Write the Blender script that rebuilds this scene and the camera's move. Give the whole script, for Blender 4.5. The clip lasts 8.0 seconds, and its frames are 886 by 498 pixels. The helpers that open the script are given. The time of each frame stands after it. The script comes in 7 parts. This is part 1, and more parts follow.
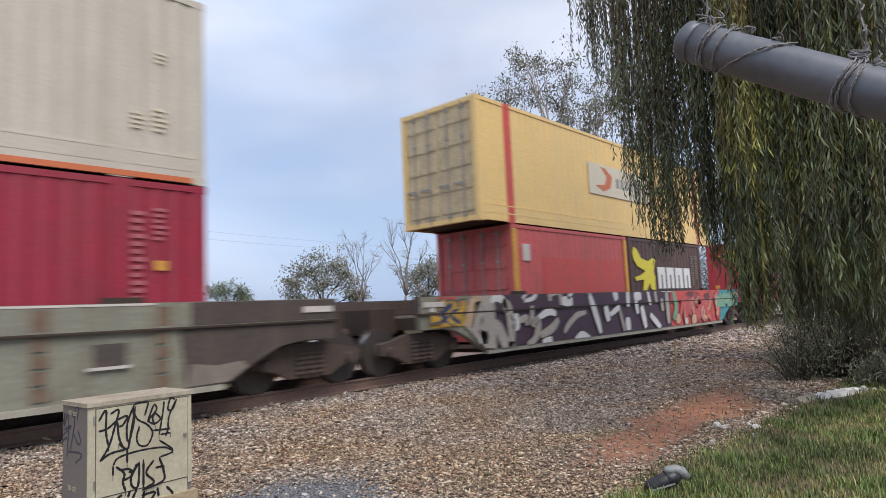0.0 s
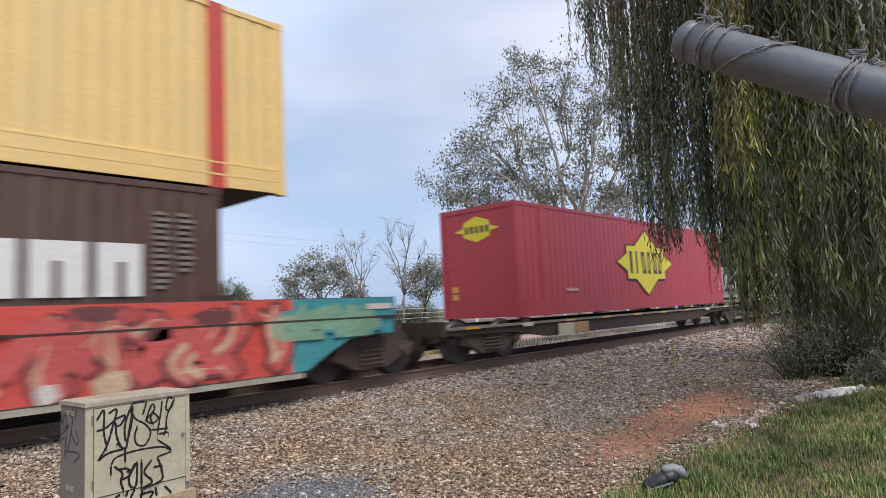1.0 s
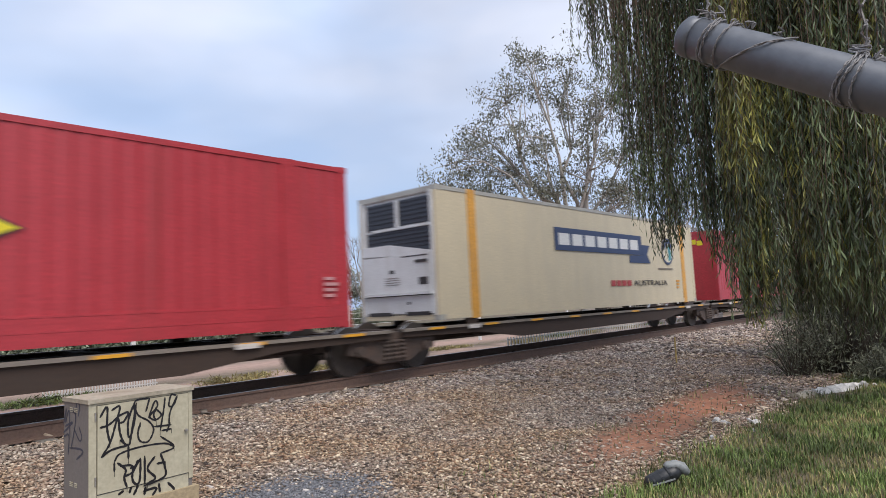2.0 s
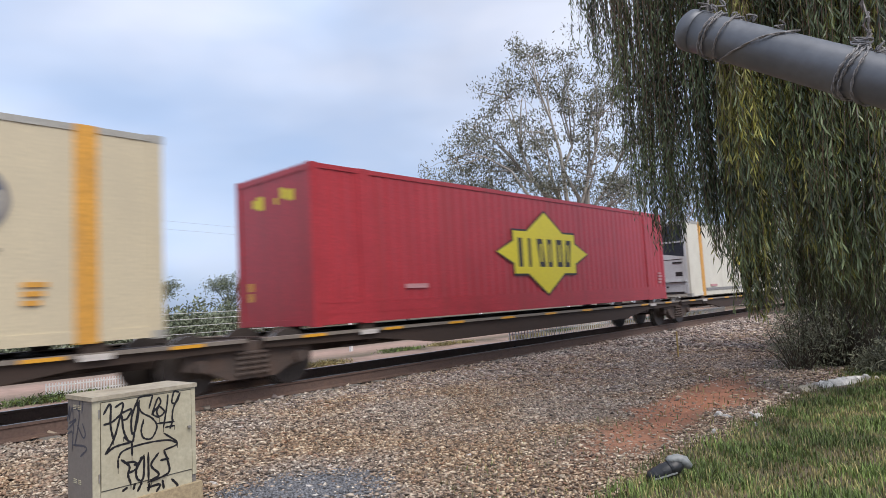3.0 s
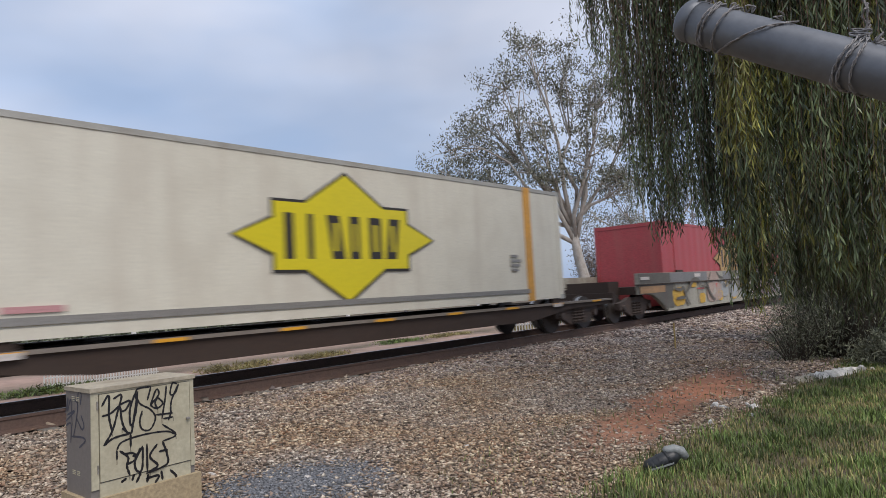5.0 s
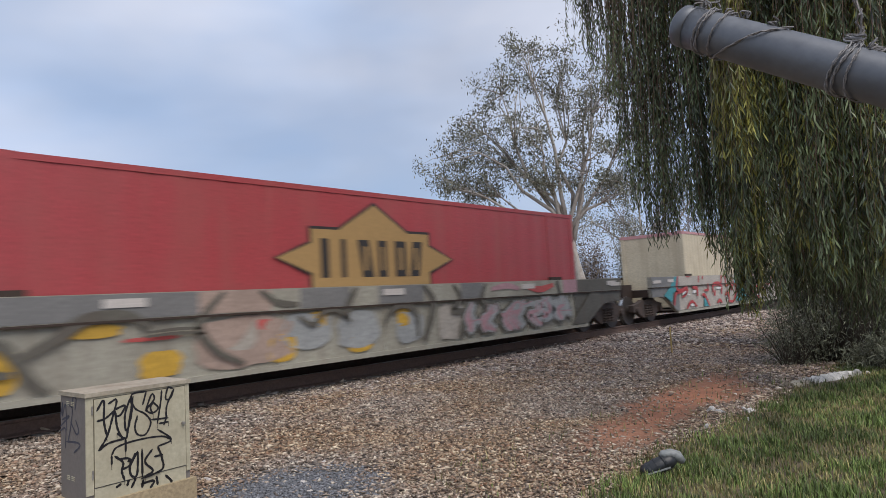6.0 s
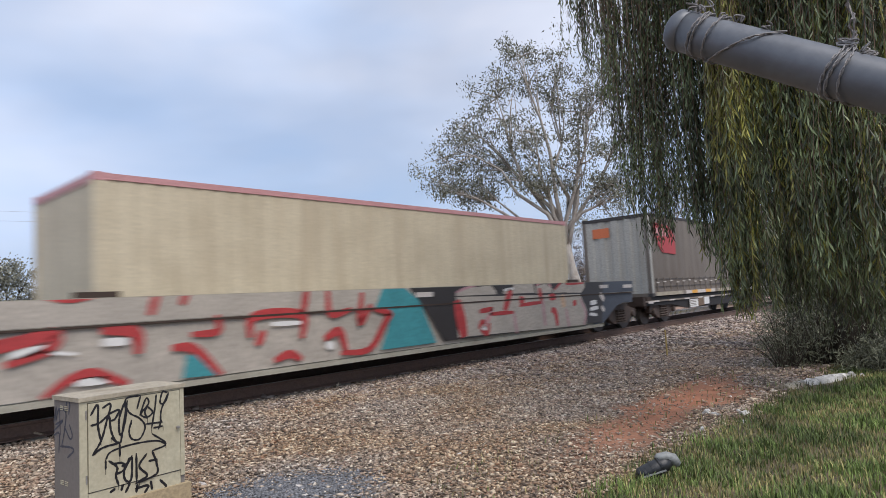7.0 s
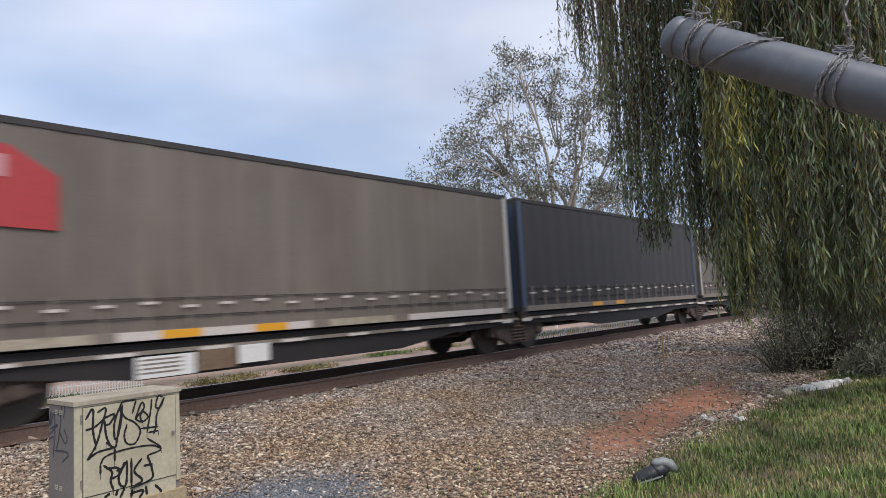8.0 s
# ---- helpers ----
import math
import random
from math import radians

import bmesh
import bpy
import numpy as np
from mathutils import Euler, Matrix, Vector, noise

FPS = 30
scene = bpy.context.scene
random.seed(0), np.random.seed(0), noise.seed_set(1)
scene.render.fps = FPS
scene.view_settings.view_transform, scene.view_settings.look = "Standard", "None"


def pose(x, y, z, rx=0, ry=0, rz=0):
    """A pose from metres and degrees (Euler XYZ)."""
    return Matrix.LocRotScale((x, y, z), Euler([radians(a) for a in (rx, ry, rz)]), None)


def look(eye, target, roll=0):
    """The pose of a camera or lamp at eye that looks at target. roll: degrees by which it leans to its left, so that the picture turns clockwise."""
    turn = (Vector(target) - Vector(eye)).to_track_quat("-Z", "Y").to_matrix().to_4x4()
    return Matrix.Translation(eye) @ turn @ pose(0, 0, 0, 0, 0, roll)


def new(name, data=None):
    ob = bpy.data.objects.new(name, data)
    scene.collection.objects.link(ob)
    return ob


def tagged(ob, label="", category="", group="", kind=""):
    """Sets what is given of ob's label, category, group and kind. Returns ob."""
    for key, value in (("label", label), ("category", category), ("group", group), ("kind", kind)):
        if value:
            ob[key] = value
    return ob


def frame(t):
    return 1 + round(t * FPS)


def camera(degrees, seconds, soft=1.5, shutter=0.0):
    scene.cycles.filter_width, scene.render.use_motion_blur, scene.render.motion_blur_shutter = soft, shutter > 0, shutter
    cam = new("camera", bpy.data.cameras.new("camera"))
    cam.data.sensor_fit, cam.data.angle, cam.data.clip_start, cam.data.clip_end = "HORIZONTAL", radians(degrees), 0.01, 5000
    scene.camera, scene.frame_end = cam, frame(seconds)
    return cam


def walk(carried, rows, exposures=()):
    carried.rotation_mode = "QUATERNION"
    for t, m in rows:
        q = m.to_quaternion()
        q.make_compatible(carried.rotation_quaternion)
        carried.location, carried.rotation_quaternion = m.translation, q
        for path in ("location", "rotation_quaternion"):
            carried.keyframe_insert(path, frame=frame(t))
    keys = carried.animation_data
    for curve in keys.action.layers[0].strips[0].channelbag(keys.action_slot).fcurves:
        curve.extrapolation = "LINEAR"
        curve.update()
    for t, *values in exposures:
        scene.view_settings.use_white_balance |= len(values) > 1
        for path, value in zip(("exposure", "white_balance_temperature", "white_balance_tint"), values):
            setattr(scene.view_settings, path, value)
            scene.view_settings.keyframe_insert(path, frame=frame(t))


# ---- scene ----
V0, ACC = 19.783, 0.0739          # train speed and its slow gain
RAIL_Y = 10.18                    # centre line of the track
EYE = (0.0, 0.0, 1.243)
GROUND = -0.38
EXPOSURE = 0.0

# ---- camera ----
cam = camera(70.6, 8.0, soft=0.85, shutter=0.27)


def aim(yaw, pitch, roll):
    a, b = radians(yaw), radians(pitch)
    target = (EYE[0] + math.sin(a) * math.cos(b), EYE[1] + math.cos(a) * math.cos(b), EYE[2] + math.sin(b))
    return look(EYE, target, roll)


PATH = [
    (0.0, 47.77, 5.52, -2.68), (0.5, 47.86, 5.53, -2.70), (1.0, 47.93, 5.45, -2.71), (1.5, 47.82, 5.35, -2.66),
    (3.0, 47.59, 4.77, -3.10), (3.5, 47.45, 4.64, -3.13), (4.0, 47.31, 4.47, -3.22), (4.5, 47.98, 4.92, -3.08),
    (4.7, 47.68, 3.90, -3.10), (5.8, 48.02, 4.48, -3.14), (6.0, 48.08, 4.37, -3.13), (6.5, 48.31, 4.39, -3.17),
    (7.0, 48.50, 4.64, -3.22), (7.5, 48.72, 4.82, -3.13), (8.0, 48.78, 5.06, -3.05)]
walk(cam, [(t, aim(y, p, r)) for t, y, p, r in PATH], [(t, EXPOSURE + e, 6500, 13) for t, e in ((0.0, 0.06), (1.5, 0.1), (3.5, 0.1), (4.0, 0.05), (4.5, -0.18), (5.8, -0.22), (6.5, -0.18), (7.0, -0.02), (7.5, 0.03), (8.0, 0.0))])

# ---- sky and sun ----
world = bpy.data.worlds.new("sky")
scene.world = world
world.use_nodes = True
wn, wl = world.node_tree.nodes, world.node_tree.links
wn.clear()
SUN_EL, SUN_ROT = radians(54), radians(197)


def wnode(kind, **kw):
    n = wn.new(kind)
    for k, v in kw.items():
        n.inputs[k].default_value = v
    return n


sky = wnode("ShaderNodeTexSky")
sky.sky_type, sky.sun_disc = "NISHITA", False
sky.sun_elevation, sky.sun_rotation = SUN_EL, SUN_ROT
sky.air_density, sky.dust_density, sky.ozone_density = 1.0, 1.6, 1.5
coord = wnode("ShaderNodeTexCoord")
stretch = wnode("ShaderNodeMapping")
stretch.inputs["Scale"].default_value = (1.0, 1.0, 2.5)
stretch.inputs["Location"].default_value = (0.35, 0.2, 0.1)
cloud = wnode("ShaderNodeTexNoise", Scale=1.5, Detail=4.0, Roughness=0.45, Distortion=0.2)
ramp = wnode("ShaderNodeValToRGB")
ramp.color_ramp.elements[0].position, ramp.color_ramp.elements[1].position = 0.36, 0.66
cloud2 = wnode("ShaderNodeTexNoise", Scale=3.0, Detail=4.0, Roughness=0.45)
tone = wnode("ShaderNodeValToRGB")
tone.color_ramp.elements[0].color, tone.color_ramp.elements[1].color = (7.1, 8.9, 11.9, 1), (9.3, 10.0, 11.5, 1)
tone.color_ramp.elements[0].position, tone.color_ramp.elements[1].position = 0.3, 0.68
mix = wnode("ShaderNodeMix")
mix.data_type = "RGBA"
fac = wnode("ShaderNodeMapRange")
fac.inputs["To Min"].default_value, fac.inputs["To Max"].default_value = 0.5, 0.96
back = wnode("ShaderNodeBackground", Strength=0.1)
out = wnode("ShaderNodeOutputWorld")
wl.new(coord.outputs["Generated"], stretch.inputs["Vector"])
wl.new(stretch.outputs["Vector"], cloud.inputs["Vector"])
wl.new(stretch.outputs["Vector"], cloud2.inputs["Vector"])
wl.new(cloud.outputs["Fac"], ramp.inputs["Fac"])
wl.new(ramp.outputs["Color"], fac.inputs["Value"])
wl.new(cloud2.outputs["Fac"], tone.inputs["Fac"])
mix_a, mix_b = [s for s in mix.inputs if s.type == "RGBA"]
wl.new(fac.outputs["Result"], mix.inputs["Factor"])
wl.new(sky.outputs["Color"], mix_a)
wl.new(tone.outputs["Color"], mix_b)
# a bluish cloud bank low over the horizon
height = wnode("ShaderNodeSeparateXYZ")
bank_tone = wnode("ShaderNodeValToRGB")
bank_tone.color_ramp.elements[0].color, bank_tone.color_ramp.elements[1].color = (0.66, 0.74, 0.86, 1), (1, 1, 1, 1)
bank_tone.color_ramp.elements[0].position, bank_tone.color_ramp.elements[1].position = 0.0, 0.36
bank_mid = bank_tone.color_ramp.elements.new(0.13)
bank_mid.color = (0.82, 0.88, 0.95, 1)
low = wnode("ShaderNodeMix")
low.data_type, low.blend_type = "RGBA", "MULTIPLY"
low.inputs["Factor"].default_value = 1.0
low_a, low_b = [s for s in low.inputs if s.type == "RGBA"]
wl.new(coord.outputs["Generated"], height.inputs["Vector"])
wl.new(height.outputs["Z"], bank_tone.inputs["Fac"])
wl.new([s for s in mix.outputs if s.type == "RGBA"][0], low_a)
wl.new(bank_tone.outputs["Color"], low_b)
wl.new([s for s in low.outputs if s.type == "RGBA"][0], back.inputs["Color"])
wl.new(back.outputs["Background"], out.inputs["Surface"])

sun = new("sun", bpy.data.lights.new("sun", "SUN"))
sun.data.energy, sun.data.angle, sun.data.color = 2.45, radians(40), (1.0, 0.95, 0.88)
sun.matrix_world = look((0, 0, 30), (30 * math.cos(SUN_EL) * -math.sin(SUN_ROT), 30 * math.cos(SUN_EL) * -math.cos(SUN_ROT), 30 - 30 * math.sin(SUN_EL)))


# ---- materials ----
def mat(name, colour, rough=0.6, metal=0.0, dirt=None, dirt_scale=1.5, dirt_amount=0.5, grain=40.0, grain_amount=0.12, bump=0.15,
        streak=None, per_object=0.0, per_island=0.0, coords="Object"):
    m = bpy.data.materials.new(name)
    m.use_nodes = True
    n, l = m.node_tree.nodes, m.node_tree.links
    b = n["Principled BSDF"]
    b.inputs["Roughness"].default_value, b.inputs["Metallic"].default_value = rough, metal
    tc = n.new("ShaderNodeTexCoord")

    def mixer(kind, fac, a, c):
        x = n.new("ShaderNodeMix")
        x.data_type, x.blend_type = "RGBA", kind
        for key, v in (("Factor", fac), ("A", a), ("B", c)):
            sock = x.inputs[key] if key == "Factor" else [s for s in x.inputs if s.name == key and s.type == "RGBA"][0]
            if isinstance(v, (int, float)) or isinstance(v, tuple):
                sock.default_value = v
            else:
                l.new(v, sock)
        return [s for s in x.outputs if s.type == "RGBA"][0]

    def noise_fac(scale, lo, hi, stretch=(1, 1, 1), detail=5.0):
        mp = n.new("ShaderNodeMapping")
        mp.inputs["Scale"].default_value = stretch
        l.new(tc.outputs[coords], mp.inputs["Vector"])
        t = n.new("ShaderNodeTexNoise")
        t.inputs["Scale"].default_value, t.inputs["Detail"].default_value = scale, detail
        l.new(mp.outputs["Vector"], t.inputs["Vector"])
        r = n.new("ShaderNodeMapRange")
        for key, v in (("From Min", lo), ("From Max", hi)):
            r.inputs[key].default_value = v
        l.new(t.outputs["Fac"], r.inputs["Value"])
        return r.outputs["Result"], t.outputs["Fac"]

    def scaled(sock, k):
        x = n.new("ShaderNodeMath")
        x.operation = "MULTIPLY"
        x.inputs[1].default_value = k
        l.new(sock, x.inputs[0])
        return x.outputs[0]

    base = (*colour, 1.0)
    fine, fine_raw = noise_fac(grain, 0.3, 0.7)
    dark = tuple(c * (1 - 2.2 * grain_amount) for c in colour)
    lite = tuple(min(1, c * (1 + 1.6 * grain_amount)) for c in colour)
    col = mixer("MIX", fine, (*dark, 1), (*lite, 1))
    if dirt is not None:
        f, _ = noise_fac(dirt_scale, 0.42, 0.75)
        col = mixer("MIX", scaled(f, dirt_amount), col, (*dirt, 1))
    if streak is not None:
        f, _ = noise_fac(1.0, 0.5, 0.75, (3.5, 3.5, 0.25), 6.0)
        col = mixer("MIX", scaled(f, 0.6), col, (*streak, 1))
    if per_object or per_island:
        if per_object:
            src = n.new("ShaderNodeObjectInfo").outputs["Random"]
        else:
            src = n.new("ShaderNodeNewGeometry").outputs["Random Per Island"]
        k = per_object or per_island
        hs = n.new("ShaderNodeHueSaturation")
        r = n.new("ShaderNodeMapRange")
        r.inputs["To Min"].default_value, r.inputs["To Max"].default_value = 1 - k, 1 + k
        l.new(src, r.inputs["Value"])
        l.new(r.outputs["Result"], hs.inputs["Value"])
        l.new(col, hs.inputs["Color"])
        col = hs.outputs["Color"]
    l.new(col, b.inputs["Base Color"])
    rr = n.new("ShaderNodeMapRange")
    rr.inputs["To Min"].default_value, rr.inputs["To Max"].default_value = max(0.05, rough - 0.1), min(1, rough + 0.12)
    l.new(fine_raw, rr.inputs["Value"])
    l.new(rr.outputs["Result"], b.inputs["Roughness"])
    if bump:
        bp = n.new("ShaderNodeBump")
        bp.inputs["Strength"].default_value, bp.inputs["Distance"].default_value = bump, 0.01
        l.new(fine_raw, bp.inputs["Height"])
        l.new(bp.outputs["Normal"], b.inputs["Normal"])
    return m


M = {
    "red": mat("red_paint", (0.45, 0.04, 0.05), 0.42, dirt=(0.31, 0.026, 0.034), streak=(0.3, 0.042, 0.042), grain=25),
    "red_dull": mat("dull_red_paint", (0.42, 0.06, 0.065), 0.5, dirt=(0.34, 0.085, 0.075), streak=(0.38, 0.095, 0.085), grain=25),
    "red_faded": mat("faded_red_paint", (0.60, 0.12, 0.11), 0.6, dirt=(0.36, 0.10, 0.09), streak=(0.4, 0.12, 0.1), grain=25),
    "crimson": mat("crimson_paint", (0.33, 0.02, 0.045), 0.55, dirt=(0.2, 0.03, 0.04), streak=(0.22, 0.05, 0.05), grain=25),
    "yellow": mat("ochre_yellow_paint", (0.84, 0.58, 0.22), 0.5, dirt=(0.72, 0.51, 0.22), streak=(0.74, 0.54, 0.26), grain=25, grain_amount=0.07, bump=0.06),
    "cream": mat("cream_paint", (0.62, 0.53, 0.36), 0.5, dirt=(0.52, 0.45, 0.32), streak=(0.55, 0.47, 0.33), grain=25, grain_amount=0.06),
    "white": mat("white_paint", (0.72, 0.68, 0.56), 0.45, dirt=(0.55, 0.5, 0.4), streak=(0.58, 0.52, 0.42), grain=25, grain_amount=0.05),
    "fridge": mat("white_machine_panel", (0.72, 0.73, 0.72), 0.4, dirt=(0.45, 0.43, 0.4), streak=(0.5, 0.48, 0.44), grain=30, grain_amount=0.05),
    "beige": mat("beige_paint", (0.60, 0.52, 0.37), 0.6, dirt=(0.4, 0.33, 0.22), streak=(0.42, 0.34, 0.23), grain=25, grain_amount=0.08),
    "brown": mat("brown_paint", (0.085, 0.04, 0.03), 0.55, dirt=(0.12, 0.08, 0.06), streak=(0.12, 0.07, 0.05), grain=25),
    "curtain": mat("grey_curtain_fabric", (0.17, 0.147, 0.125), 0.75, dirt=(0.12, 0.095, 0.075), dirt_scale=0.7, dirt_amount=0.8, streak=(0.22, 0.19, 0.155), grain=60, bump=0.25),
    "curtain_blue": mat("dark_blue_curtain_fabric", (0.042, 0.039, 0.039), 0.7, dirt=(0.055, 0.047, 0.042), streak=(0.06, 0.053, 0.048), grain=60, bump=0.25),
    "blue": mat("faded_blue_paint", (0.045, 0.075, 0.13), 0.5, dirt=(0.06, 0.08, 0.12), grain=25),
    "grey_end": mat("pale_grey_paint", (0.42, 0.41, 0.37), 0.55, dirt=(0.3, 0.28, 0.24), streak=(0.28, 0.25, 0.2), grain=25),
    "well_grey": mat("olive_grey_wagon_paint", (0.25, 0.25, 0.19), 0.6, dirt=(0.14, 0.11, 0.08), streak=(0.16, 0.12, 0.085), grain=18),
    "well_dark": mat("weathered_brown_wagon_paint", (0.085, 0.065, 0.055), 0.65, dirt=(0.05, 0.04, 0.035), streak=(0.12, 0.09, 0.07), grain=18),
    "well_pale": mat("pale_grey_wagon_paint", (0.38, 0.36, 0.29), 0.6, dirt=(0.2, 0.17, 0.13), streak=(0.22, 0.18, 0.14), grain=18),
    "sill": mat("dark_wagon_steel", (0.05, 0.031, 0.022), 0.8, dirt=(0.05, 0.035, 0.027), grain=20, bump=0.25),
    "sill_black": mat("black_wagon_steel", (0.018, 0.016, 0.016), 0.75, dirt=(0.03, 0.025, 0.022), grain=20, bump=0.25),
    "bogie": mat("rusty_cast_steel", (0.075, 0.055, 0.045), 0.75, dirt=(0.13, 0.075, 0.05), dirt_scale=5, grain=30, bump=0.4),
    "wheel": mat("worn_wheel_steel", (0.085, 0.07, 0.06), 0.55, metal=0.4, dirt=(0.06, 0.05, 0.045), grain=30),
    "tread": mat("polished_wheel_tread", (0.55, 0.54, 0.52), 0.28, metal=1.0, grain=60, bump=0.02),
    "rail": mat("rusted_rail_steel", (0.17, 0.11, 0.085), 0.8, dirt=(0.22, 0.13, 0.09), dirt_scale=6, grain=40, bump=0.3),
    "railtop": mat("shiny_rail_head", (0.4, 0.38, 0.36), 0.3, metal=1.0, grain=60, bump=0.02),
    "sleeper": mat("grey_concrete_sleeper", (0.26, 0.24, 0.21), 0.85, dirt=(0.14, 0.1, 0.075), grain=40, bump=0.4),
    "logo_yellow": mat("yellow_decal", (0.72, 0.60, 0.02), 0.4, grain=20, grain_amount=0.03, bump=0.03),
    "logo_tan": mat("sun_faded_tan_decal", (0.42, 0.26, 0.10), 0.6, grain=20, grain_amount=0.05, bump=0.03),
    "logo_dark": mat("dark_decal", (0.035, 0.03, 0.028), 0.5, grain=20, grain_amount=0.05, bump=0.03),
    "logo_red": mat("red_decal", (0.42, 0.045, 0.045), 0.5, grain=20, grain_amount=0.05, bump=0.03),
    "logo_orange": mat("orange_decal", (0.6, 0.16, 0.06), 0.5, grain=20, grain_amount=0.05, bump=0.03),
    "logo_white": mat("white_decal", (0.72, 0.71, 0.68), 0.5, grain=20, grain_amount=0.05, bump=0.03),
    "logo_blue": mat("dark_blue_decal", (0.03, 0.05, 0.12), 0.5, grain=20, grain_amount=0.05, bump=0.03),
    "cream_dull": mat("dull_cream_paint", (0.56, 0.51, 0.42), 0.6, dirt=(0.45, 0.4, 0.32), streak=(0.46, 0.4, 0.31), grain=25, grain_amount=0.06),
    "rust_streak": mat("rust_stained_paint", (0.17, 0.11, 0.07), 0.8, dirt=(0.22, 0.2, 0.15), dirt_scale=4, grain=18),
    "strap": mat("grimy_strap", (0.23, 0.195, 0.16), 0.7, dirt=(0.12, 0.1, 0.085), dirt_scale=4, grain=30),
    "mark_dim": mat("faded_pink_marking", (0.44, 0.13, 0.15), 0.6, grain=30, grain_amount=0.1, bump=0.03),
    "door_dirty": mat("grimy_container_door", (0.62, 0.50, 0.30), 0.65, dirt=(0.33, 0.25, 0.16), dirt_scale=3, dirt_amount=0.7, streak=(0.42, 0.33, 0.21), grain=25),
    "sign_pale": mat("pale_yellowed_sign", (0.66, 0.59, 0.44), 0.5, grain=20, grain_amount=0.04, bump=0.03),
    "stripe_red": mat("red_post_paint", (0.62, 0.08, 0.06), 0.5, dirt=(0.4, 0.1, 0.08), grain=25),
    "stripe_orange": mat("orange_post_paint", (0.70, 0.34, 0.05), 0.5, dirt=(0.5, 0.27, 0.08), grain=25),
    "mark": mat("pale_marking", (0.6, 0.55, 0.5), 0.6, grain=30, grain_amount=0.1, bump=0.03),
    "mark_red": mat("pinkish_marking", (0.55, 0.28, 0.28), 0.6, grain=30, grain_amount=0.1, bump=0.03),
    "reflector": mat("amber_reflector", (0.75, 0.36, 0.03), 0.35, grain=60, grain_amount=0.05, bump=0.05),
    "grille": mat("dark_blue_grey_grille", (0.05, 0.058, 0.075), 0.6, grain=80, grain_amount=0.2, bump=0.3),
    "rod": mat("galvanised_rod", (0.34, 0.32, 0.29), 0.5, metal=0.5, grain=40),
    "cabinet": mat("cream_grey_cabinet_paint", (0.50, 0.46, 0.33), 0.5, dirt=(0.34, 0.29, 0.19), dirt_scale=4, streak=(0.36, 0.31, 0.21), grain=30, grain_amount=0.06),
    "cabinet_lid": mat("stained_cabinet_lid_paint", (0.41, 0.36, 0.27), 0.6, dirt=(0.24, 0.19, 0.13), dirt_scale=6, dirt_amount=0.7, grain=30, grain_amount=0.1),
    # sides toned about half as bright as the front, shade put into the colour
    "cabinet_side_shaded": mat("shaded_brownish_grey_side", (0.205, 0.185, 0.17), 0.5, dirt=(0.15, 0.13, 0.11), dirt_scale=3, grain=30, grain_amount=0.06),
    "ink": mat("black_marker_ink", (0.012, 0.011, 0.014), 0.4, grain=20, grain_amount=0.1, bump=0.0),
    "ink_grey": mat("grey_blue_marker_ink", (0.06, 0.065, 0.09), 0.5, grain=20, grain_amount=0.1, bump=0.0),
    "concrete": mat("stained_concrete", (0.42, 0.33, 0.2), 0.85, dirt=(0.3, 0.22, 0.13), grain=40, bump=0.4),
    "galv": mat("weathered_galvanised_pipe", (0.16, 0.168, 0.18), 0.5, metal=0.6, dirt=(0.10, 0.105, 0.115), dirt_scale=12, grain=90, grain_amount=0.05, bump=0.04),
    "wire": mat("dull_fence_wire", (0.25, 0.24, 0.235), 0.6, metal=0.3, dirt=(0.12, 0.08, 0.05), dirt_scale=30, grain=200),
    "bark": mat("pale_gum_bark", (0.46, 0.42, 0.37), 0.85, dirt=(0.2, 0.15, 0.11), dirt_scale=2.5, grain=20, bump=0.5),
    "bark_dark": mat("dark_bark", (0.06, 0.048, 0.036), 0.9, dirt=(0.05, 0.04, 0.03), grain=20, bump=0.6),
    "bark_bare": mat("grey_bare_bark", (0.27, 0.23, 0.21), 0.9, grain=20, bump=0.4),
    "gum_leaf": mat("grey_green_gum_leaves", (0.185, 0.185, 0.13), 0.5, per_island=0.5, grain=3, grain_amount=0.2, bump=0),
    "brown_leaf": mat("brown_thicket_leaves", (0.23, 0.18, 0.14), 0.7, per_island=0.5, grain=3, grain_amount=0.2, bump=0),
    # haze over the distance is put into this paler, greyer leaf colour
    "gum_leaf_hazy": mat("haze_paled_far_leaves", (0.25, 0.25, 0.195), 0.6, per_island=0.45, grain=3, grain_amount=0.2, bump=0),
    "green_leaf": mat("mid_green_far_leaves", (0.17, 0.195, 0.12), 0.6, per_island=0.4, grain=2, grain_amount=0.25, bump=0),
    "willow_leaf": mat("olive_green_weeping_leaves", (0.115, 0.142, 0.06), 0.42, per_island=0.75, grain=1.2, grain_amount=0.25, bump=0),
    "willow_yellow": mat("yellow_green_weeping_leaves", (0.24, 0.225, 0.045), 0.5, per_island=0.45, grain=1.2, grain_amount=0.25, bump=0),
    "bush_leaf": mat("dark_green_bush_leaves", (0.175, 0.185, 0.12), 0.5, per_island=0.6, grain=1.5, grain_amount=0.3, bump=0),
    "grass": mat("green_grass_blades", (0.12, 0.17, 0.042), 0.6, per_island=0.75, grain=1.0, grain_amount=0.3, bump=0),
    "dry_grass": mat("dry_grass_blades", (0.31, 0.265, 0.11), 0.7, per_island=0.4, grain=1.0, grain_amount=0.3, bump=0),
    "plastic_white": mat("crumpled_white_wrapper", (0.64, 0.61, 0.56), 0.5, grain=14, grain_amount=0.2, bump=0.5),
    "plastic_black": mat("scuffed_black_plastic", (0.02, 0.021, 0.022), 0.4, grain=30, bump=0.2),
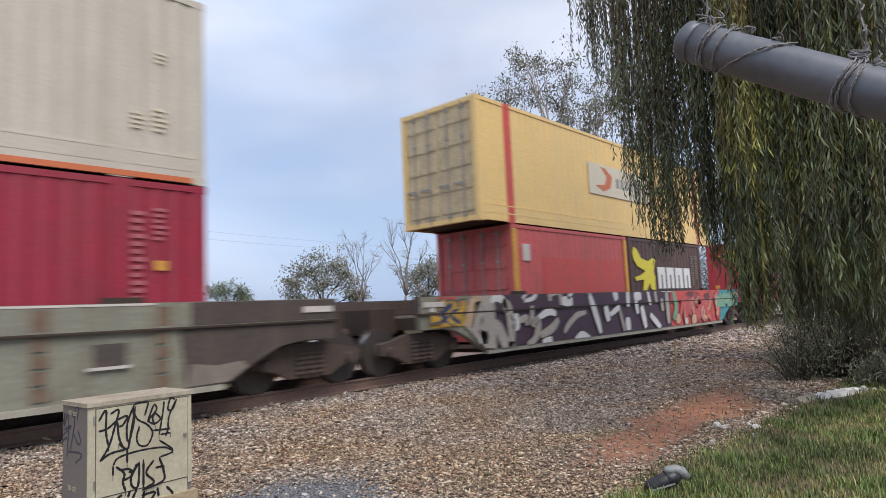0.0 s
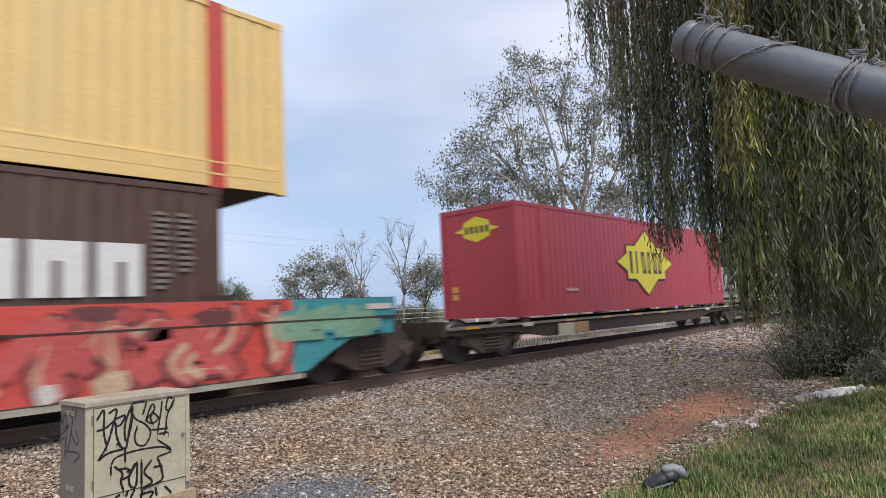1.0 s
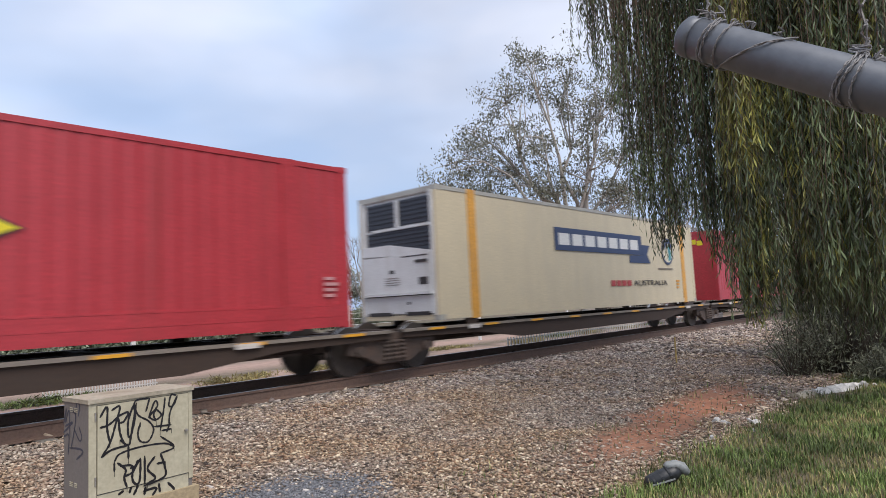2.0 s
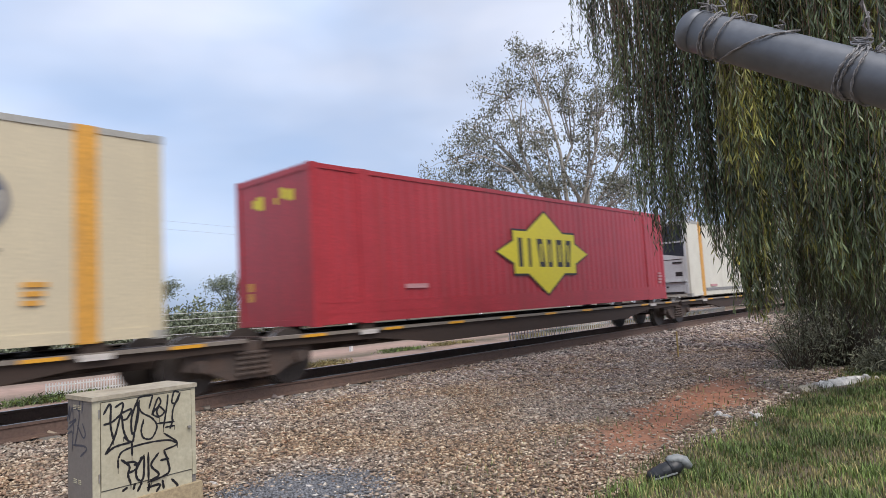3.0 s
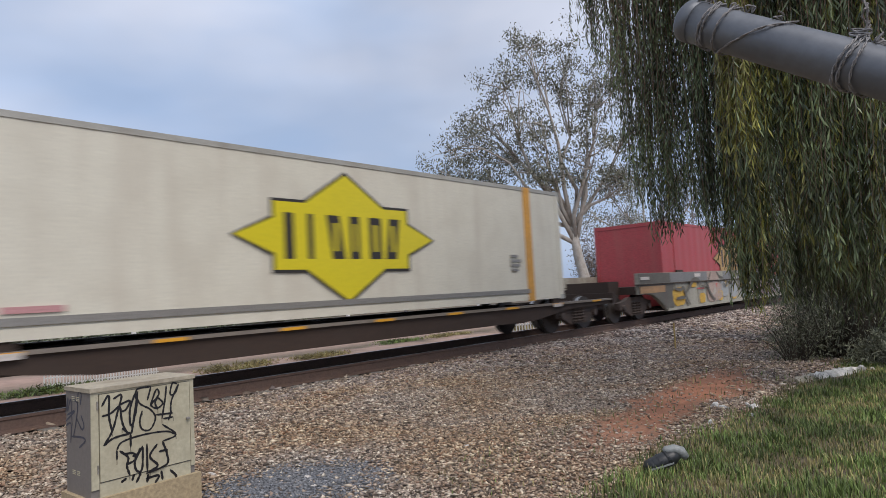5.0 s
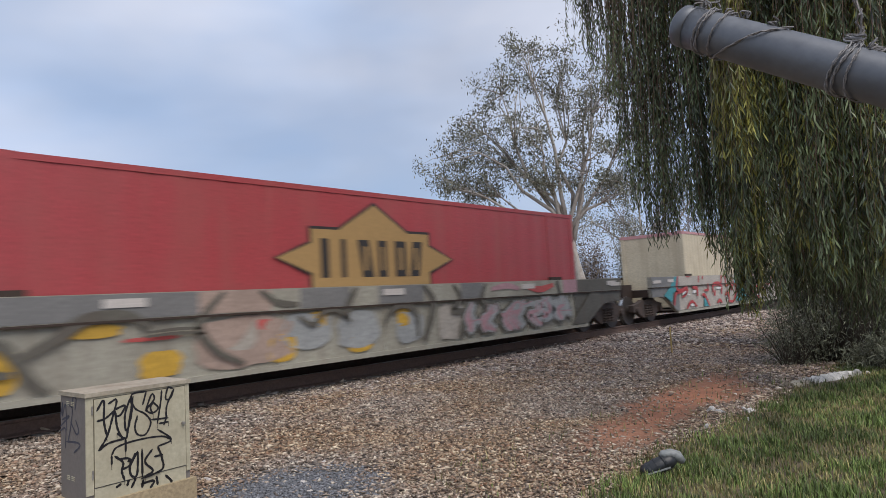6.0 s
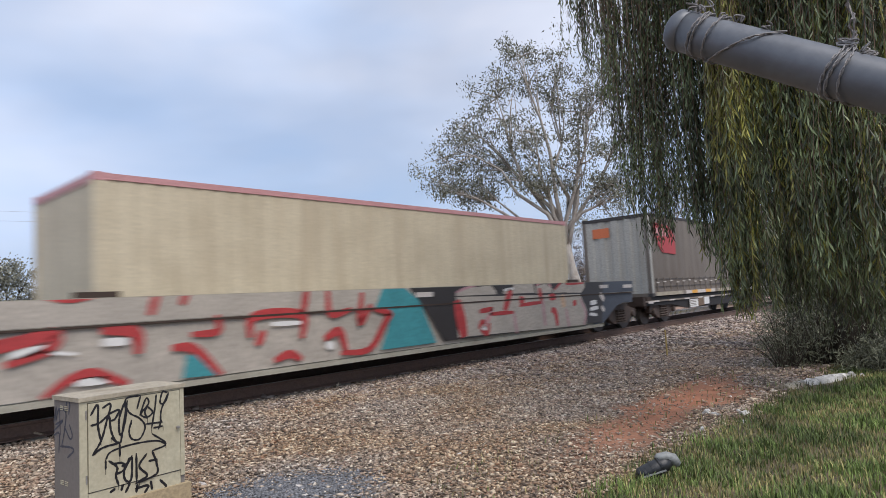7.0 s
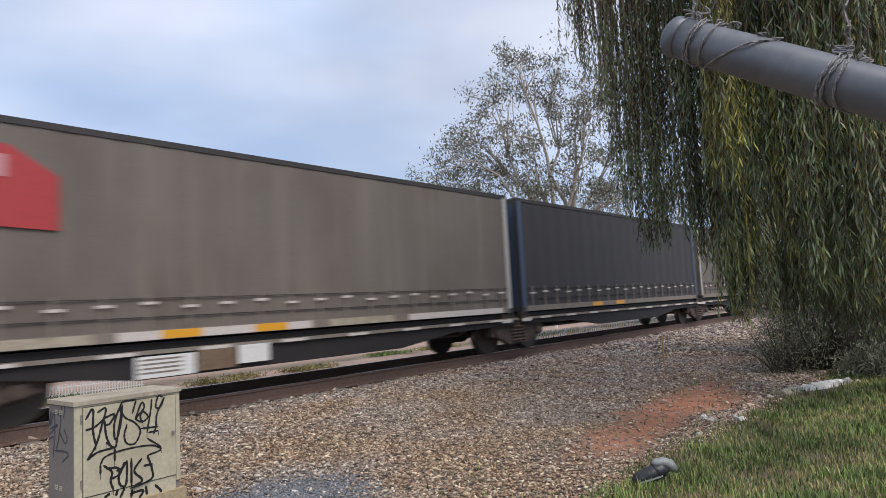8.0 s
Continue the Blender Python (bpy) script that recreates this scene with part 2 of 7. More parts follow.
    "plastic_grey": mat("mid_grey_plastic", (0.25, 0.26, 0.25), 0.5, grain=30, bump=0.2),
    "stick": mat("dry_stick_bark", (0.22, 0.14, 0.10), 0.9, grain=30, bump=0.4),
    "stake": mat("yellow_marker_paint", (0.46, 0.33, 0.12), 0.6, grain=30),
    "post": mat("white_post_paint", (0.7, 0.7, 0.68), 0.6, grain=30, grain_amount=0.06),
}


def stone_material(name, colours, grit=0.15):
    """Loose stones: each one takes its own colour, with a fine grain on it."""
    m = bpy.data.materials.new(name)
    m.use_nodes = True
    n, l = m.node_tree.nodes, m.node_tree.links
    b = n["Principled BSDF"]
    b.inputs["Roughness"].default_value = 0.85
    geo = n.new("ShaderNodeNewGeometry")
    r = n.new("ShaderNodeValToRGB")
    r.color_ramp.interpolation = "LINEAR"
    r.color_ramp.elements[0].color, r.color_ramp.elements[1].color = (*colours[0], 1), (*colours[-1], 1)
    for i, c in enumerate(colours[1:-1]):
        e = r.color_ramp.elements.new((i + 1) / (len(colours) - 1))
        e.color = (*c, 1)
    l.new(geo.outputs["Random Per Island"], r.inputs["Fac"])
    tc = n.new("ShaderNodeTexCoord")
    wide, fine = n.new("ShaderNodeTexNoise"), n.new("ShaderNodeTexNoise")
    for t, sc in ((wide, 0.7), (fine, 60.0)):
        t.inputs["Scale"].default_value, t.inputs["Detail"].default_value = sc, 4.0
        l.new(tc.outputs["Object"], t.inputs["Vector"])
    hs = n.new("ShaderNodeHueSaturation")
    sat, val = n.new("ShaderNodeMapRange"), n.new("ShaderNodeMapRange")
    for q, src, lo, hi, a, c in ((sat, wide, 0.35, 0.65, 0.75, 1.2), (val, fine, 0.3, 0.7, 1 - grit, 1 + grit)):
        for key, v in (("From Min", lo), ("From Max", hi), ("To Min", a), ("To Max", c)):
            q.inputs[key].default_value = v
        l.new(src.outputs["Fac"], q.inputs["Value"])
    l.new(sat.outputs["Result"], hs.inputs["Saturation"])
    l.new(val.outputs["Result"], hs.inputs["Value"])
    l.new(r.outputs["Color"], hs.inputs["Color"])
    l.new(hs.outputs["Color"], b.inputs["Base Color"])
    return m


def ground_material():
    """Earth under the stones: grit, red clay and grass soil, each with its own place."""
    m = bpy.data.materials.new("gritty_earth")
    m.use_nodes = True
    n, l = m.node_tree.nodes, m.node_tree.links
    b = n["Principled BSDF"]
    b.inputs["Roughness"].default_value = 0.92
    tc = n.new("ShaderNodeTexCoord")
    att = n.new("ShaderNodeVertexColor")
    att.layer_name = "soil"
    sep = n.new("ShaderNodeSeparateColor")
    l.new(att.outputs["Color"], sep.inputs["Color"])
    vor = n.new("ShaderNodeTexVoronoi")
    vor.inputs["Scale"].default_value = 26
    l.new(tc.outputs["Object"], vor.inputs["Vector"])
    ramp = n.new("ShaderNodeValToRGB")
    cr = ramp.color_ramp
    # grit darkened to put the shade between stones into the earth's colour
    cr.elements[0].color, cr.elements[1].color = (0.06, 0.048, 0.036, 1), (0.30, 0.245, 0.175, 1)
    e = cr.elements.new(0.5)
    e.color = (0.15, 0.115, 0.08, 1)
    sv = n.new("ShaderNodeSeparateColor")
    l.new(vor.outputs["Color"], sv.inputs["Color"])
    l.new(sv.outputs["Red"], ramp.inputs["Fac"])
    nz = n.new("ShaderNodeTexNoise")
    nz.inputs["Scale"].default_value, nz.inputs["Detail"].default_value = 3.0, 8.0
    l.new(tc.outputs["Object"], nz.inputs["Vector"])

    def blend(fac, a, colour2, lo):
        r = n.new("ShaderNodeValToRGB")
        r.color_ramp.elements[0].color, r.color_ramp.elements[1].color = (*[c * lo for c in colour2], 1), (*colour2, 1)
        r.color_ramp.elements[0].position, r.color_ramp.elements[1].position = 0.35, 0.65
        l.new(nz.outputs["Fac"], r.inputs["Fac"])
        x = n.new("ShaderNodeMix")
        x.data_type = "RGBA"
        l.new(fac, x.inputs["Factor"])
        ia, ib = [s for s in x.inputs if s.type == "RGBA"]
        l.new(a, ia)
        l.new(r.outputs["Color"], ib)
        return [s for s in x.outputs if s.type == "RGBA"][0]

    col = blend(sep.outputs["Red"], ramp.outputs["Color"], (0.41, 0.17, 0.09), 0.7)
    col = blend(sep.outputs["Green"], col, (0.16, 0.125, 0.075), 0.6)
    col = blend(sep.outputs["Blue"], col, (0.42, 0.28, 0.215), 0.8)
    l.new(col, b.inputs["Base Color"])
    bp = n.new("ShaderNodeBump")
    bp.inputs["Strength"].default_value, bp.inputs["Distance"].default_value = 0.6, 0.02
    l.new(vor.outputs["Distance"], bp.inputs["Height"])
    l.new(bp.outputs["Normal"], b.inputs["Normal"])
    return m


M["stone"] = stone_material("mixed_brown_ballast", ((0.048, 0.037, 0.031), (0.37, 0.262, 0.182), (0.105, 0.08, 0.065), (0.56, 0.44, 0.315), (0.26, 0.155, 0.105), (0.74, 0.62, 0.465), (0.14, 0.11, 0.09), (0.48, 0.36, 0.255)))
M["stone_grey"] = stone_material("grey_purple_ballast", ((0.05, 0.038, 0.036), (0.38, 0.285, 0.24), (0.10, 0.078, 0.07), (0.57, 0.47, 0.395), (0.22, 0.15, 0.125), (0.74, 0.64, 0.54), (0.13, 0.10, 0.092), (0.45, 0.35, 0.29)))
M["stone_blue"] = stone_material("blue_grey_fine_gravel", ((0.09, 0.095, 0.105), (0.2, 0.205, 0.22), (0.13, 0.14, 0.155), (0.3, 0.3, 0.31), (0.17, 0.18, 0.2)))


# ---- mesh helpers ----
def box(bm, x0, x1, y0, y1, z0, z1):
    v = [bm.verts.new(p) for p in ((x0, y0, z0), (x1, y0, z0), (x1, y1, z0), (x0, y1, z0), (x0, y0, z1), (x1, y0, z1), (x1, y1, z1), (x0, y1, z1))]
    for f in ((3, 2, 1, 0), (4, 5, 6, 7), (0, 1, 5, 4), (1, 2, 6, 5), (2, 3, 7, 6), (3, 0, 4, 7)):
        bm.faces.new([v[i] for i in f])


def prism(bm, pts, y0, y1):
    """A polygon of (x, z) points, counter-clockwise seen from -y, drawn out from y0 to y1."""
    a = [bm.verts.new((x, y0, z)) for x, z in pts]
    b = [bm.verts.new((x, y1, z)) for x, z in pts]
    bm.faces.new(a)
    bm.faces.new(b[::-1])
    k = len(pts)
    for i in range(k):
        bm.faces.new((a[i], b[i], b[(i + 1) % k], a[(i + 1) % k]))


def rod(bm, a, b, r0, r1=None, sides=10, caps=True):
    a, b = Vector(a), Vector(b)
    r1 = r0 if r1 is None else r1
    q = (b - a).to_track_quat("Z", "Y")
    rings = []
    for p, r in ((a, r0), (b, r1)):
        rings.append([bm.verts.new(p + q @ Vector((r * math.cos(2 * math.pi * i / sides), r * math.sin(2 * math.pi * i / sides), 0))) for i in range(sides)])
    for i in range(sides):
        j = (i + 1) % sides
        bm.faces.new((rings[0][i], rings[0][j], rings[1][j], rings[1][i]))
    if caps:
        bm.faces.new(rings[0][::-1])
        bm.faces.new(rings[1])


def tube(bm, pts, radii, sides=6):
    rings = []
    for i, p in enumerate(pts):
        p = Vector(p)
        d = Vector(pts[min(i + 1, len(pts) - 1)]) - Vector(pts[max(i - 1, 0)])
        q = d.to_track_quat("Z", "Y")
        rings.append([bm.verts.new(p + q @ Vector((radii[i] * math.cos(2 * math.pi * k / sides), radii[i] * math.sin(2 * math.pi * k / sides), 0))) for k in range(sides)])
    for a, b in zip(rings, rings[1:]):
        for i in range(sides):
            j = (i + 1) % sides
            bm.faces.new((a[i], a[j], b[j], b[i]))
    bm.faces.new(rings[0][::-1])
    bm.faces.new(rings[-1])


def soften(bm, w=0.01, seg=1):
    bmesh.ops.bevel(bm, geom=[e for e in bm.edges if e.is_manifold and e.calc_face_angle(0) > 0.5], offset=w, segments=seg, affect="EDGES", profile=0.6)


def mesh_of(name, bm, material, smooth=False):
    me = bpy.data.meshes.new(name)
    bmesh.ops.recalc_face_normals(bm, faces=bm.faces[:])
    bm.to_mesh(me)
    bm.free()
    me.materials.append(material)
    if smooth:
        me.shade_smooth()
    return me


def part(name, bm, material, parent=None, label="", at=(0, 0, 0), smooth=False):
    ob = new(name, mesh_of(name, bm, material, smooth))
    ob.location = at
    ob.parent = parent
    if label:
        tagged(ob, label)
    return ob


def share(name, ob, parent, at, label=""):
    o = new(name, ob.data)
    o.location, o.parent = at, parent
    if label:
        tagged(o, label)
    return o


def boxes(name, material, parent, dims, bevel=0.0, label="", at=(0, 0, 0)):
    bm = bmesh.new()
    for d in dims:
        box(bm, *d)
    if bevel:
        soften(bm, bevel)
    return part(name, bm, material, parent, label, at)


def thing(name, label, category, group="", at=(0, 0, 0)):
    e = new(name)
    e.empty_display_size = 0.2
    e.location = at
    return tagged(e, label, category, group)


def raw_mesh(name, verts, faces, material):
    """A mesh of equal-sided faces from arrays."""
    verts, faces = np.asarray(verts, dtype=np.float32), np.asarray(faces, dtype=np.int32)
    me = bpy.data.meshes.new(name)
    me.vertices.add(len(verts))
    me.vertices.foreach_set("co", verts.ravel())
    k = faces.shape[1]
    me.loops.add(faces.size)
    me.loops.foreach_set("vertex_index", faces.ravel())
    me.polygons.add(len(faces))
    me.polygons.foreach_set("loop_start", np.arange(0, faces.size, k, dtype=np.int32))
    me.polygons.foreach_set("loop_total", np.full(len(faces), k, dtype=np.int32))
    me.update(calc_edges=True)
    me.materials.append(material)
    return me


MOVERS, WHEELS = [], []


# ---- ground ----
def ground_z(x, y):
    """Flat earth with the ballast bank of the track across it."""
    bank = np.clip((y - 6.2) / 2.6, 0, 1) * np.clip((14.2 - y) / 2.0, 0, 1)
    bank = bank * bank * (3 - 2 * bank)
    near = np.clip(1 - np.hypot(x - 6, y - 4) / 14, 0, 1)
    wave = 0.035 * np.sin(x * 0.9 + 0.6 * y) * np.sin(y * 0.8 - 0.3 * x + 1.0) + 0.02 * np.sin(2.1 * x + 1.3) * np.sin(1.9 * y)
    return GROUND + 0.13 * bank + near * wave * (1 - bank)


def soil_masks(x, y):
    wob = 0.5 * np.sin(1.7 * x + 0.4) * np.sin(1.3 * y + 1.1) + 0.3 * np.sin(3.9 * x + y) * np.sin(3.1 * y - x)
    line = 2.62 - 0.035 * (x - 5.3) + 0.16 * wob          # edge between grass and stones
    clay = np.exp(-(((x - 8.7) / 3.4) ** 2 + ((y - 3.36 - 0.095 * (x - 7)) / (0.58 + 0.03 * (x - 6) + 0.42 * wob)) ** 2) ** 1.5)
    grass = np.clip((line - y) / 0.35 + 0.4, 0, 1) * np.clip((x - 2.5) / 1.2, 0, 1)
    clay = clay * (1 - grass)
    far = np.clip((y - 12.6) / 0.8, 0, 1) * np.clip((24 - y) / 2, 0, 1)
    wild = np.clip((y - 15.0 + wob) / 1.0, 0, 1) * np.clip(np.abs(y - 18.5) / 2 - 0.2, 0, 1)
    wild = np.maximum(wild, np.clip((y - 24) / 2, 0, 1))
    return clay, np.maximum(grass, wild), far * (1 - wild)


def build_ground():
    def axis(fine0, fine1, step, ends):
        a = list(np.arange(fine0, fine1 + 1e-6, step))
        return np.array(sorted(set([-e for e in ends] + a + list(ends))))
    xs = axis(-6, 30, 0.2, (45, 70, 120, 250, 600, 1500))
    ys = axis(-6, 27, 0.2, (40, 70, 120, 250, 600, 1500))
    gx, gy = np.meshgrid(xs, ys)
    z = ground_z(gx, gy)
    verts = np.stack([gx.ravel(), gy.ravel(), z.ravel()], 1)
    nx = len(xs)
    i, j = np.meshgrid(np.arange(nx - 1), np.arange(len(ys) - 1))
    k = (j * nx + i).ravel()
    me = raw_mesh("ground", verts, np.stack([k, k + 1, k + nx + 1, k + nx], 1), ground_material())
    layer = me.color_attributes.new("soil", "FLOAT_COLOR", "POINT")
    r, g, b = (m.ravel() for m in soil_masks(gx, gy))
    layer.data.foreach_set("color", np.stack([r, g, b, np.ones_like(r)], 1).astype(np.float32).ravel())
    me.shade_smooth()
    tagged(new("ground", me), "gritty earth with red clay, grass edge and ballast bank", "ground", kind="structure")


def stone_shapes(rng, count):
    """A few crushed stones: sharp irregular octahedra, 6 corners and 8 faces each."""
    base = np.array([(1, 0, 0), (-1, 0, 0), (0, 1, 0), (0, -1, 0), (0, 0, 1), (0, 0, -1)], float)
    f = np.array([(0, 2, 4), (2, 1, 4), (1, 3, 4), (3, 0, 4), (2, 0, 5), (1, 2, 5), (3, 1, 5), (0, 3, 5)])
    return [(base * rng.uniform(0.7, 1.25, (6, 1)) + rng.normal(0, 0.28, (6, 3))) * rng.uniform(0.7, 1.3, (1, 3)) for _ in range(count)], f


def scatter_stones(name, label, material, xy, sizes, rng, lift=0.2):
    shapes, f = stone_shapes(rng, 60)
    n = len(xy)
    pick = rng.integers(0, 60, n)
    v = np.array(shapes)[pick] * sizes[:, None, None] * np.array([1.75, 0.85, 0.5])
    a = rng.uniform(0, 2 * math.pi, n)
    t = rng.normal(0, 0.75, n)
    c, s = np.cos(a)[:, None], np.sin(a)[:, None]
    ct, st = np.cos(t)[:, None], np.sin(t)[:, None]
    x, y, z = v[..., 0], v[..., 1], v[..., 2]
    y, z = ct * y - st * z, st * y + ct * z
    x, y = c * x - s * y, s * x + c * y
    z = z + (ground_z(xy[:, 0], xy[:, 1]) + sizes * (lift + rng.uniform(-0.4, 0.9, n)))[:, None]
    verts = np.stack([x + xy[:, :1], y + xy[:, 1:], z], 2).reshape(-1, 3)
    faces = (f[None] + 6 * np.arange(n)[:, None, None]).reshape(-1, 3)
    return tagged(new(name, raw_mesh(name, verts, faces, material)), label, "ballast", kind="stuff")


def build_stones():
    rng = np.random.default_rng(4)
    keep, size = [], []
    # near stones dense, farther ones thinner and a little larger
    for x0, x1, y0, y1, per, lo, hi in ((1.5, 9, 2.2, 9.3, 2500, 0.009, 0.023), (9, 16, 2.2, 9.3, 1200, 0.013, 0.028), (16, 32, 4.0, 9.3, 260, 0.028, 0.046),
                                        (0, 34, 9.3, 12.3, 130, 0.026, 0.042), (-4, 1.5, 5.5, 9.3, 1400, 0.011, 0.026)):
        n = int((x1 - x0) * (y1 - y0) * per)
        p = np.stack([rng.uniform(x0, x1, n), rng.uniform(y0, y1, n)], 1)
        ang = np.degrees(np.arctan2(p[:, 0], p[:, 1]))
        clay, grass, _ = soil_masks(p[:, 0], p[:, 1])
        inside = (ang > 5) & (ang < 88) & (rng.random(n) > np.clip(clay * 1.4, 0, 0.93)) & (rng.random(n) > np.clip(grass * 1.1, 0, 0.99))
        bed = np.exp(-(((p[:, 0] - 3.25) / 0.85) ** 2 + ((p[:, 1] - 4.85) / 0.75) ** 2) ** 2)
        inside &= rng.random(n) > bed * 0.95
        p = p[inside]
        keep.append(p)
        size.append((lo + (hi - lo) * rng.random(len(p)) ** 1.8) * (1 + 0.09 * np.clip(p[:, 1] - 5.0, 0, 4)))
    p, sz = np.concatenate(keep), np.concatenate(size)
    # share of the greyer mix grows with x and towards the rails
    greyer = rng.random(len(p)) < np.clip((p[:, 0] - 8.0) / 6.0, 0, 1) * 0.6 + np.clip((p[:, 1] - 7.2) / 1.5, 0, 1) * np.clip((p[:, 0] - 4) / 4, 0, 1) * 0.5
    scatter_stones("ballast_stones", "loose brown and grey crushed ballast stones", M["stone"], p[~greyer], sz[~greyer], rng)
    scatter_stones("dusty_ballast_stones", "grey-purple ballast stones mixed in with the brown ones", M["stone_grey"], p[greyer], sz[greyer], rng)
    n = 9000
    p = np.stack([rng.normal(3.25, 0.5, n), rng.normal(4.85, 0.42, n)], 1)
    p = p[((p[:, 0] - 3.25) / 0.95) ** 2 + ((p[:, 1] - 4.85) / 0.85) ** 2 < 1]
    scatter_stones("fine_gravel", "patch of fine blue-grey gravel", M["stone_blue"], p, rng.uniform(0.007, 0.016, len(p)), rng)


# ---- track ----
def build_track():
    track = tagged(new("track"), "rusty railway track on concrete sleepers in ballast", "railway track", kind="structure")
    profile = [(-0.08, -0.21), (0.08, -0.21), (0.08, -0.19), (0.012, -0.165), (0.012, -0.045), (0.036, -0.035), (0.036, -0.006), (0.03, 0.0),
               (-0.03, 0.0), (-0.036, -0.006), (-0.036, -0.035), (-0.012, -0.045), (-0.012, -0.165), (-0.08, -0.19)]
    for side in (-0.755, 0.755):
        bm = bmesh.new()
        a = [bm.verts.new((-60, RAIL_Y + side + y, z)) for y, z in profile]
        b = [bm.verts.new((260, RAIL_Y + side + y, z)) for y, z in profile]
        for i in range(len(profile)):
            j = (i + 1) % len(profile)
            bm.faces.new((a[i], a[j], b[j], b[i]))
        rail = part("rail", bm, M["rail"], track, "rust-brown steel rail")
        boxes("rail_head", M["railtop"], rail, [(-60, 260, RAIL_Y + side - 0.026, RAIL_Y + side + 0.026, 0.0005, 0.003)], label="shiny worn running surface")
    first = None
    for i in range(90):
        x = -8 + 0.62 * i
        if first is None:
            first = boxes("sleeper", M["sleeper"], track, [(-0.11, 0.11, -1.0, 1.0, -0.2, 0.0)], 0.02, at=(x, RAIL_Y, -0.212))
        else:
            share("sleeper", first, track, (x, RAIL_Y, -0.212))


# ---- containers ----
def corrugated(bm, x0, x1, z0, z1, y, outward, pitch=0.28, depth=0.032):
    """A pressed steel wall in the plane y, its ribs outward (-1 or 1)."""
    n = max(1, round((x1 - x0) / pitch))
    p = (x1 - x0) / n
    line = []
    for i in range(n):
        a = x0 + i * p
        line += [(a, 0), (a + 0.27 * p, 0), (a + 0.5 * p, -depth), (a + 0.77 * p, -depth)]
    line.append((x1, 0))
    lo = [bm.verts.new((x, y + outward * d, z0)) for x, d in line]
    hi = [bm.verts.new((x, y + outward * d, z1)) for x, d in line]
    for i in range(len(line) - 1):
        f = (lo[i], lo[i + 1], hi[i + 1], hi[i])
        bm.faces.new(f if outward < 0 else f[::-1])


def star_logo(parent, cx, cz, w, h, y, fill, cut=None, bars=6):
    """A broad lozenge with a cross bar, dark edge, and plain dark bars for its word."""
    def shape(k):
        e = k * 0.05
        rx, rz, bx, bz, tx = 0.34 * w + e, 0.25 * h + e, 0.5 * w + 1.3 * e, 0.13 * h + e * 0.6, 0.2 * w + 0.2 * e
        top = 0.5 * h + e * 1.2
        return [(-tx, -rz), (0, -top), (tx, -rz), (rx, -rz), (rx, -bz), (bx, 0), (rx, bz), (rx, rz), (tx, rz), (0, top), (-tx, rz), (-rx, rz), (-rx, bz), (-bx, 0), (-rx, -bz), (-rx, -rz)]

    def plate(name, pts, d0, d1, m, label):
        bm = bmesh.new()
        if cut is not None:
            pts = [(x, max(z, cut - cz)) for x, z in pts]
        prism(bm, [(cx + x, cz + z) for x, z in pts], y - d1, y - d0)
        return part(name, bm, m, parent, label)
    edge = plate("logo_edge", shape(1.0), 0.001, 0.005, M["logo_dark"], "dark edge of the emblem")
    plate("logo_field", shape(0.0), 0.005, 0.008, fill, "broad lozenge emblem field")
    k = 0.62 * w / bars
    for i in range(bars):
        x = cx - 0.31 * w + k * i
        wide = (0.4, 0.26, 0.62, 0.5, 0.66, 0.6)[i % 6]
        lean = (0, 0, 0.12, 0, 0, -0.12)[i % 6] * k
        bm = bmesh.new()
        prism(bm, [(x + lean + 0.14 * k, cz - 0.17 * h), (x + lean + (0.14 + wide) * k, cz - 0.17 * h), (x - lean + (0.14 + wide) * k, cz + 0.17 * h), (x - lean + 0.14 * k, cz + 0.17 * h)], y - 0.011, y - 0.008)
        part("logo_bar", bm, M["logo_dark"], parent)
        if wide > 0.45:
            bm = bmesh.new()
            prism(bm, [(x + (0.14 + wide * 0.36) * k, cz - 0.11 * h), (x + (0.14 + wide * 0.64) * k, cz - 0.11 * h), (x + (0.14 + wide * 0.64) * k, cz + 0.11 * h), (x + (0.14 + wide * 0.36) * k, cz + 0.11 * h)], y - 0.0125, y - 0.011)
            part("logo_gap", bm, fill, parent)


def container(name, label, s, z, length, height, paint, group="containers on the train", posts=None, post_paint=None, door_paint=None, kind="steel",
              corrugation=0.016, end="doors", top_paint=None, deep_base=False):
    """A freight container; its base is at height z and its leading end at s along the train."""
    c = thing(name, label, "shipping container", group, (s, RAIL_Y, z))
    w, h, L = 1.25, height, length
    p = 0.16
    base = 0.42 if deep_base else 0.17
    for side, tag in ((-1, "near"), (1, "far")):
        bm = bmesh.new()
        corrugated(bm, p, L - p, base, h - 0.1, side * (w - 0.012), side, depth=corrugation, pitch=0.28 if corrugation > 0.008 else 0.62)
        part("side_wall", bm, paint, c)
        boxes("bottom_rail", paint, c, [(p, L - p, side * w - 0.04 * (side > 0), side * w + 0.04 * (side < 0), 0.02, base)], 0.006)
        for z0, z1 in ((0.2, 0.23), (0.39, 0.415)) if deep_base else ():
            boxes("rail_ridge", paint, c, [(p, L - p, side * (w + 0.004) - 0.02 * (side > 0), side * (w + 0.004) + 0.02 * (side < 0), z0, z1)], 0.004)
        boxes("top_rail", top_paint or paint, c, [(p, L - p, side * w - 0.06 * (side > 0), side * w + 0.06 * (side < 0), h - 0.1, h - 0.012)], 0.008)
        for x in (0, L):
            x0 = x if x == 0 else L - p
            boxes("corner_post", paint, c, [(x0, x0 + p, side * w - 0.14 * (side > 0), side * w + 0.14 * (side < 0), 0.118, h - 0.118)], 0.008)
            for zz in (0, h - 0.118):
                bm = bmesh.new()
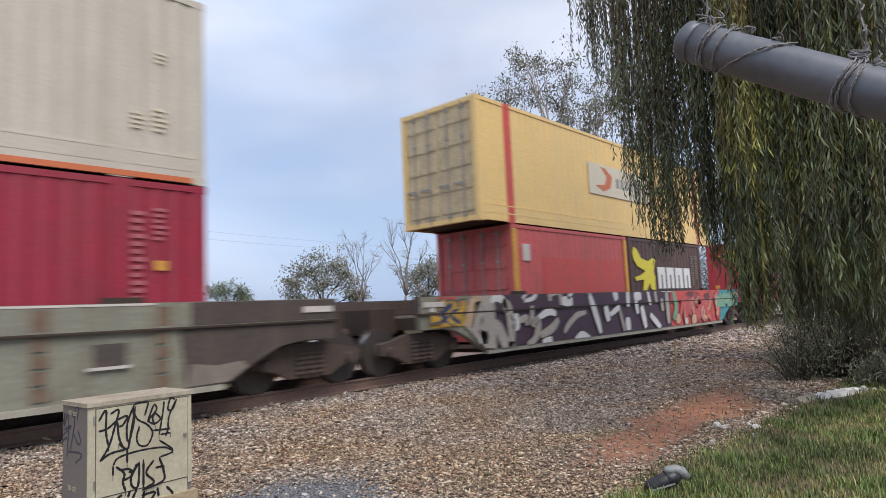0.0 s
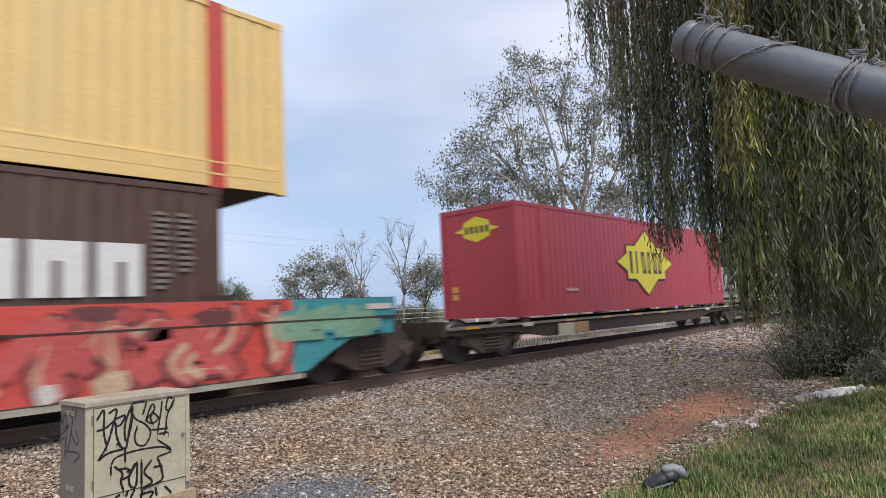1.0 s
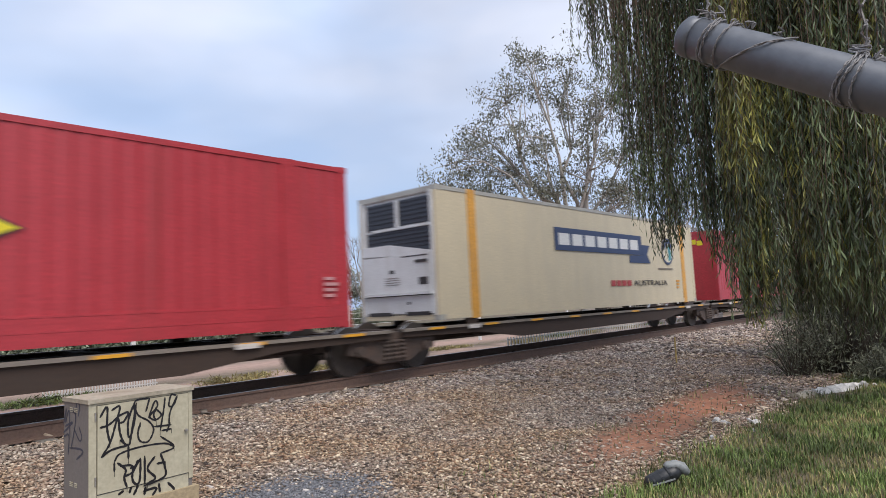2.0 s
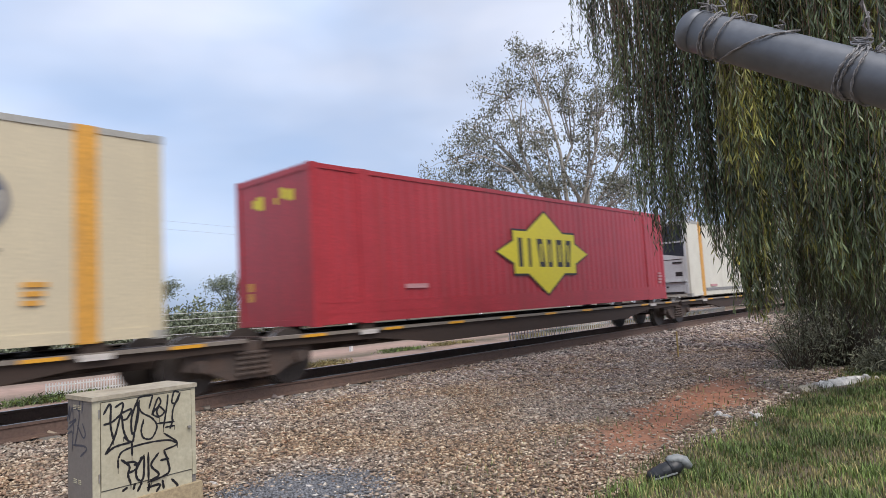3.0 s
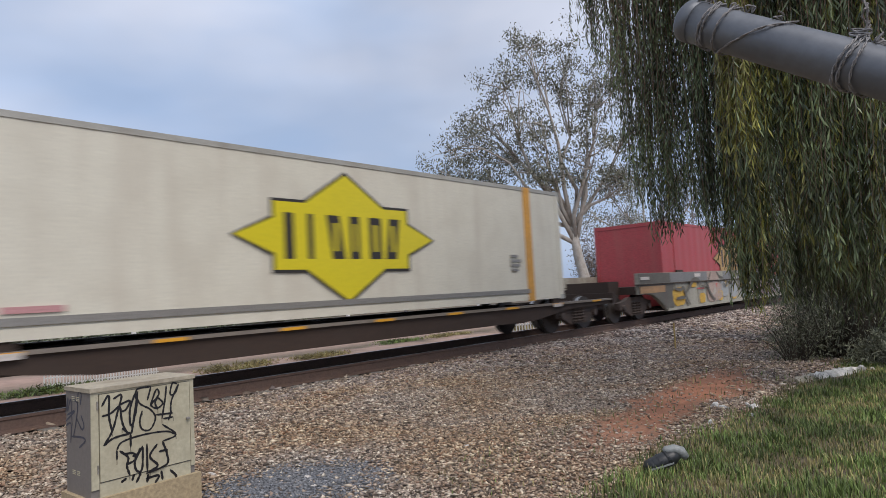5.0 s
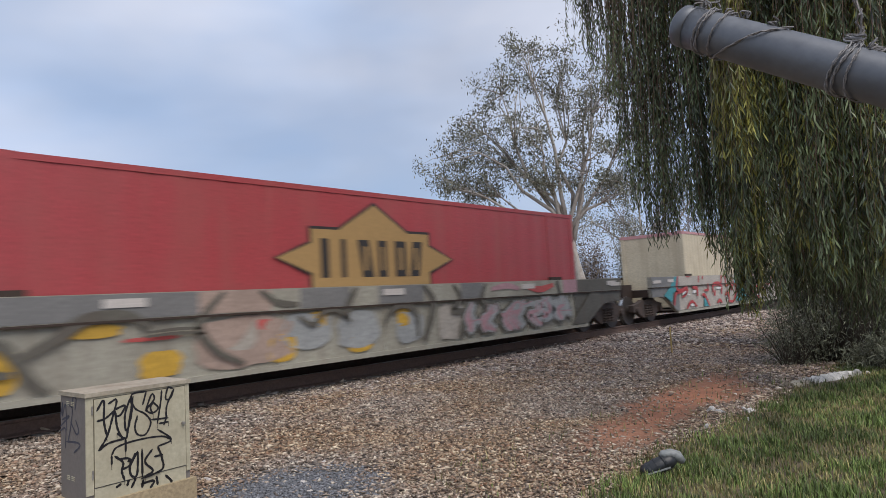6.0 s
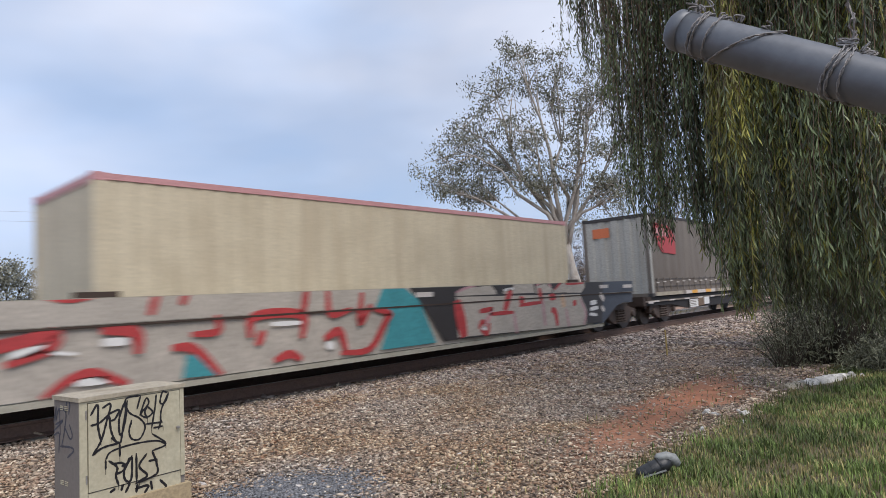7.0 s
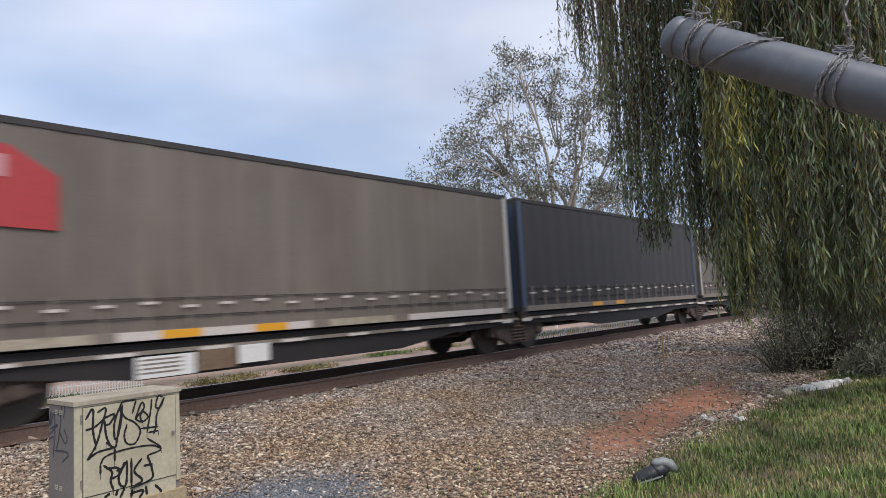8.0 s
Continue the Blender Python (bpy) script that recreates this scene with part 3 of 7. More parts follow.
                box(bm, x0 - 0.003, x0 + p + 0.018, side * (w + 0.003) - 0.162 * (side > 0), side * (w + 0.003) + 0.162 * (side < 0), zz, zz + 0.118)
                soften(bm, 0.012)
                part("corner_casting", bm, top_paint or paint, c)
        for x in posts or ():
            boxes("intermediate_post", post_paint or paint, c, [(x - 0.14, x + 0.14, side * (w + 0.003) - 0.05 * (side > 0), side * (w + 0.003) + 0.05 * (side < 0), 0.0, h - 0.004)], 0.008)
    boxes("roof", top_paint or paint, c, [(0.02, L - 0.02, -w + 0.03, w - 0.03, h - 0.05, h - 0.02)])
    boxes("floor", M["sill"], c, [(0.05, L - 0.05, -w + 0.05, w - 0.05, 0.06, 0.14)])
    # far end: plain ribbed wall
    bm = bmesh.new()
    for i in range(8):
        y = -1.08 + i * 0.27
        box(bm, L - 0.06, L - 0.02 - 0.025 * (i % 2), y, y + 0.27, 0.1, h - 0.1)
    part("end_wall", bm, paint, c)
    boxes("header", top_paint or paint, c, [(0.0, 0.1, -w + 0.14, w - 0.14, h - 0.13, h - 0.01)], 0.006)
    boxes("threshold", paint, c, [(0.0, 0.12, -w + 0.14, w - 0.14, 0.02, 0.13)], 0.006)
    if end == "doors":
        for side in (-1, 1):
            bm = bmesh.new()
            ya, yb = (-1.1, -0.01) if side < 0 else (0.01, 1.1)
            box(bm, 0.035, 0.08, ya, yb, 0.13, h - 0.13)
            for k in range(5):
                zz = 0.13 + (h - 0.26) * (k + 0.5) / 5
                box(bm, 0.012, 0.035, ya + 0.06, yb - 0.06, zz - 0.14, zz + 0.14)
            soften(bm, 0.01)
            door = part("door", bm, door_paint or paint, c)
            for k in (0.28, 0.72):
                y = ya + (yb - ya) * k
                bm = bmesh.new()
                rod(bm, (0.0, y, 0.06), (0.0, y, h - 0.06), 0.018, sides=8)
                for zz in (0.2, 0.9, h - 0.9, h - 0.2):
                    box(bm, -0.02, 0.03, y - 0.05, y + 0.05, zz - 0.03, zz + 0.03)
                box(bm, -0.03, -0.01, y - 0.02, y + 0.3, 0.93, 0.98)
                part("lock_rod", bm, M["rod"] if kind == "steel" else (door_paint or paint), door)
    elif end == "panel":
        boxes("front_panel", door_paint or paint, c, [(0.02, 0.08, -1.11, 1.11, 0.13, h - 0.13)], 0.01)
    elif end == "ribs":
        bm = bmesh.new()
        line = [(-1.11 + i * 0.2467 + e, 0.01 + 0.03 * (i % 2)) for i in range(9) for e in (0.03, 0.2167)]
        line = [(-1.11, 0.08), (-1.11, 0.01)] + line + [(1.11, 0.01), (1.11, 0.08)]
        lo, hi = ([bm.verts.new((x, y, zz)) for y, x in line] for zz in (0.13, h - 0.13))
        for i in range(len(line) - 1):
            bm.faces.new((lo[i], lo[i + 1], hi[i + 1], hi[i]))
        part("front_wall", bm, door_paint or paint, c)
    elif end == "fridge":
        boxes("front_panel", M["fridge"], c, [(0.05, 0.1, -1.11, 1.11, 0.13, h - 0.13)], 0.01)
        boxes("machine_cover", M["fridge"], c, [(-0.04, 0.05, -1.08, 1.08, 0.62, 1.46)], 0.03, "white moulded cover of the cooling unit")
        boxes("machine_base", M["fridge"], c, [(-0.01, 0.05, -1.08, 1.08, 0.16, 0.55)], 0.02)
        for a, b, z0, z1 in ((-1.02, -0.12, 2.1, 2.7), (0.0, 0.98, 2.1, 2.7), (-1.05, 0.98, 1.5, 2.04)):
            g = boxes("grille", M["grille"], c, [(0.02, 0.05, a, b, z0, z1)], 0.008, "dark fan grille")
            boxes("grille_slat", M["grille"], g, [(0.0, 0.02, a + 0.02, b - 0.02, z0 + 0.04 + k * (z1 - z0) / 6, z0 + 0.055 + k * (z1 - z0) / 6) for k in range(6)])
        bm = bmesh.new()
        front = [(-1.08, 1.42), (1.08, 1.5), (1.08, 1.72), (0.2, 1.72), (-1.08, 1.5)]
        a_, b_ = [bm.verts.new((-0.03, y, q)) for y, q in front], [bm.verts.new((0.05, y, q)) for y, q in front]
        bm.faces.new(a_)
        bm.faces.new(b_[::-1])
        for i in range(5):
            bm.faces.new((a_[i], b_[i], b_[(i + 1) % 5], a_[(i + 1) % 5]))
        soften(bm, 0.015)
        part("cover_brow", bm, M["fridge"], c, "sloping top edge of the white cover")
        for ya in (-1.17, 1.09):
            boxes("end_post", M["fridge"], c, [(-0.02, 0.06, ya, ya + 0.08, 0.12, h - 0.1)], 0.01)
        boxes("end_post", M["fridge"], c, [(-0.015, 0.05, -0.11, -0.01, 2.1, 2.7)], 0.008)
        boxes("slit", M["logo_dark"], c, [(-0.045, -0.02, -1.0, -0.2, 1.4, 1.425)], 0.0, "dark slit under the brow")
        boxes("ledge", M["fridge"], c, [(-0.08, 0.05, -1.1, 1.1, 0.57, 0.615)], 0.01)
        # shadow below the ledge, drawn as a thin dark strip
        boxes("ledge_shadow_gap", M["logo_dark"], c, [(-0.02, 0.05, -1.06, 1.06, 0.552, 0.568)])
        boxes("louvre", M["rod"], c, [(-0.046, -0.03, -0.1, 0.35, 0.8 + 0.05 * k, 0.82 + 0.05 * k) for k in range(4)], 0.0, "short grey louvres")
        boxes("nameplate", M["logo_dark"], c, [(-0.046, -0.03, 0.05, 0.2, 1.06, 1.14)], 0.0)
        boxes("drain", M["logo_dark"], c, [(-0.016, 0.0, -0.4, -0.32, 0.36, 0.42)], 0.0)
        boxes("fork_gap", M["logo_dark"], c, [(-0.012, 0.04, -1.0, -0.25, 0.12, 0.2), (-0.012, 0.04, 0.2, 0.98, 0.12, 0.2)], 0.0, "dark opening below the unit")
        boxes("grille_bar", M["fridge"], c, [(-0.01, 0.05, -1.08, 0.8, 2.045, 2.105)], 0.006)
        boxes("vent", M["logo_dark"], c, [(-0.046, -0.02, -0.98, -0.72, 0.78, 0.94)], 0.004, "small black vent")
        boxes("latch", M["logo_dark"], c, [(-0.06, -0.02, -1.0, -0.62, 1.26, 1.32)], 0.004)
    MOVERS.append((c, s, z))
    return c


def ticks(parent, x0, x1, z0, z1, rows, y=-1.262, m="mark"):
    """Small unreadable lettering: rows of plain bars."""
    k = (z1 - z0) / rows
    boxes("marking", M[m], parent, [(x0, x0 + (x1 - x0) * (0.7 + 0.3 * ((i * 7) % 3) / 2), y, y + 0.02, z0 + i * k, z0 + i * k + 0.55 * k) for i in range(rows)], label="rows of small stencilled markings")


def sign_text(words, parent, x, z, width, height, material, y=-1.262):
    """Flat lettering on the near side, fitted to a width and a height."""
    cu = bpy.data.curves.new("lettering", "FONT")
    cu.body, cu.extrude = words, 0.004
    ob = bpy.data.objects.new("lettering", cu)
    me = bpy.data.meshes.new_from_object(ob)
    bpy.data.objects.remove(ob)
    co = np.empty(len(me.vertices) * 3, dtype=np.float32)
    me.vertices.foreach_get("co", co)
    co = co.reshape(-1, 3)
    lo, hi = co.min(0), co.max(0)
    px = (co[:, 0] - lo[0]) / (hi[0] - lo[0]) * width
    pz = (co[:, 1] - lo[1]) / (hi[1] - lo[1]) * height
    me.vertices.foreach_set("co", np.stack([x + px, y - co[:, 2], z + pz], 1).astype(np.float32).ravel())
    me.materials.clear()
    me.materials.append(material)
    o = new("lettering", me)
    o.parent = parent
    return tagged(o, "dark block lettering")


# ---- running gear ----
def bogie(parent, x, z=0.0):
    """Three-piece freight bogie: bolster, side frames with springs, two wheelsets that roll."""
    bm = bmesh.new()
    box(bm, -0.22, 0.22, -1.0, 1.0, 0.45, 0.68)
    soften(bm, 0.03)
    b = part("bogie", bm, M["bogie"], parent, at=(x, 0, z))
    for side in (-1, 1):
        y0, y1 = (-1.12, -0.96) if side < 0 else (0.96, 1.12)
        bm = bmesh.new()
        prism(bm, [(-1.12, 0.42), (-0.7, 0.34), (-0.42, 0.2), (0.42, 0.2), (0.7, 0.34), (1.12, 0.42), (1.12, 0.62), (0.75, 0.68), (0.4, 0.78), (-0.4, 0.78), (-0.75, 0.68), (-1.12, 0.62)], y0, y1)
        soften(bm, 0.02)
        part("side_frame", bm, M["bogie"], b)
        for k in (-0.2, 0.0, 0.2):
            bm = bmesh.new()
            tube(bm, [(k, side * 1.13, 0.25 + i * 0.02) for i in range(20)], [0.078 if i % 4 in (1, 2) else 0.055 for i in range(20)], 10)
            part("spring", bm, M["bogie"], b)
        for xa in (-0.87, 0.87):
            bm = bmesh.new()
            rod(bm, (xa, side * 1.1, 0.46), (xa, side * 1.2, 0.46), 0.11, 0.09, sides=12)
            box(bm, xa - 0.17, xa + 0.17, side * 1.05 - 0.06, side * 1.05 + 0.06, 0.4, 0.62)
            part("axle_box", bm, M["bogie"], b)
    for xa in (-0.87, 0.87):
        bm = bmesh.new()
        rod(bm, (0, -1.1, 0), (0, 1.1, 0), 0.07, sides=10)
        for side in (-1, 1):
            yc = side * 0.755
            for r, a, c2 in ((0.46, -0.065, 0.055), (0.49, 0.055, 0.085)):
                rod(bm, (0, yc - side * a, 0), (0, yc - side * c2, 0), r, sides=28)
            rod(bm, (0, yc + side * 0.066, 0), (0, yc + side * 0.09, 0), 0.2, 0.16, sides=16)
        ws = part("wheelset", bm, M["wheel"], b, at=(xa, 0, 0.46))
        bm = bmesh.new()
        for side in (-1, 1):
            yc = side * 0.755
            rod(bm, (0, yc - 0.05, 0), (0, yc + 0.05, 0), 0.4605, sides=36, caps=False)
        # the tread turns with its wheelset: joined as second material
        tread = mesh_of("tread", bm, M["tread"])
        tb = bmesh.new()
        tb.from_mesh(ws.data)
        k = len(tb.faces)
        tb.from_mesh(tread)
        tb.faces.ensure_lookup_table()
        for f in tb.faces[k:]:
            f.material_index = 1
        tb.to_mesh(ws.data)
        tb.free()
        ws.data.materials.append(M["tread"])
        WHEELS.append((ws, xa, 0.46))
    return b


def glyphs(parent, x0, x1, z0, z1, count, fill, edge, shine, seed, y=-1.262, name="graffiti_shape"):
    """Bold spray-painted shapes: fat curling ribbons with an edge and a highlight. No letters."""
    rng = random.Random(seed)
    k = (x1 - x0) / count
    h = z1 - z0
    for i in range(count):
        cx = x0 + (i + 0.5) * k
        turn = rng.choice((-1, 1))
        ways = []
        for s_ in range(rng.choice((2, 3))):
            u = rng.uniform(-0.45, 0.2)
            ways.append([(cx + k * (u + rng.uniform(-0.12, 0.12)), z0 + h * rng.uniform(0.02, 0.15)), (cx + k * (u + 0.3 * turn + rng.uniform(-0.2, 0.2)), z0 + h * rng.uniform(0.25, 0.45)),
                         (cx + k * (u + rng.uniform(-0.15, 0.35)), z0 + h * rng.uniform(0.5, 0.7)), (cx + k * (u + rng.uniform(0.0, 0.5)), z0 + h * rng.uniform(0.85, 0.98))])
        if rng.random() < 0.7:
            q = rng.uniform(0.2, 0.8)
            ways.append([(cx - 0.5 * k, z0 + h * (q + rng.uniform(-0.1, 0.1))), (cx, z0 + h * (q + rng.uniform(-0.15, 0.15))), (cx + 0.5 * k, z0 + h * (q + rng.uniform(-0.1, 0.1)))])
        for li, pts in enumerate(ways):
            line = smooth_line(pts, 5)
            width = k * rng.uniform(0.14, 0.23)
            for mi, extra, off in ((0, 0.055, 0.0), (1, 0.0, 0.0016), (2, -width * 0.72, 0.0032)):
                if mi == 2 and rng.random() < 0.35:
                    continue
                left, right = [], []
                bm = bmesh.new()
                for n, a in enumerate(line):
                    d = line[min(n + 1, len(line) - 1)] - line[max(n - 1, 0)]
                    d = d.normalized() if d.length > 1e-6 else Vector((1, 0))
                    t = n / (len(line) - 1)
                    w = (width * (0.75 + 0.45 * math.sin(math.pi * t + li)) + extra)
                    o = Vector((-d.y, d.x)) * max(w, 0.012)
                    c = a + (Vector((-d.y, d.x)) * width * 0.35 if mi == 2 else Vector((0, 0)))
                    if mi == 0 and n in (0, len(line) - 1):
                        c = c + d * (0.04 if n else -0.04)
                    dy = y - off - 0.0004 * li
                    left.append(bm.verts.new((c.x + o.x, dy, min(max(c.y + o.y, z0 - 0.03), z1 + 0.02))))
                    right.append(bm.verts.new((c.x - o.x, dy, min(max(c.y - o.y, z0 - 0.03), z1 + 0.02))))
                for n in range(len(line) - 1):
                    bm.faces.new((left[n], left[n + 1], right[n + 1], right[n]))
                part(("graffiti_edge", "graffiti_ribbon", "graffiti_highlight")[mi], bm, M[(edge, fill, shine)[mi]], parent)


def sprayed(w, key, label, x0, x1, z0=0.32, z1=1.5):
    """A sprayed field on the side of a well wagon: below and above the ledge."""
    if z0 < 1.13:
        pts = [(x0, max(z0, 0.31)), (x1, max(z0, 0.31)), (x1, min(z1, 1.135)), (x0, min(z1, 1.135))]
        bm = bmesh.new()
        prism(bm, pts, -1.4245, -1.4208)
        part("paint_field", bm, M[key], w, label)
    if z1 > 1.2:
        boxes("paint_field", M[key], w, [(x0, x1, -1.4545, -1.4506, 1.18, 1.51)], 0.0, label)


def spray_patch(w, x0, x1, z0, z1, key):
    """A soft-cornered sprayed patch with an uneven outline on a well wagon's side."""
    rng = random.Random(int(1000 * (x0 + 20)))
    bm = bmesh.new()
    ring = []
    for i in range(22):
        a = -2 * math.pi * i / 22
        c, sn = math.cos(a), math.sin(a)
        k = (abs(c) ** 3.4 + abs(sn) ** 3.4) ** (-1 / 3.4) * rng.uniform(0.9, 1.06)
        ring.append(bm.verts.new(((x0 + x1) / 2 + (x1 - x0) / 2 * k * c, -1.4255 - 0.0003 * rng.random(), min(max((z0 + z1) / 2 + (z1 - z0) / 2 * k * sn, 0.32), 1.135))))
    bm.faces.new(ring)
    part("graffiti_patch", bm, M[key], w)


def spray_line(w, pts, width, key="well_olive"):
    """A tapering dark sprayed line."""
    line = smooth_line(pts, 5)
    bm = bmesh.new()
    left, right = [], []
    for n, a in enumerate(line):
        d = (line[min(n + 1, len(line) - 1)] - line[max(n - 1, 0)]).normalized()
        o = Vector((-d.y, d.x)) * width * (0.55 + 0.6 * math.sin(math.pi * (n + 1) / (len(line) + 1)))
        left.append(bm.verts.new((a.x + o.x, -1.466, min(max(a.y + o.y, 0.31), 1.51))))
        right.append(bm.verts.new((a.x - o.x, -1.466, min(max(a.y - o.y, 0.31), 1.51))))
    for n in range(len(line) - 1):
        bm.faces.new((left[n], left[n + 1], right[n + 1], right[n]))
    part("graffiti_line", bm, M[key], w)


def spray_shape(w, pts, key, lift=0.0):
    """A sprayed field with straight edges, kept inside the side of a well wagon."""
    bm = bmesh.new()
    bm.faces.new([bm.verts.new((x, -1.46 - lift, min(max(z, 0.31), 1.51))) for x, z in pts])
    part("graffiti_field", bm, M[key], w)


def end_panel(w, e, key, label):
    """Bare paint on the sloping end of a well wagon's side."""
    bm = bmesh.new()
    pts = [(6.95, 0.31), (7.6, 0.33), (8.1, 0.61), (8.5, 0.79), (8.9, 0.85), (9.55, 0.85), (9.59, 1.135), (6.85, 1.135)]
    prism(bm, [(e * x, z) for x, z in pts][::e], -1.4242, -1.4206)
    part("paint_field", bm, M[key], w, label)
    boxes("paint_field", M[key], w, [(min(e * 7.0, e * 9.6), max(e * 7.0, e * 9.6), -1.454, -1.4505, 1.18, 1.51)], 0.0, label)


def well_wagon(s, label, body, rim=None, seed=0):
    """Low well wagon for stacked containers; s is its middle."""
    w = thing("well_wagon", label, "railway wagon", "wagons of the train", (s, RAIL_Y, 0))
    rim = rim or body
    for side in (-1, 1):
        ya, yb = (-1.4, -1.3) if side < 0 else (1.3, 1.4)
        bm = bmesh.new()
        prism(bm, [(-7.4, 0.28), (7.4, 0.28), (7.62, 0.32), (8.1, 0.6), (8.5, 0.78), (8.9, 0.84), (9.55, 0.84), (9.6, 1.14), (-9.6, 1.14), (-9.55, 0.84), (-8.9, 0.84), (-8.5, 0.78), (-8.1, 0.6), (-7.62, 0.32)], ya, yb)
        wall = part("side_wall", bm, body, w)
        boxes("top_chord", rim, w, [(-9.6, 9.6, ya - 0.05 * (side < 0), yb + 0.05 * (side > 0), 1.17, 1.52)], 0.02)
        boxes("ledge", M["sill"], w, [(-9.62, 9.62, ya - 0.07 * (side < 0), yb + 0.07 * (side > 0), 1.14, 1.17)])
        boxes("bottom_rail", M["well_pale"], w, [(-7.5, 7.5, ya - 0.045 * (side < 0), yb + 0.045 * (side > 0), 0.22, 0.3)], 0.01)
        for x in (-6.1, 6.1):
            boxes("guide", M["sill"], w, [(x - 0.28, x + 0.28, ya + 0.02, yb - 0.02, 1.52, 1.6)], 0.02, "container guide block on the rim")
        for x in (-6.7, -4.6, -2.3, 0, 2.3, 4.6, 6.7):
            boxes("stiffener", body, wall, [(x - 0.05, x + 0.05, ya - 0.02 * (side < 0), yb + 0.02 * (side > 0), 0.3, 1.13)], 0.008)
    boxes("well_floor", M["sill"], w, [(-7.4, 7.4, -1.3, 1.3, 0.24, 0.32)])
    for e in (-1, 1):
        bm = bmesh.new()
        box(bm, min(e * 7.6, e * 9.6), max(e * 7.6, e * 9.6), -1.3, 1.3, 0.86, 1.1)
        soften(bm, 0.02)
        part("end_platform", bm, M["sill"], w)
        boxes("end_beam", M["sill"], w, [(min(e * 9.6, e * 10.3), max(e * 9.6, e * 10.3), -0.75, 0.75, 0.8, 1.3)], 0.03)
        boxes("step", M["mark"], w, [(e * 9.2 - 0.3, e * 9.2 + 0.3, -1.475, -1.451, 1.3, 1.4)], 0.006, "pale number plate with no lettering")
        bm = bmesh.new()
        rod(bm, (e * 10.3, 0, 0.85), (e * 10.65, 0, 0.85), 0.1, sides=8)
        part("coupler", bm, M["bogie"], w)
        bogie(w, e * 9.25)
    MOVERS.append((w, s, 0.0))
    return w


def flat_unit(s, half, label, left_end=False, right_end=False, paint="sill", stripes="reflector", group="wagons of the train", z=0.94):
    """Skeletal container flat with fish-belly sills. Neighbours share a bogie: the unit owns the one under its leading end."""
    w = thing("flat_wagon", label, "railway wagon", group, (s, RAIL_Y, 0))
    lead = -half + (0.0 if not left_end else 1.6)
    for side in (-1, 1):
        ya, yb = (-1.22, -1.1) if side < 0 else (1.1, 1.22)
        bm = bmesh.new()
        prism(bm, [(-half + 2.6, 0.62), (-half + 4.2, 0.42), (half - 4.2, 0.42), (half - 2.6, 0.62), (half - 0.15, 0.66), (half - 0.15, 0.8), (-half + 0.15, 0.8), (-half + 0.15, 0.66)], ya, yb)
        part("side_sill", bm, M[paint], w)
        boxes("sill_flange", M["strap"], w, [(-half + 0.15, half - 0.15, ya - 0.05 * (side < 0), yb + 0.05 * (side > 0), 0.765, 0.82)], 0.004, "scuffed grey-brown edge of the deck")
        for x in (-6.1, 6.1):
            boxes("pedestal", M["sill"], w, [(x - 0.16, x + 0.16, ya, yb, 0.82, z)], 0.01)
            boxes("pedestal_plate", M["mark"], w, [(x - 0.2, x + 0.2, ya - 0.062 * (side < 0), ya - 0.05 * (side < 0) if side < 0 else yb + 0.062, 0.72, 0.8)] if side < 0 else [(x - 0.2, x + 0.2, yb + 0.05, yb + 0.062, 0.72, 0.8)], 0.004)
        if stripes:
            for k in range(9):
                x = -half + 1.1 + k * (2 * half - 2.2) / 8
                yy = ya - 0.056 if side < 0 else yb + 0.05
                boxes("reflector_strip", M[stripes], w, [(x - 0.24, x + 0.24, yy, yy + 0.006, 0.762, 0.81)], label="reflective strip on the sill")
    if paint == "sill_black":
        boxes("deck", M["sill_black"], w, [(-half + 0.15, half - 0.15, -1.16, 1.16, 0.825, 0.925)], 0.006, "black steel deck under the containers")
    cross = None
    for x in np.linspace(-half + 0.6, half - 0.6, 9):
        if cross is None:
            cross = boxes("cross_member", M["sill"], w, [(-0.1, 0.1, -1.1, 1.1, 0.56, 0.8)], at=(float(x), 0, 0))
        else:
            share("cross_member", cross, w, (float(x), 0, 0))
    boxes("centre_sill", M["sill"], w, [(-half, half, -0.2, 0.2, 0.45, 0.78)])
    boxes("brake_pipe", M["bogie"], w, [(-half + 2.0, half - 2.0, -0.9, -0.86, 0.5, 0.54)])
    if left_end or right_end:
        for e, on in ((-1, left_end), (1, right_end)):
            if on:
                bm = bmesh.new()
                rod(bm, (e * half, 0, 0.85), (e * (half + 0.35), 0, 0.85), 0.1, sides=8)
                part("coupler", bm, M["bogie"], w)
                boxes("end_beam", M["sill"], w, [(min(e * half, e * (half - 0.18)), max(e * half, e * (half - 0.18)), -1.3, 1.3, 0.66, 0.97)], 0.02)
    bogie(w, -half + (1.95 if left_end else 0.0))
    if right_end:
        bogie(w, half - 1.95)
    MOVERS.append((w, s, 0.0))
    return w


# ---- the train, from its head backwards ----
def build_train():
    g48 = (1.22, 13.41)
    # double stack passing first
    w = well_wagon(-2.8, "olive-grey and brown weathered well wagon carrying two stacked containers", M["well_grey"], M["well_grey"])
    end_panel(w, 1, "well_dark", "weathered brown end of the side")
    for x in (6.62, 5.13, 3.64, 2.15, 0.66):
        for k in range(4):
            boxes("rust_stain", M["rust_streak"], w, [(x - 0.1, x + 0.1 - 0.03 * (k % 2), -1.4245, -1.4205, 0.36 + 0.2 * k, 0.52 + 0.2 * k)], 0.0, "rust stain over a rib")
        boxes("rust_stain", M["rust_streak"], w, [(x - 0.1, x + 0.08, -1.4545, -1.4505, 1.2, 1.46)], 0.0, "rust stain over a rib")
    for x in (5.93, 2.9):
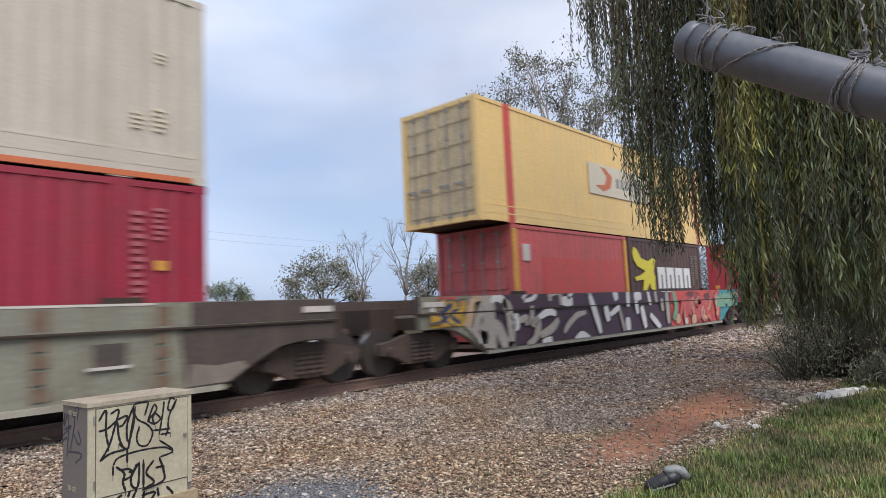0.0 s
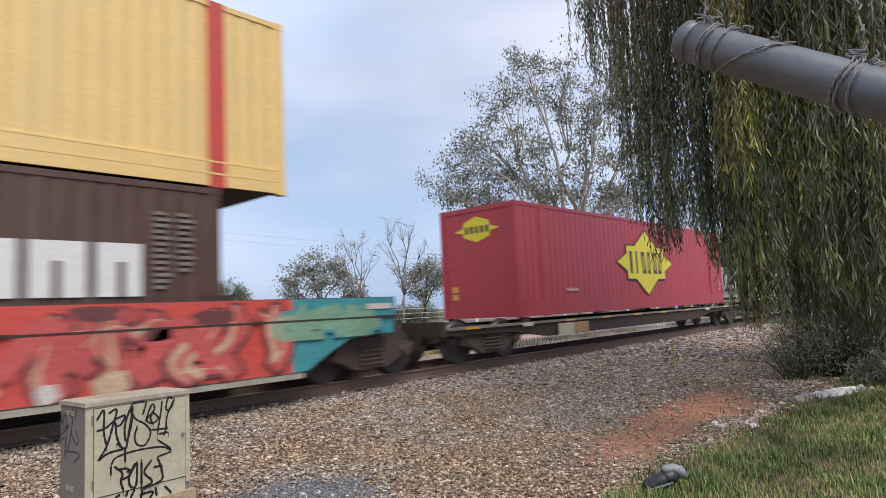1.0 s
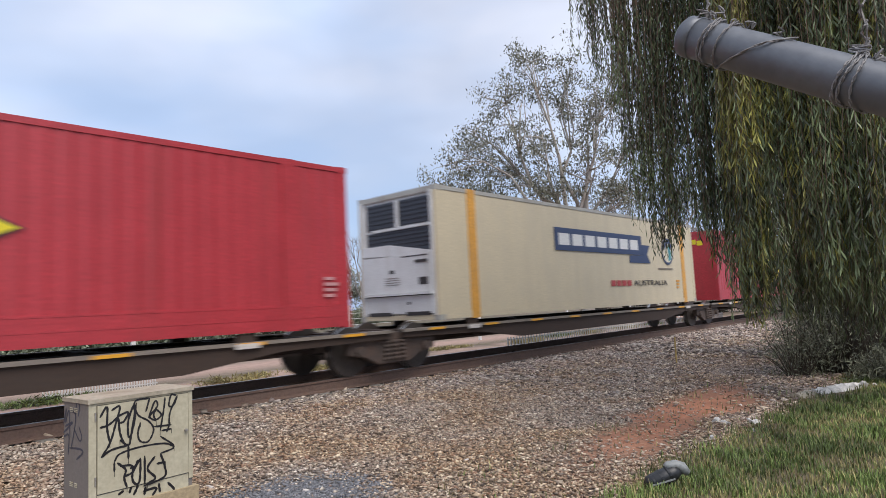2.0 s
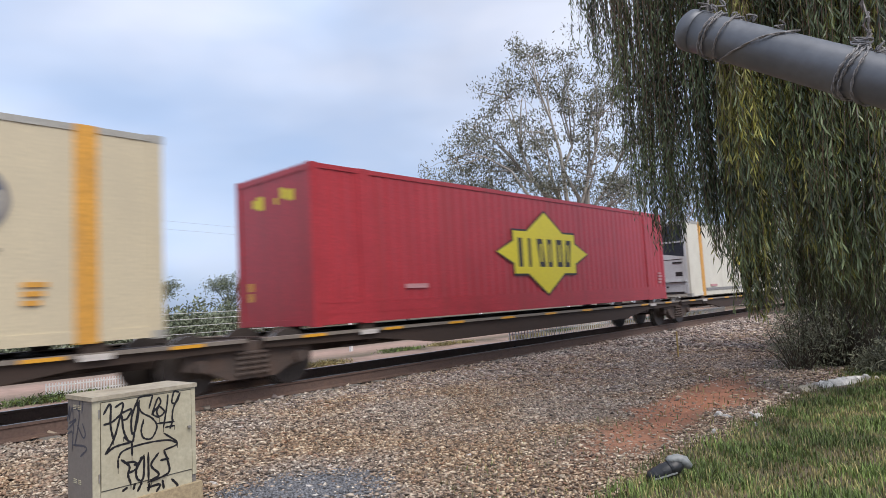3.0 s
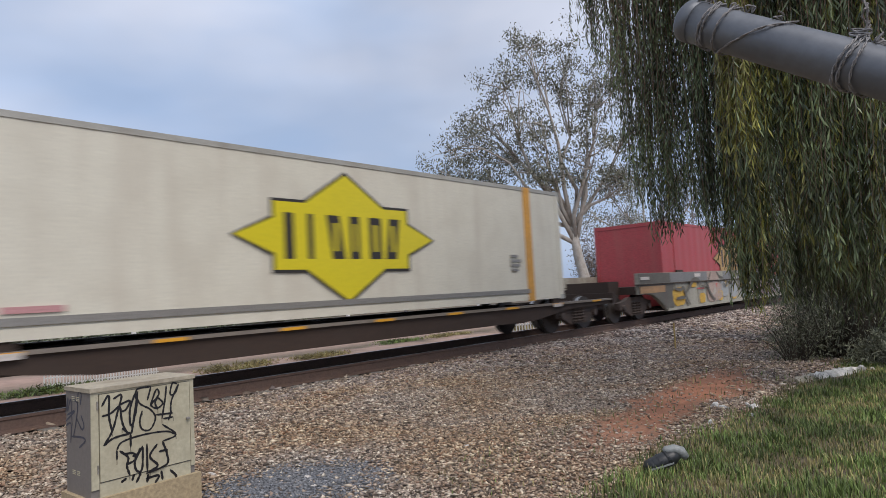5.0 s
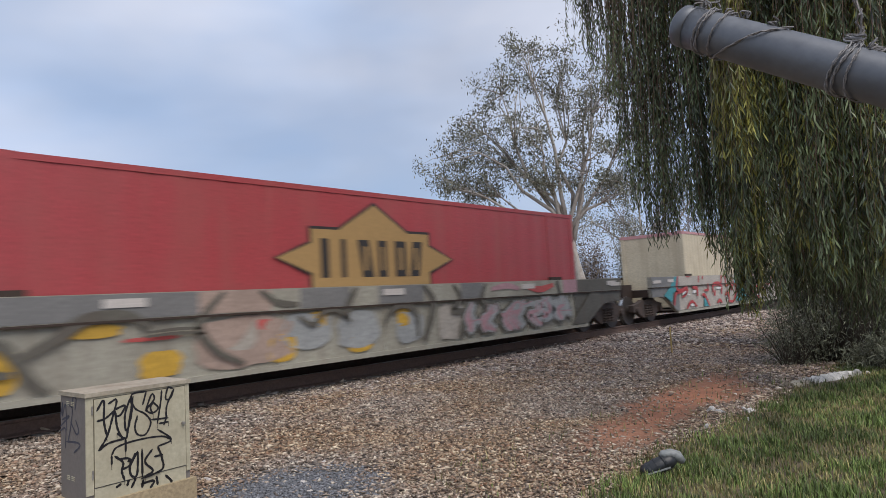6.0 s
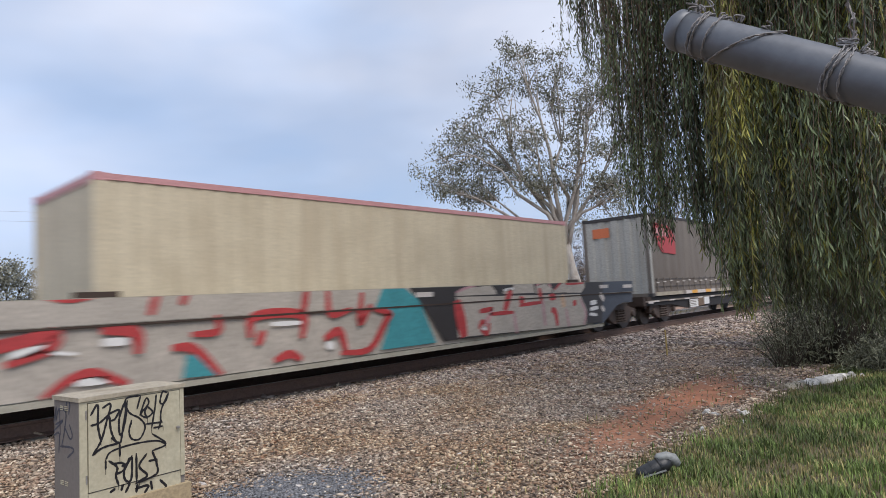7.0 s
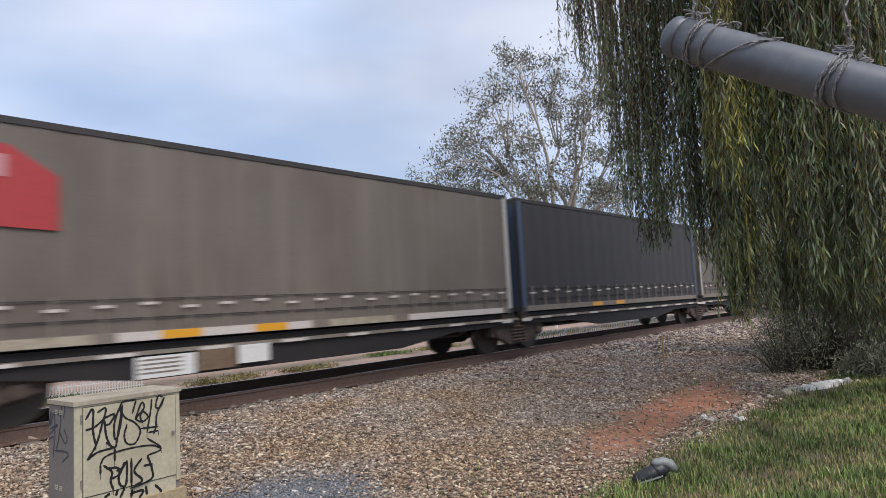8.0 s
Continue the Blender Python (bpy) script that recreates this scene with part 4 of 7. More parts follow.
        boxes("pocket", M["well_dark"], w, [(x - 0.2, x + 0.2, -1.43, -1.42, 0.72, 1.0)], 0.004, "dark jacking pocket with a pale lip")
        boxes("pocket_lip", M["mark"], w, [(x - 0.28, x + 0.24, -1.455, -1.42, 0.67, 0.71)], 0.004)
    # highlight on the rim's top edge, laid on as a pale strip
    boxes("rim_edge", M["mark"], w, [(-9.5, 6.5, -1.456, -1.4505, 1.485, 1.515)], 0.0, "pale strip painted as a highlight along the rim")
    bm = bmesh.new()
    prism(bm, [(6.95, 0.32), (7.58, 0.33), (7.9, 0.52), (7.8, 0.62), (7.4, 0.58), (7.0, 0.64)], -1.4275, -1.4244)
    part("tan_splash", bm, M["strap"], w, "tan paint splash")
    c = container("container", "crimson red steel container in the well", -10.1, 0.36, 14.63, 2.9, M["crimson"], posts=g48)
    ticks(c, 13.56, 13.74, 1.2, 2.5, 12, m="mark_dim")
    ticks(c, 13.86, 14.04, 2.05, 2.55, 6, m="mark_dim")
    boxes("sticker", M["stripe_orange"], c, [(13.87, 14.05, -1.264, -1.255, 1.62, 1.76)], 0.0, "small orange sticker")
    c = container("container", "cream steel container stacked on a crimson one", -10.1, 3.27, 14.63, 2.9, M["cream_dull"], posts=g48, deep_base=True)
    boxes("base_band", M["logo_orange"], c, [(0.2, 14.43, -1.262, -1.252, 0.02, 0.1)], 0.0, "worn orange band along the base")
    ticks(c, 13.56, 13.74, 0.72, 1.0, 4, m="sign_pale")
    ticks(c, 13.86, 14.06, 0.72, 1.1, 5, m="sign_pale")
    ticks(c, 13.9, 14.04, 1.75, 1.95, 3, m="sign_pale")
    # second double stack
    w = well_wagon(18.45, "well wagon covered in white, purple and red graffiti", M["well_grey"], M["well_dark"])
    c = container("container", "red twenty-foot steel container in the well", 12.35, 0.36, 6.06, 2.9, M["red_faded"], end="doors")
    boxes("notice", M["mark"], c, [(0.42, 0.72, -1.262, -1.24, 2.0, 2.42)], 0.0, "pale notice plate")
    boxes("edge_post_paint", M["stripe_orange"], c, [(0.0, 0.2, -1.266, -1.24, 0.12, 2.78)], 0.0, "orange-yellow corner post paint")
    boxes("edge_post_paint", M["stripe_orange"], c, [(5.86, 6.06, -1.266, -1.24, 0.12, 2.78)], 0.0, "orange-yellow corner post paint")
    boxes("repaint", M["stripe_red"], c, [(1.32, 5.6, -1.258, -1.245, 0.9, 2.1)], 0.0, "brighter red repainted rectangle")
    c = container("container", "brown twenty-foot container with a yellow bird emblem and white bars", 18.56, 0.36, 6.06, 2.9, M["brown"])
    bm = bmesh.new()
    bird = ((0.08, 1.0), (0.02, 0.85), (0.05, 0.7), (0.2, 0.55), (0.5, 0.45), (0.3, 0.35), (0.05, 0.3), (0.1, 0.22), (0.42, 0.25), (0.35, 0.0), (0.5, 0.0), (0.66, 0.18), (0.7, 0.02), (0.88, 0.0), (0.9, 0.3), (0.85, 0.45), (0.9, 0.62), (0.98, 0.75), (0.8, 0.76), (0.65, 0.68), (0.35, 0.75), (0.2, 0.95))
    prism(bm, [(0.2 + 1.8 * u, 1.2 + 1.4 * v) for u, v in bird], -1.262, -1.25)
    part("emblem", bm, M["logo_yellow"], c, "yellow bird-like emblem")
    for x, wide in ((2.05, 0.62), (2.78, 0.62), (3.52, 0.66), (4.3, 0.58)):
        block = boxes("lettering_bar", M["logo_white"], c, [(x, x + wide, -1.262, -1.25, 1.25, 1.98)], label="white block in place of a firm's name")
        boxes("lettering_gap", M["brown"], block, [(x + 0.26, x + 0.36, -1.2645, -1.262, 1.25, 1.72)])
    ticks(c, 5.05, 5.3, 1.35, 2.5, 13, m="strap")
    ticks(c, 5.4, 5.65, 1.6, 2.5, 10, m="strap")
    c = container("container", "ochre-yellow container with red posts stacked on two short ones", 11.18, 3.27, 14.63, 3.0, M["yellow"], posts=g48, post_paint=M["stripe_red"], door_paint=M["door_dirty"], deep_base=True)
    boxes("sign", M["sign_pale"], c, [(5.15, 9.15, -1.262, -1.245, 1.18, 2.12)], 0.0, "pale panel with an orange swoosh and grey bars")
    bm = bmesh.new()
    prism(bm, [(5.55, 1.45), (6.0, 1.3), (6.45, 1.45), (6.6, 1.8), (6.2, 2.02), (5.9, 2.05), (6.25, 1.78), (6.1, 1.52)], -1.27, -1.262)
    part("swoosh", bm, M["logo_orange"], c)
    for i in range(7):
        boxes("lettering_bar", M["rod"], c, [(6.85 + i * 0.31, 7.03 + i * 0.31, -1.27, -1.262, 1.5, 1.8)])
    sprayed(w, "grf_purple", "dark purple sprayed lettering field", -7.3, 2.6)
    spray_shape(w, [(-8.3, 0.9), (-7.6, 0.36), (-7.2, 0.31), (-7.2, 1.51), (-7.7, 1.51)], "grf_silver", 0.001)
    sprayed(w, "stripe_red", "coral-red sprayed background", 2.6, 7.3)
    spray_line(w, [(-8.11, 0.84), (-8.05, 1.11), (-7.86, 1.41), (-7.64, 1.51)], 0.140, "grf_pale")
    spray_line(w, [(-8.01, 0.73), (-7.77, 1.09), (-7.80, 1.38)], 0.140, "grf_silver")
    spray_line(w, [(-7.26, 1.30), (-7.60, 0.83), (-7.60, 0.44)], 0.140, "grf_silver")
    spray_line(w, [(-7.70, 0.45), (-7.60, 0.73)], 0.140, "logo_white")
    spray_line(w, [(-7.33, 1.36), (-7.14, 1.46), (-6.86, 1.37), (-6.76, 1.10)], 0.085, "logo_white")
    spray_line(w, [(-7.26, 0.91), (-7.08, 0.75), (-6.82, 0.35), (-6.53, 0.33)], 0.136, "grf_silver")
    spray_line(w, [(-6.92, 1.36), (-6.70, 1.22), (-6.61, 0.59), (-6.71, 0.30)], 0.119, "grf_silver")
    spray_line(w, [(-6.59, 0.98), (-6.38, 0.99), (-6.39, 0.75), (-6.56, 0.78)], 0.076, "logo_white")
    spray_line(w, [(-6.30, 0.90), (-5.99, 0.94), (-5.98, 0.77)], 0.085, "grf_silver")
    spray_line(w, [(-6.01, 0.31), (-5.68, 0.44), (-5.53, 0.64), (-5.52, 0.86), (-5.75, 0.83), (-5.72, 1.24)], 0.102, "grf_silver")
    spray_line(w, [(-6.11, 1.41), (-5.86, 1.59), (-5.55, 1.57), (-5.66, 1.42), (-6.04, 1.35)], 0.060, "logo_white")
    spray_line(w, [(-5.50, 0.93), (-5.01, 1.07), (-4.68, 1.00)], 0.085, "logo_white")
    spray_line(w, [(-5.45, 0.50), (-4.92, 0.64), (-4.57, 0.86)], 0.102, "grf_silver")
    spray_line(w, [(-5.36, 0.32), (-4.92, 0.37)], 0.085, "logo_white")
    spray_line(w, [(-4.90, 1.33), (-4.90, 1.51), (-4.47, 1.56), (-4.41, 1.22)], 0.085, "grf_silver")
    spray_line(w, [(-4.36, 1.32), (-3.84, 1.30)], 0.119, "logo_white")
    spray_line(w, [(-4.06, 1.37), (-3.77, 1.59), (-3.13, 1.64), (-2.93, 1.44)], 0.076, "logo_white")
    spray_line(w, [(-4.33, 0.50), (-4.15, 0.67), (-3.67, 0.92), (-3.16, 0.99)], 0.076, "grf_silver")
    spray_line(w, [(-3.81, 0.30), (-3.44, 0.41), (-3.03, 0.28)], 0.076, "logo_white")
    spray_line(w, [(-2.97, 1.55), (-2.77, 1.18), (-2.56, 0.75), (-2.41, 0.38)], 0.112, "logo_white")
    spray_line(w, [(-2.43, 1.59), (-1.67, 1.69)], 0.050, "logo_white")
    spray_line(w, [(-2.04, 1.13), (-1.92, 0.69)], 0.125, "logo_white")
    spray_line(w, [(-1.80, 0.87), (-1.18, 1.09)], 0.075, "logo_white")
    spray_line(w, [(-1.48, 1.64), (-1.34, 1.28)], 0.125, "logo_white")
    spray_line(w, [(-1.19, 1.00), (-0.96, 0.36)], 0.075, "grf_silver")
    spray_line(w, [(-0.60, 1.64), (-0.63, 1.07)], 0.100, "logo_white")
    spray_line(w, [(-0.72, 0.75), (-0.70, 0.37)], 0.140, "logo_white")
    spray_line(w, [(-0.20, 1.37), (0.31, 1.38)], 0.125, "logo_white")
    spray_line(w, [(-0.09, 1.26), (-0.01, 0.83)], 0.100, "logo_white")
    spray_line(w, [(0.28, 1.06), (0.50, 0.38)], 0.125, "logo_white")
    spray_line(w, [(0.79, 1.55), (0.94, 1.08)], 0.075, "logo_white")
    spray_line(w, [(1.33, 1.60), (1.42, 1.15)], 0.075, "grf_silver")
    spray_line(w, [(0.87, 0.78), (1.61, 0.32)], 0.100, "logo_white")
    spray_line(w, [(1.78, 1.56), (2.65, 1.53)], 0.062, "logo_white")
    spray_line(w, [(1.84, 1.27), (1.85, 0.86)], 0.100, "grf_silver")
    spray_line(w, [(2.25, 1.53), (2.28, 0.43)], 0.125, "grf_silver")
    spray_line(w, [(2.80, 1.52), (2.99, 0.95), (2.69, 0.54)], 0.140, "grf_green")
    spray_line(w, [(3.30, 0.65), (3.78, 1.22), (4.27, 0.63)], 0.140, "grf_coral")
    spray_line(w, [(4.87, 0.57), (5.45, 1.17), (5.96, 0.54)], 0.140, "grf_coral")
    spray_line(w, [(2.89, 0.51), (3.27, 0.60)], 0.140, "grf_pale")
    spray_line(w, [(4.31, 0.42), (4.74, 0.52)], 0.140, "grf_pale")
    spray_line(w, [(4.08, 1.39), (4.61, 1.38)], 0.088, "grf_brown")
    spray_line(w, [(4.93, 1.06), (5.31, 1.08)], 0.075, "grf_brown")
    spray_line(w, [(5.66, 1.26), (6.27, 1.28)], 0.088, "grf_brown")
    spray_line(w, [(3.68, 0.40), (3.91, 0.47)], 0.100, "mark")
    glyphs(w, 3.6, 7.3, 0.34, 1.48, 6, "grf_coral", "grf_brown", "grf_pale", 8, y=-1.4615)
    end_panel(w, 1, "grf_teal", "teal sprayed end of the side")
    glyphs(w, 7.2, 9.2, 0.86, 1.45, 2, "grf_green", "grf_teal", "grf_green", 10, y=-1.462)
    end_panel(w, -1, "well_grey", "olive-grey end of the side")
    glyphs(w, -9.3, -7.5, 0.92, 1.46, 3, "grf_yellow", "well_olive", "logo_blue", 11, y=-1.462)
    boxes("paint_field", M["stripe_red"], w, [(-9.1, -8.5, -1.4585, -1.4555, 1.34, 1.5)], 0.0, "red sprayed blot")
    boxes("paint_field", M["logo_white"], w, [(-9.3, -8.4, -1.4585, -1.4555, 1.2, 1.33)], 0.0, "white sprayed blot")
    boxes("paint_field", M["grf_yellow"], w, [(-9.3, -7.9, -1.431, -1.4245, 0.87, 1.12)], 0.0, "yellow sprayed field")

    # five-unit articulated flat
    mids = (39.7, 56.55, 73.4, 90.2, 107.05)
    for i, m in enumerate(mids):
        flat_unit(m - (0.9 if i == 0 else 0) + (0.85 if i == 4 else 0), 8.42 + (0.9 if i == 0 else 0) + (0.85 if i == 4 else 0), "dark skeletal container flat wagon with amber reflectors", left_end=i == 0, right_end=i == 4, group="articulated flat units")
    # data panels under the first flat
    p = MOVERS[-5][0]
    boxes("data_panel", M["cabinet"], p, [(-4.75, -3.95, -1.29, -1.274, 0.42, 0.72)], 0.0, "cream data panel with unreadable lines")
    boxes("data_panel", M["grf_tan"], p, [(-3.9, -3.2, -1.29, -1.274, 0.44, 0.72)], 0.0, "rusty tan panel")
    for s, seed in ((32.41, 0), (66.11, 1)):
        c = container("container", "deep red forty-eight-foot container with a yellow lozenge emblem", s, 0.94 if seed == 0 else 0.92, 14.55, 2.92 if seed == 0 else 2.9, M["red"], posts=(1.22, 13.33), deep_base=True, corrugation=0.011, end="panel")
        star_logo(c, 7.35 if seed == 0 else 7.28, 1.5 if seed == 0 else 1.42, 4.15, 2.1, -1.255, M["logo_yellow"])
        ticks(c, 2.2, 3.1, 0.62, 0.78, 1, m="mark_red")
        ticks(c, 14.0, 14.3, 0.55, 0.95, 4, m="mark_red")
        # emblem on the leading end
        if seed == 0:
            fill = M["logo_yellow"]
            bm = bmesh.new()
            v = [bm.verts.new((0.012, y, z)) for y, z in ((-0.75, 2.3), (-0.45, 2.24), (-0.42, 2.12), (0, 1.98), (0.42, 2.12), (0.45, 2.24), (0.75, 2.3), (0.45, 2.38), (0.42, 2.52), (0, 2.66), (-0.42, 2.52), (-0.45, 2.38))]
            bm.faces.new(v)
            part("end_emblem", bm, fill, c, "worn yellow emblem on the end panel")
            boxes("end_emblem_bar", M["logo_dark"], c, [(0.008, 0.012, -0.4 + k * 0.17, -0.3 + k * 0.17, 2.22, 2.4) for k in range(5)])
        else:
            for ya, yb, za, zb in ((-0.72, -0.5, 2.3, 2.5), (-0.46, -0.3, 2.36, 2.56), (-0.2, -0.12, 2.28, 2.4), (0.28, 0.5, 2.24, 2.5), (0.52, 0.66, 2.3, 2.46)):
                boxes("emblem_flake", M["logo_yellow"], c, [(0.012, 0.02, ya, yb, za, zb)], 0.0, "flaking remnant of a yellow emblem")
        boxes("end_marking", M["stripe_orange"], c, [(0.012, 0.02, 0.72, 0.92, 0.5, 0.66), (0.012, 0.02, 0.72, 0.92, 0.7, 0.86)], 0.0)
    c = container("refrigerated_container", "cream refrigerated container with dark blue emblems", 49.35, 0.94, 14.2, 2.9, M["cream"], posts=(1.2, 13.2), post_paint=M["stripe_orange"], corrugation=0.004, end="fridge", top_paint=M["grey_end"])
    boxes("emblem", M["logo_blue"], c, [(4.6, 9.83, -1.262, -1.25, 1.63, 2.25)], 0.0, "dark blue ribbon with pale bars")
    bm = bmesh.new()
    prism(bm, [(8.9, 1.37), (10.45, 1.37), (10.2, 1.66), (10.45, 1.96), (9.84, 1.96), (9.84, 1.62), (8.95, 1.6)], -1.259, -1.25)
    part("ribbon_tail", bm, M["logo_blue"], c, "tail of the blue ribbon")
    for i in range(7):
        boxes("lettering_bar", M["logo_white"], c, [(4.8 + i * 0.7, 5.35 + i * 0.7, -1.266, -1.262, 1.78, 2.1)], 0.0)
    sign_text("AUSTRALIA", c, 9.09, 0.64, 2.56, 0.17, M["logo_dark"])
    for i in range(4):
        boxes("lettering_bar", M["logo_red"], c, [(7.6 + i * 0.35, 7.87 + i * 0.35, -1.262, -1.25, 0.64, 0.81)], 0.0, "red bars in place of lettering")
    for name, r, m, d in (("round_emblem", 0.47, "logo_blue", 0.0), ("round_emblem_field", 0.39, "sign_pale", 0.004)):
        bm = bmesh.new()
        prism(bm, [(11.86 + r * math.cos(2 * math.pi * k / 28), 1.81 + r * math.sin(2 * math.pi * k / 28)) for k in range(28)], -1.262 - d, -1.25 - d)
        part(name, bm, M[m], c)
    bm = bmesh.new()
    cap = [(11.86 + 0.385 * math.cos(a), 1.81 + 0.385 * math.sin(a)) for a in (radians(20 + 14 * k) for k in range(11))]
    prism(bm, cap + [(11.6, 1.85), (11.86, 2.1), (12.1, 1.88)], -1.2685, -1.266)
    part("emblem_cap", bm, M["logo_blue"], c, "blue sky of the round emblem")
    bm = bmesh.new()
    prism(bm, [(11.9, 1.46), (12.13, 1.54), (12.16, 1.8), (11.9, 2.06)], -1.27, -1.2685)
    part("sail", bm, M["grf_teal"], c, "green sail in the round emblem")
    ticks(c, 11.04, 12.74, 1.18, 1.26, 1, m="strap")
    ticks(c, 12.48, 12.75, 0.52, 0.86, 3, m="stripe_orange")
    for s in (82.93, 99.78):
        c = container("refrigerated_container", "cream-white refrigerated container with orange posts and yellow lozenge emblem", s, 0.92, 14.6, 2.86, M["white"], posts=(1.3, 13.1), post_paint=M["stripe_orange"], corrugation=0.004, end="fridge", top_paint=M["grey_end"])
        star_logo(c, 7.3, 1.42, 4.5, 2.3, -1.255, M["logo_yellow"])
        ticks(c, 2.0, 3.0, 0.35, 0.5, 1, m="mark_red")
        ticks(c, 12.3, 12.7, 0.75, 1.2, 4, m="rod")
        boxes("kick_rail", M["rod"], c, [(1.5, 13.0, -1.268, -1.25, 0.2, 0.3)], 0.0)

    # red container in a graffitied well
    w = well_wagon(128.1, "pale grey well wagon with yellow and pink graffiti", M["well_pale"], M["well_pale"])
    end_panel(w, -1, "well_olive", "dark olive end of the side")
    for x0, x1, z0, z1, key in ((-3.8, -2.1, 0.34, 1.12, "grf_blush"), (-2.3, -1.3, 0.5, 1.1, "grf_mist"), (-1.2, -0.2, 0.4, 1.08, "grf_mist"), (0.2, 1.0, 0.4, 1.0, "grf_mist"), (1.4, 2.3, 0.34, 1.1, "grf_silver"),
                                (-7.0, -5.9, 0.34, 1.0, "grf_yellow"), (-5.45, -4.75, 0.95, 1.13, "grf_yellow"), (-4.55, -3.95, 0.34, 0.72, "grf_yellow"), (-2.55, -2.05, 0.34, 0.78, "grf_yellow"), (-1.75, -1.4, 0.85, 1.12, "grf_yellow"),
                                (-0.95, -0.4, 0.34, 0.62, "grf_yellow"), (0.25, 0.6, 0.72, 1.1, "grf_yellow"), (-3.35, -2.75, 0.6, 1.1, "grf_silver"), (-2.75, -2.5, 0.88, 1.05, "grf_coral"), (-4.75, -4.0, 0.86, 0.92, "grf_coral")):
        spray_patch(w, x0, x1, z0, z1, key)
    for x0, x1, key in ((-7.2, -3.7, "grf_slate_pale"), (-3.7, -2.5, "grf_blush"), (-1.95, -0.9, "grf_slate_pale"), (-0.2, 1.0, "grf_slate_pale"), (2.15, 2.9, "grf_slate_pale"), (6.3, 7.0, "grf_pink")):
        boxes("paint_field", M[key], w, [(x0, x1, -1.4545, -1.4506, 1.18, 1.51)], 0.0, "sprayed patch on the rim")
    spray_line(w, [(-5.9, 0.8), (-5.5, 1.0), (-5.2, 1.2), (-4.7, 1.22), (-4.4, 1.05)], 0.07)
    spray_line(w, [(-6.8, 0.6), (-6.3, 0.62), (-6.0, 0.6)], 0.05)
    spray_line(w, [(-6.9, 0.95), (-6.4, 0.9), (-6.1, 0.95), (-5.8, 0.5), (-5.6, 0.34)], 0.06)
    spray_line(w, [(-4.4, 0.98), (-4.0, 1.0), (-3.65, 0.98)], 0.02)
    spray_line(w, [(-4.5, 0.92), (-4.0, 0.94), (-3.6, 0.9)], 0.02)
    spray_line(w, [(-3.3, 1.5), (-3.6, 1.2), (-3.7, 0.95), (-3.4, 0.6), (-3.0, 0.4)], 0.055)
    spray_line(w, [(-2.7, 1.5), (-2.4, 1.3), (-2.0, 1.25)], 0.05)
    spray_line(w, [(-2.0, 1.05), (-1.7, 0.9), (-1.5, 1.1), (-1.2, 1.12), (-0.9, 0.9)], 0.04)
    spray_line(w, [(-0.75, 1.5), (-0.95, 1.2), (-1.0, 0.95)], 0.06)
    spray_line(w, [(-0.1, 0.8), (0.1, 1.05), (0.45, 1.12), (0.75, 0.95), (0.8, 0.5)], 0.05)
    spray_line(w, [(1.0, 1.5), (1.25, 1.2), (1.2, 0.9), (0.95, 0.4)], 0.075)
    spray_line(w, [(1.9, 1.5), (2.1, 1.2), (1.85, 0.95), (2.4, 0.93)], 0.06)
    spray_line(w, [(2.5, 0.9), (2.2, 0.7), (2.05, 0.36)], 0.08)
    spray_line(w, [(3.0, 1.5), (2.85, 1.15), (3.2, 0.95)], 0.06)
    spray_line(w, [(4.9, 1.1), (4.7, 0.8), (4.9, 0.36)], 0.07)
    spray_line(w, [(6.0, 1.5), (6.1, 1.0), (5.8, 0.7), (6.1, 0.36)], 0.08)
    glyphs(w, 2.3, 5.4, 0.4, 1.1, 5, "grf_mist", "well_olive", "grf_pink", 23, y=-1.468)
    glyphs(w, 5.2, 6.6, 0.5, 1.1, 2, "grf_mist", "grf_slate_pale", "grf_pink", 24, y=-1.468)
    spray_line(w, [(4.6, 1.38), (5.2, 1.3), (5.8, 1.4)], 0.07, "grf_coral")
    spray_line(w, [(3.2, 1.36), (3.8, 1.42), (4.3, 1.34)], 0.06, "grf_pink")
    spray_shape(w, [(6.6, 0.32), (7.3, 0.32), (8.2, 1.12), (7.7, 1.14)], "well_olive", 0.001)
    end_panel(w, 1, "well_olive", "dark olive end of the side")
    boxes("paint_field", M["grf_tan"], w, [(-9.5, -7.6, -1.43, -1.4215, 0.87, 1.1)], 0.0, "tan sprayed panel")
    for x in (-5.0, -0.1, 4.4, 8.7):
        boxes("rim_plate", M["mark"], w, [(x, x + 0.55, -1.47, -1.4665, 1.33, 1.45)], 0.0, "pale plate on the rim")
    c = container("container", "dull red container with a sun-faded tan lozenge emblem", 120.83, 0.36, 14.58, 2.97, M["red_dull"], posts=g48, corrugation=0.006, end="panel")
    star_logo(c, 7.2, 1.68, 4.35, 2.05, -1.255, M["logo_tan"])
    # beige container in a red and teal graffitied well
    w = well_wagon(149.5, "well wagon with red, silver and teal graffiti", M["well_pale"], M["well_pale"])
    sprayed(w, "grf_silver", "silver sprayed background", -7.3, 1.2)
    end_panel(w, -1, "grf_slate_pale", "slate-grey end of the side")
    end_panel(w, 1, "grf_slate", "slate-grey sprayed end of the side")
    spray_shape(w, [(-8.69, 0.88), (-8.11, 1.16), (-7.68, 1.58), (-7.42, 1.57), (-7.57, 1.24), (-7.60, 1.03), (-7.93, 0.92), (-8.05, 0.63)], "grf_teal")
    spray_shape(w, [(-1.14, 1.59), (-0.54, 1.58), (-0.16, 1.27), (0.29, 0.38), (-1.25, 0.38), (-0.92, 1.00), (-1.36, 1.14)], "grf_teal")
    spray_shape(w, [(-4.96, 0.67), (-4.73, 0.65), (-4.51, 0.33), (-5.03, 0.35)], "grf_teal")
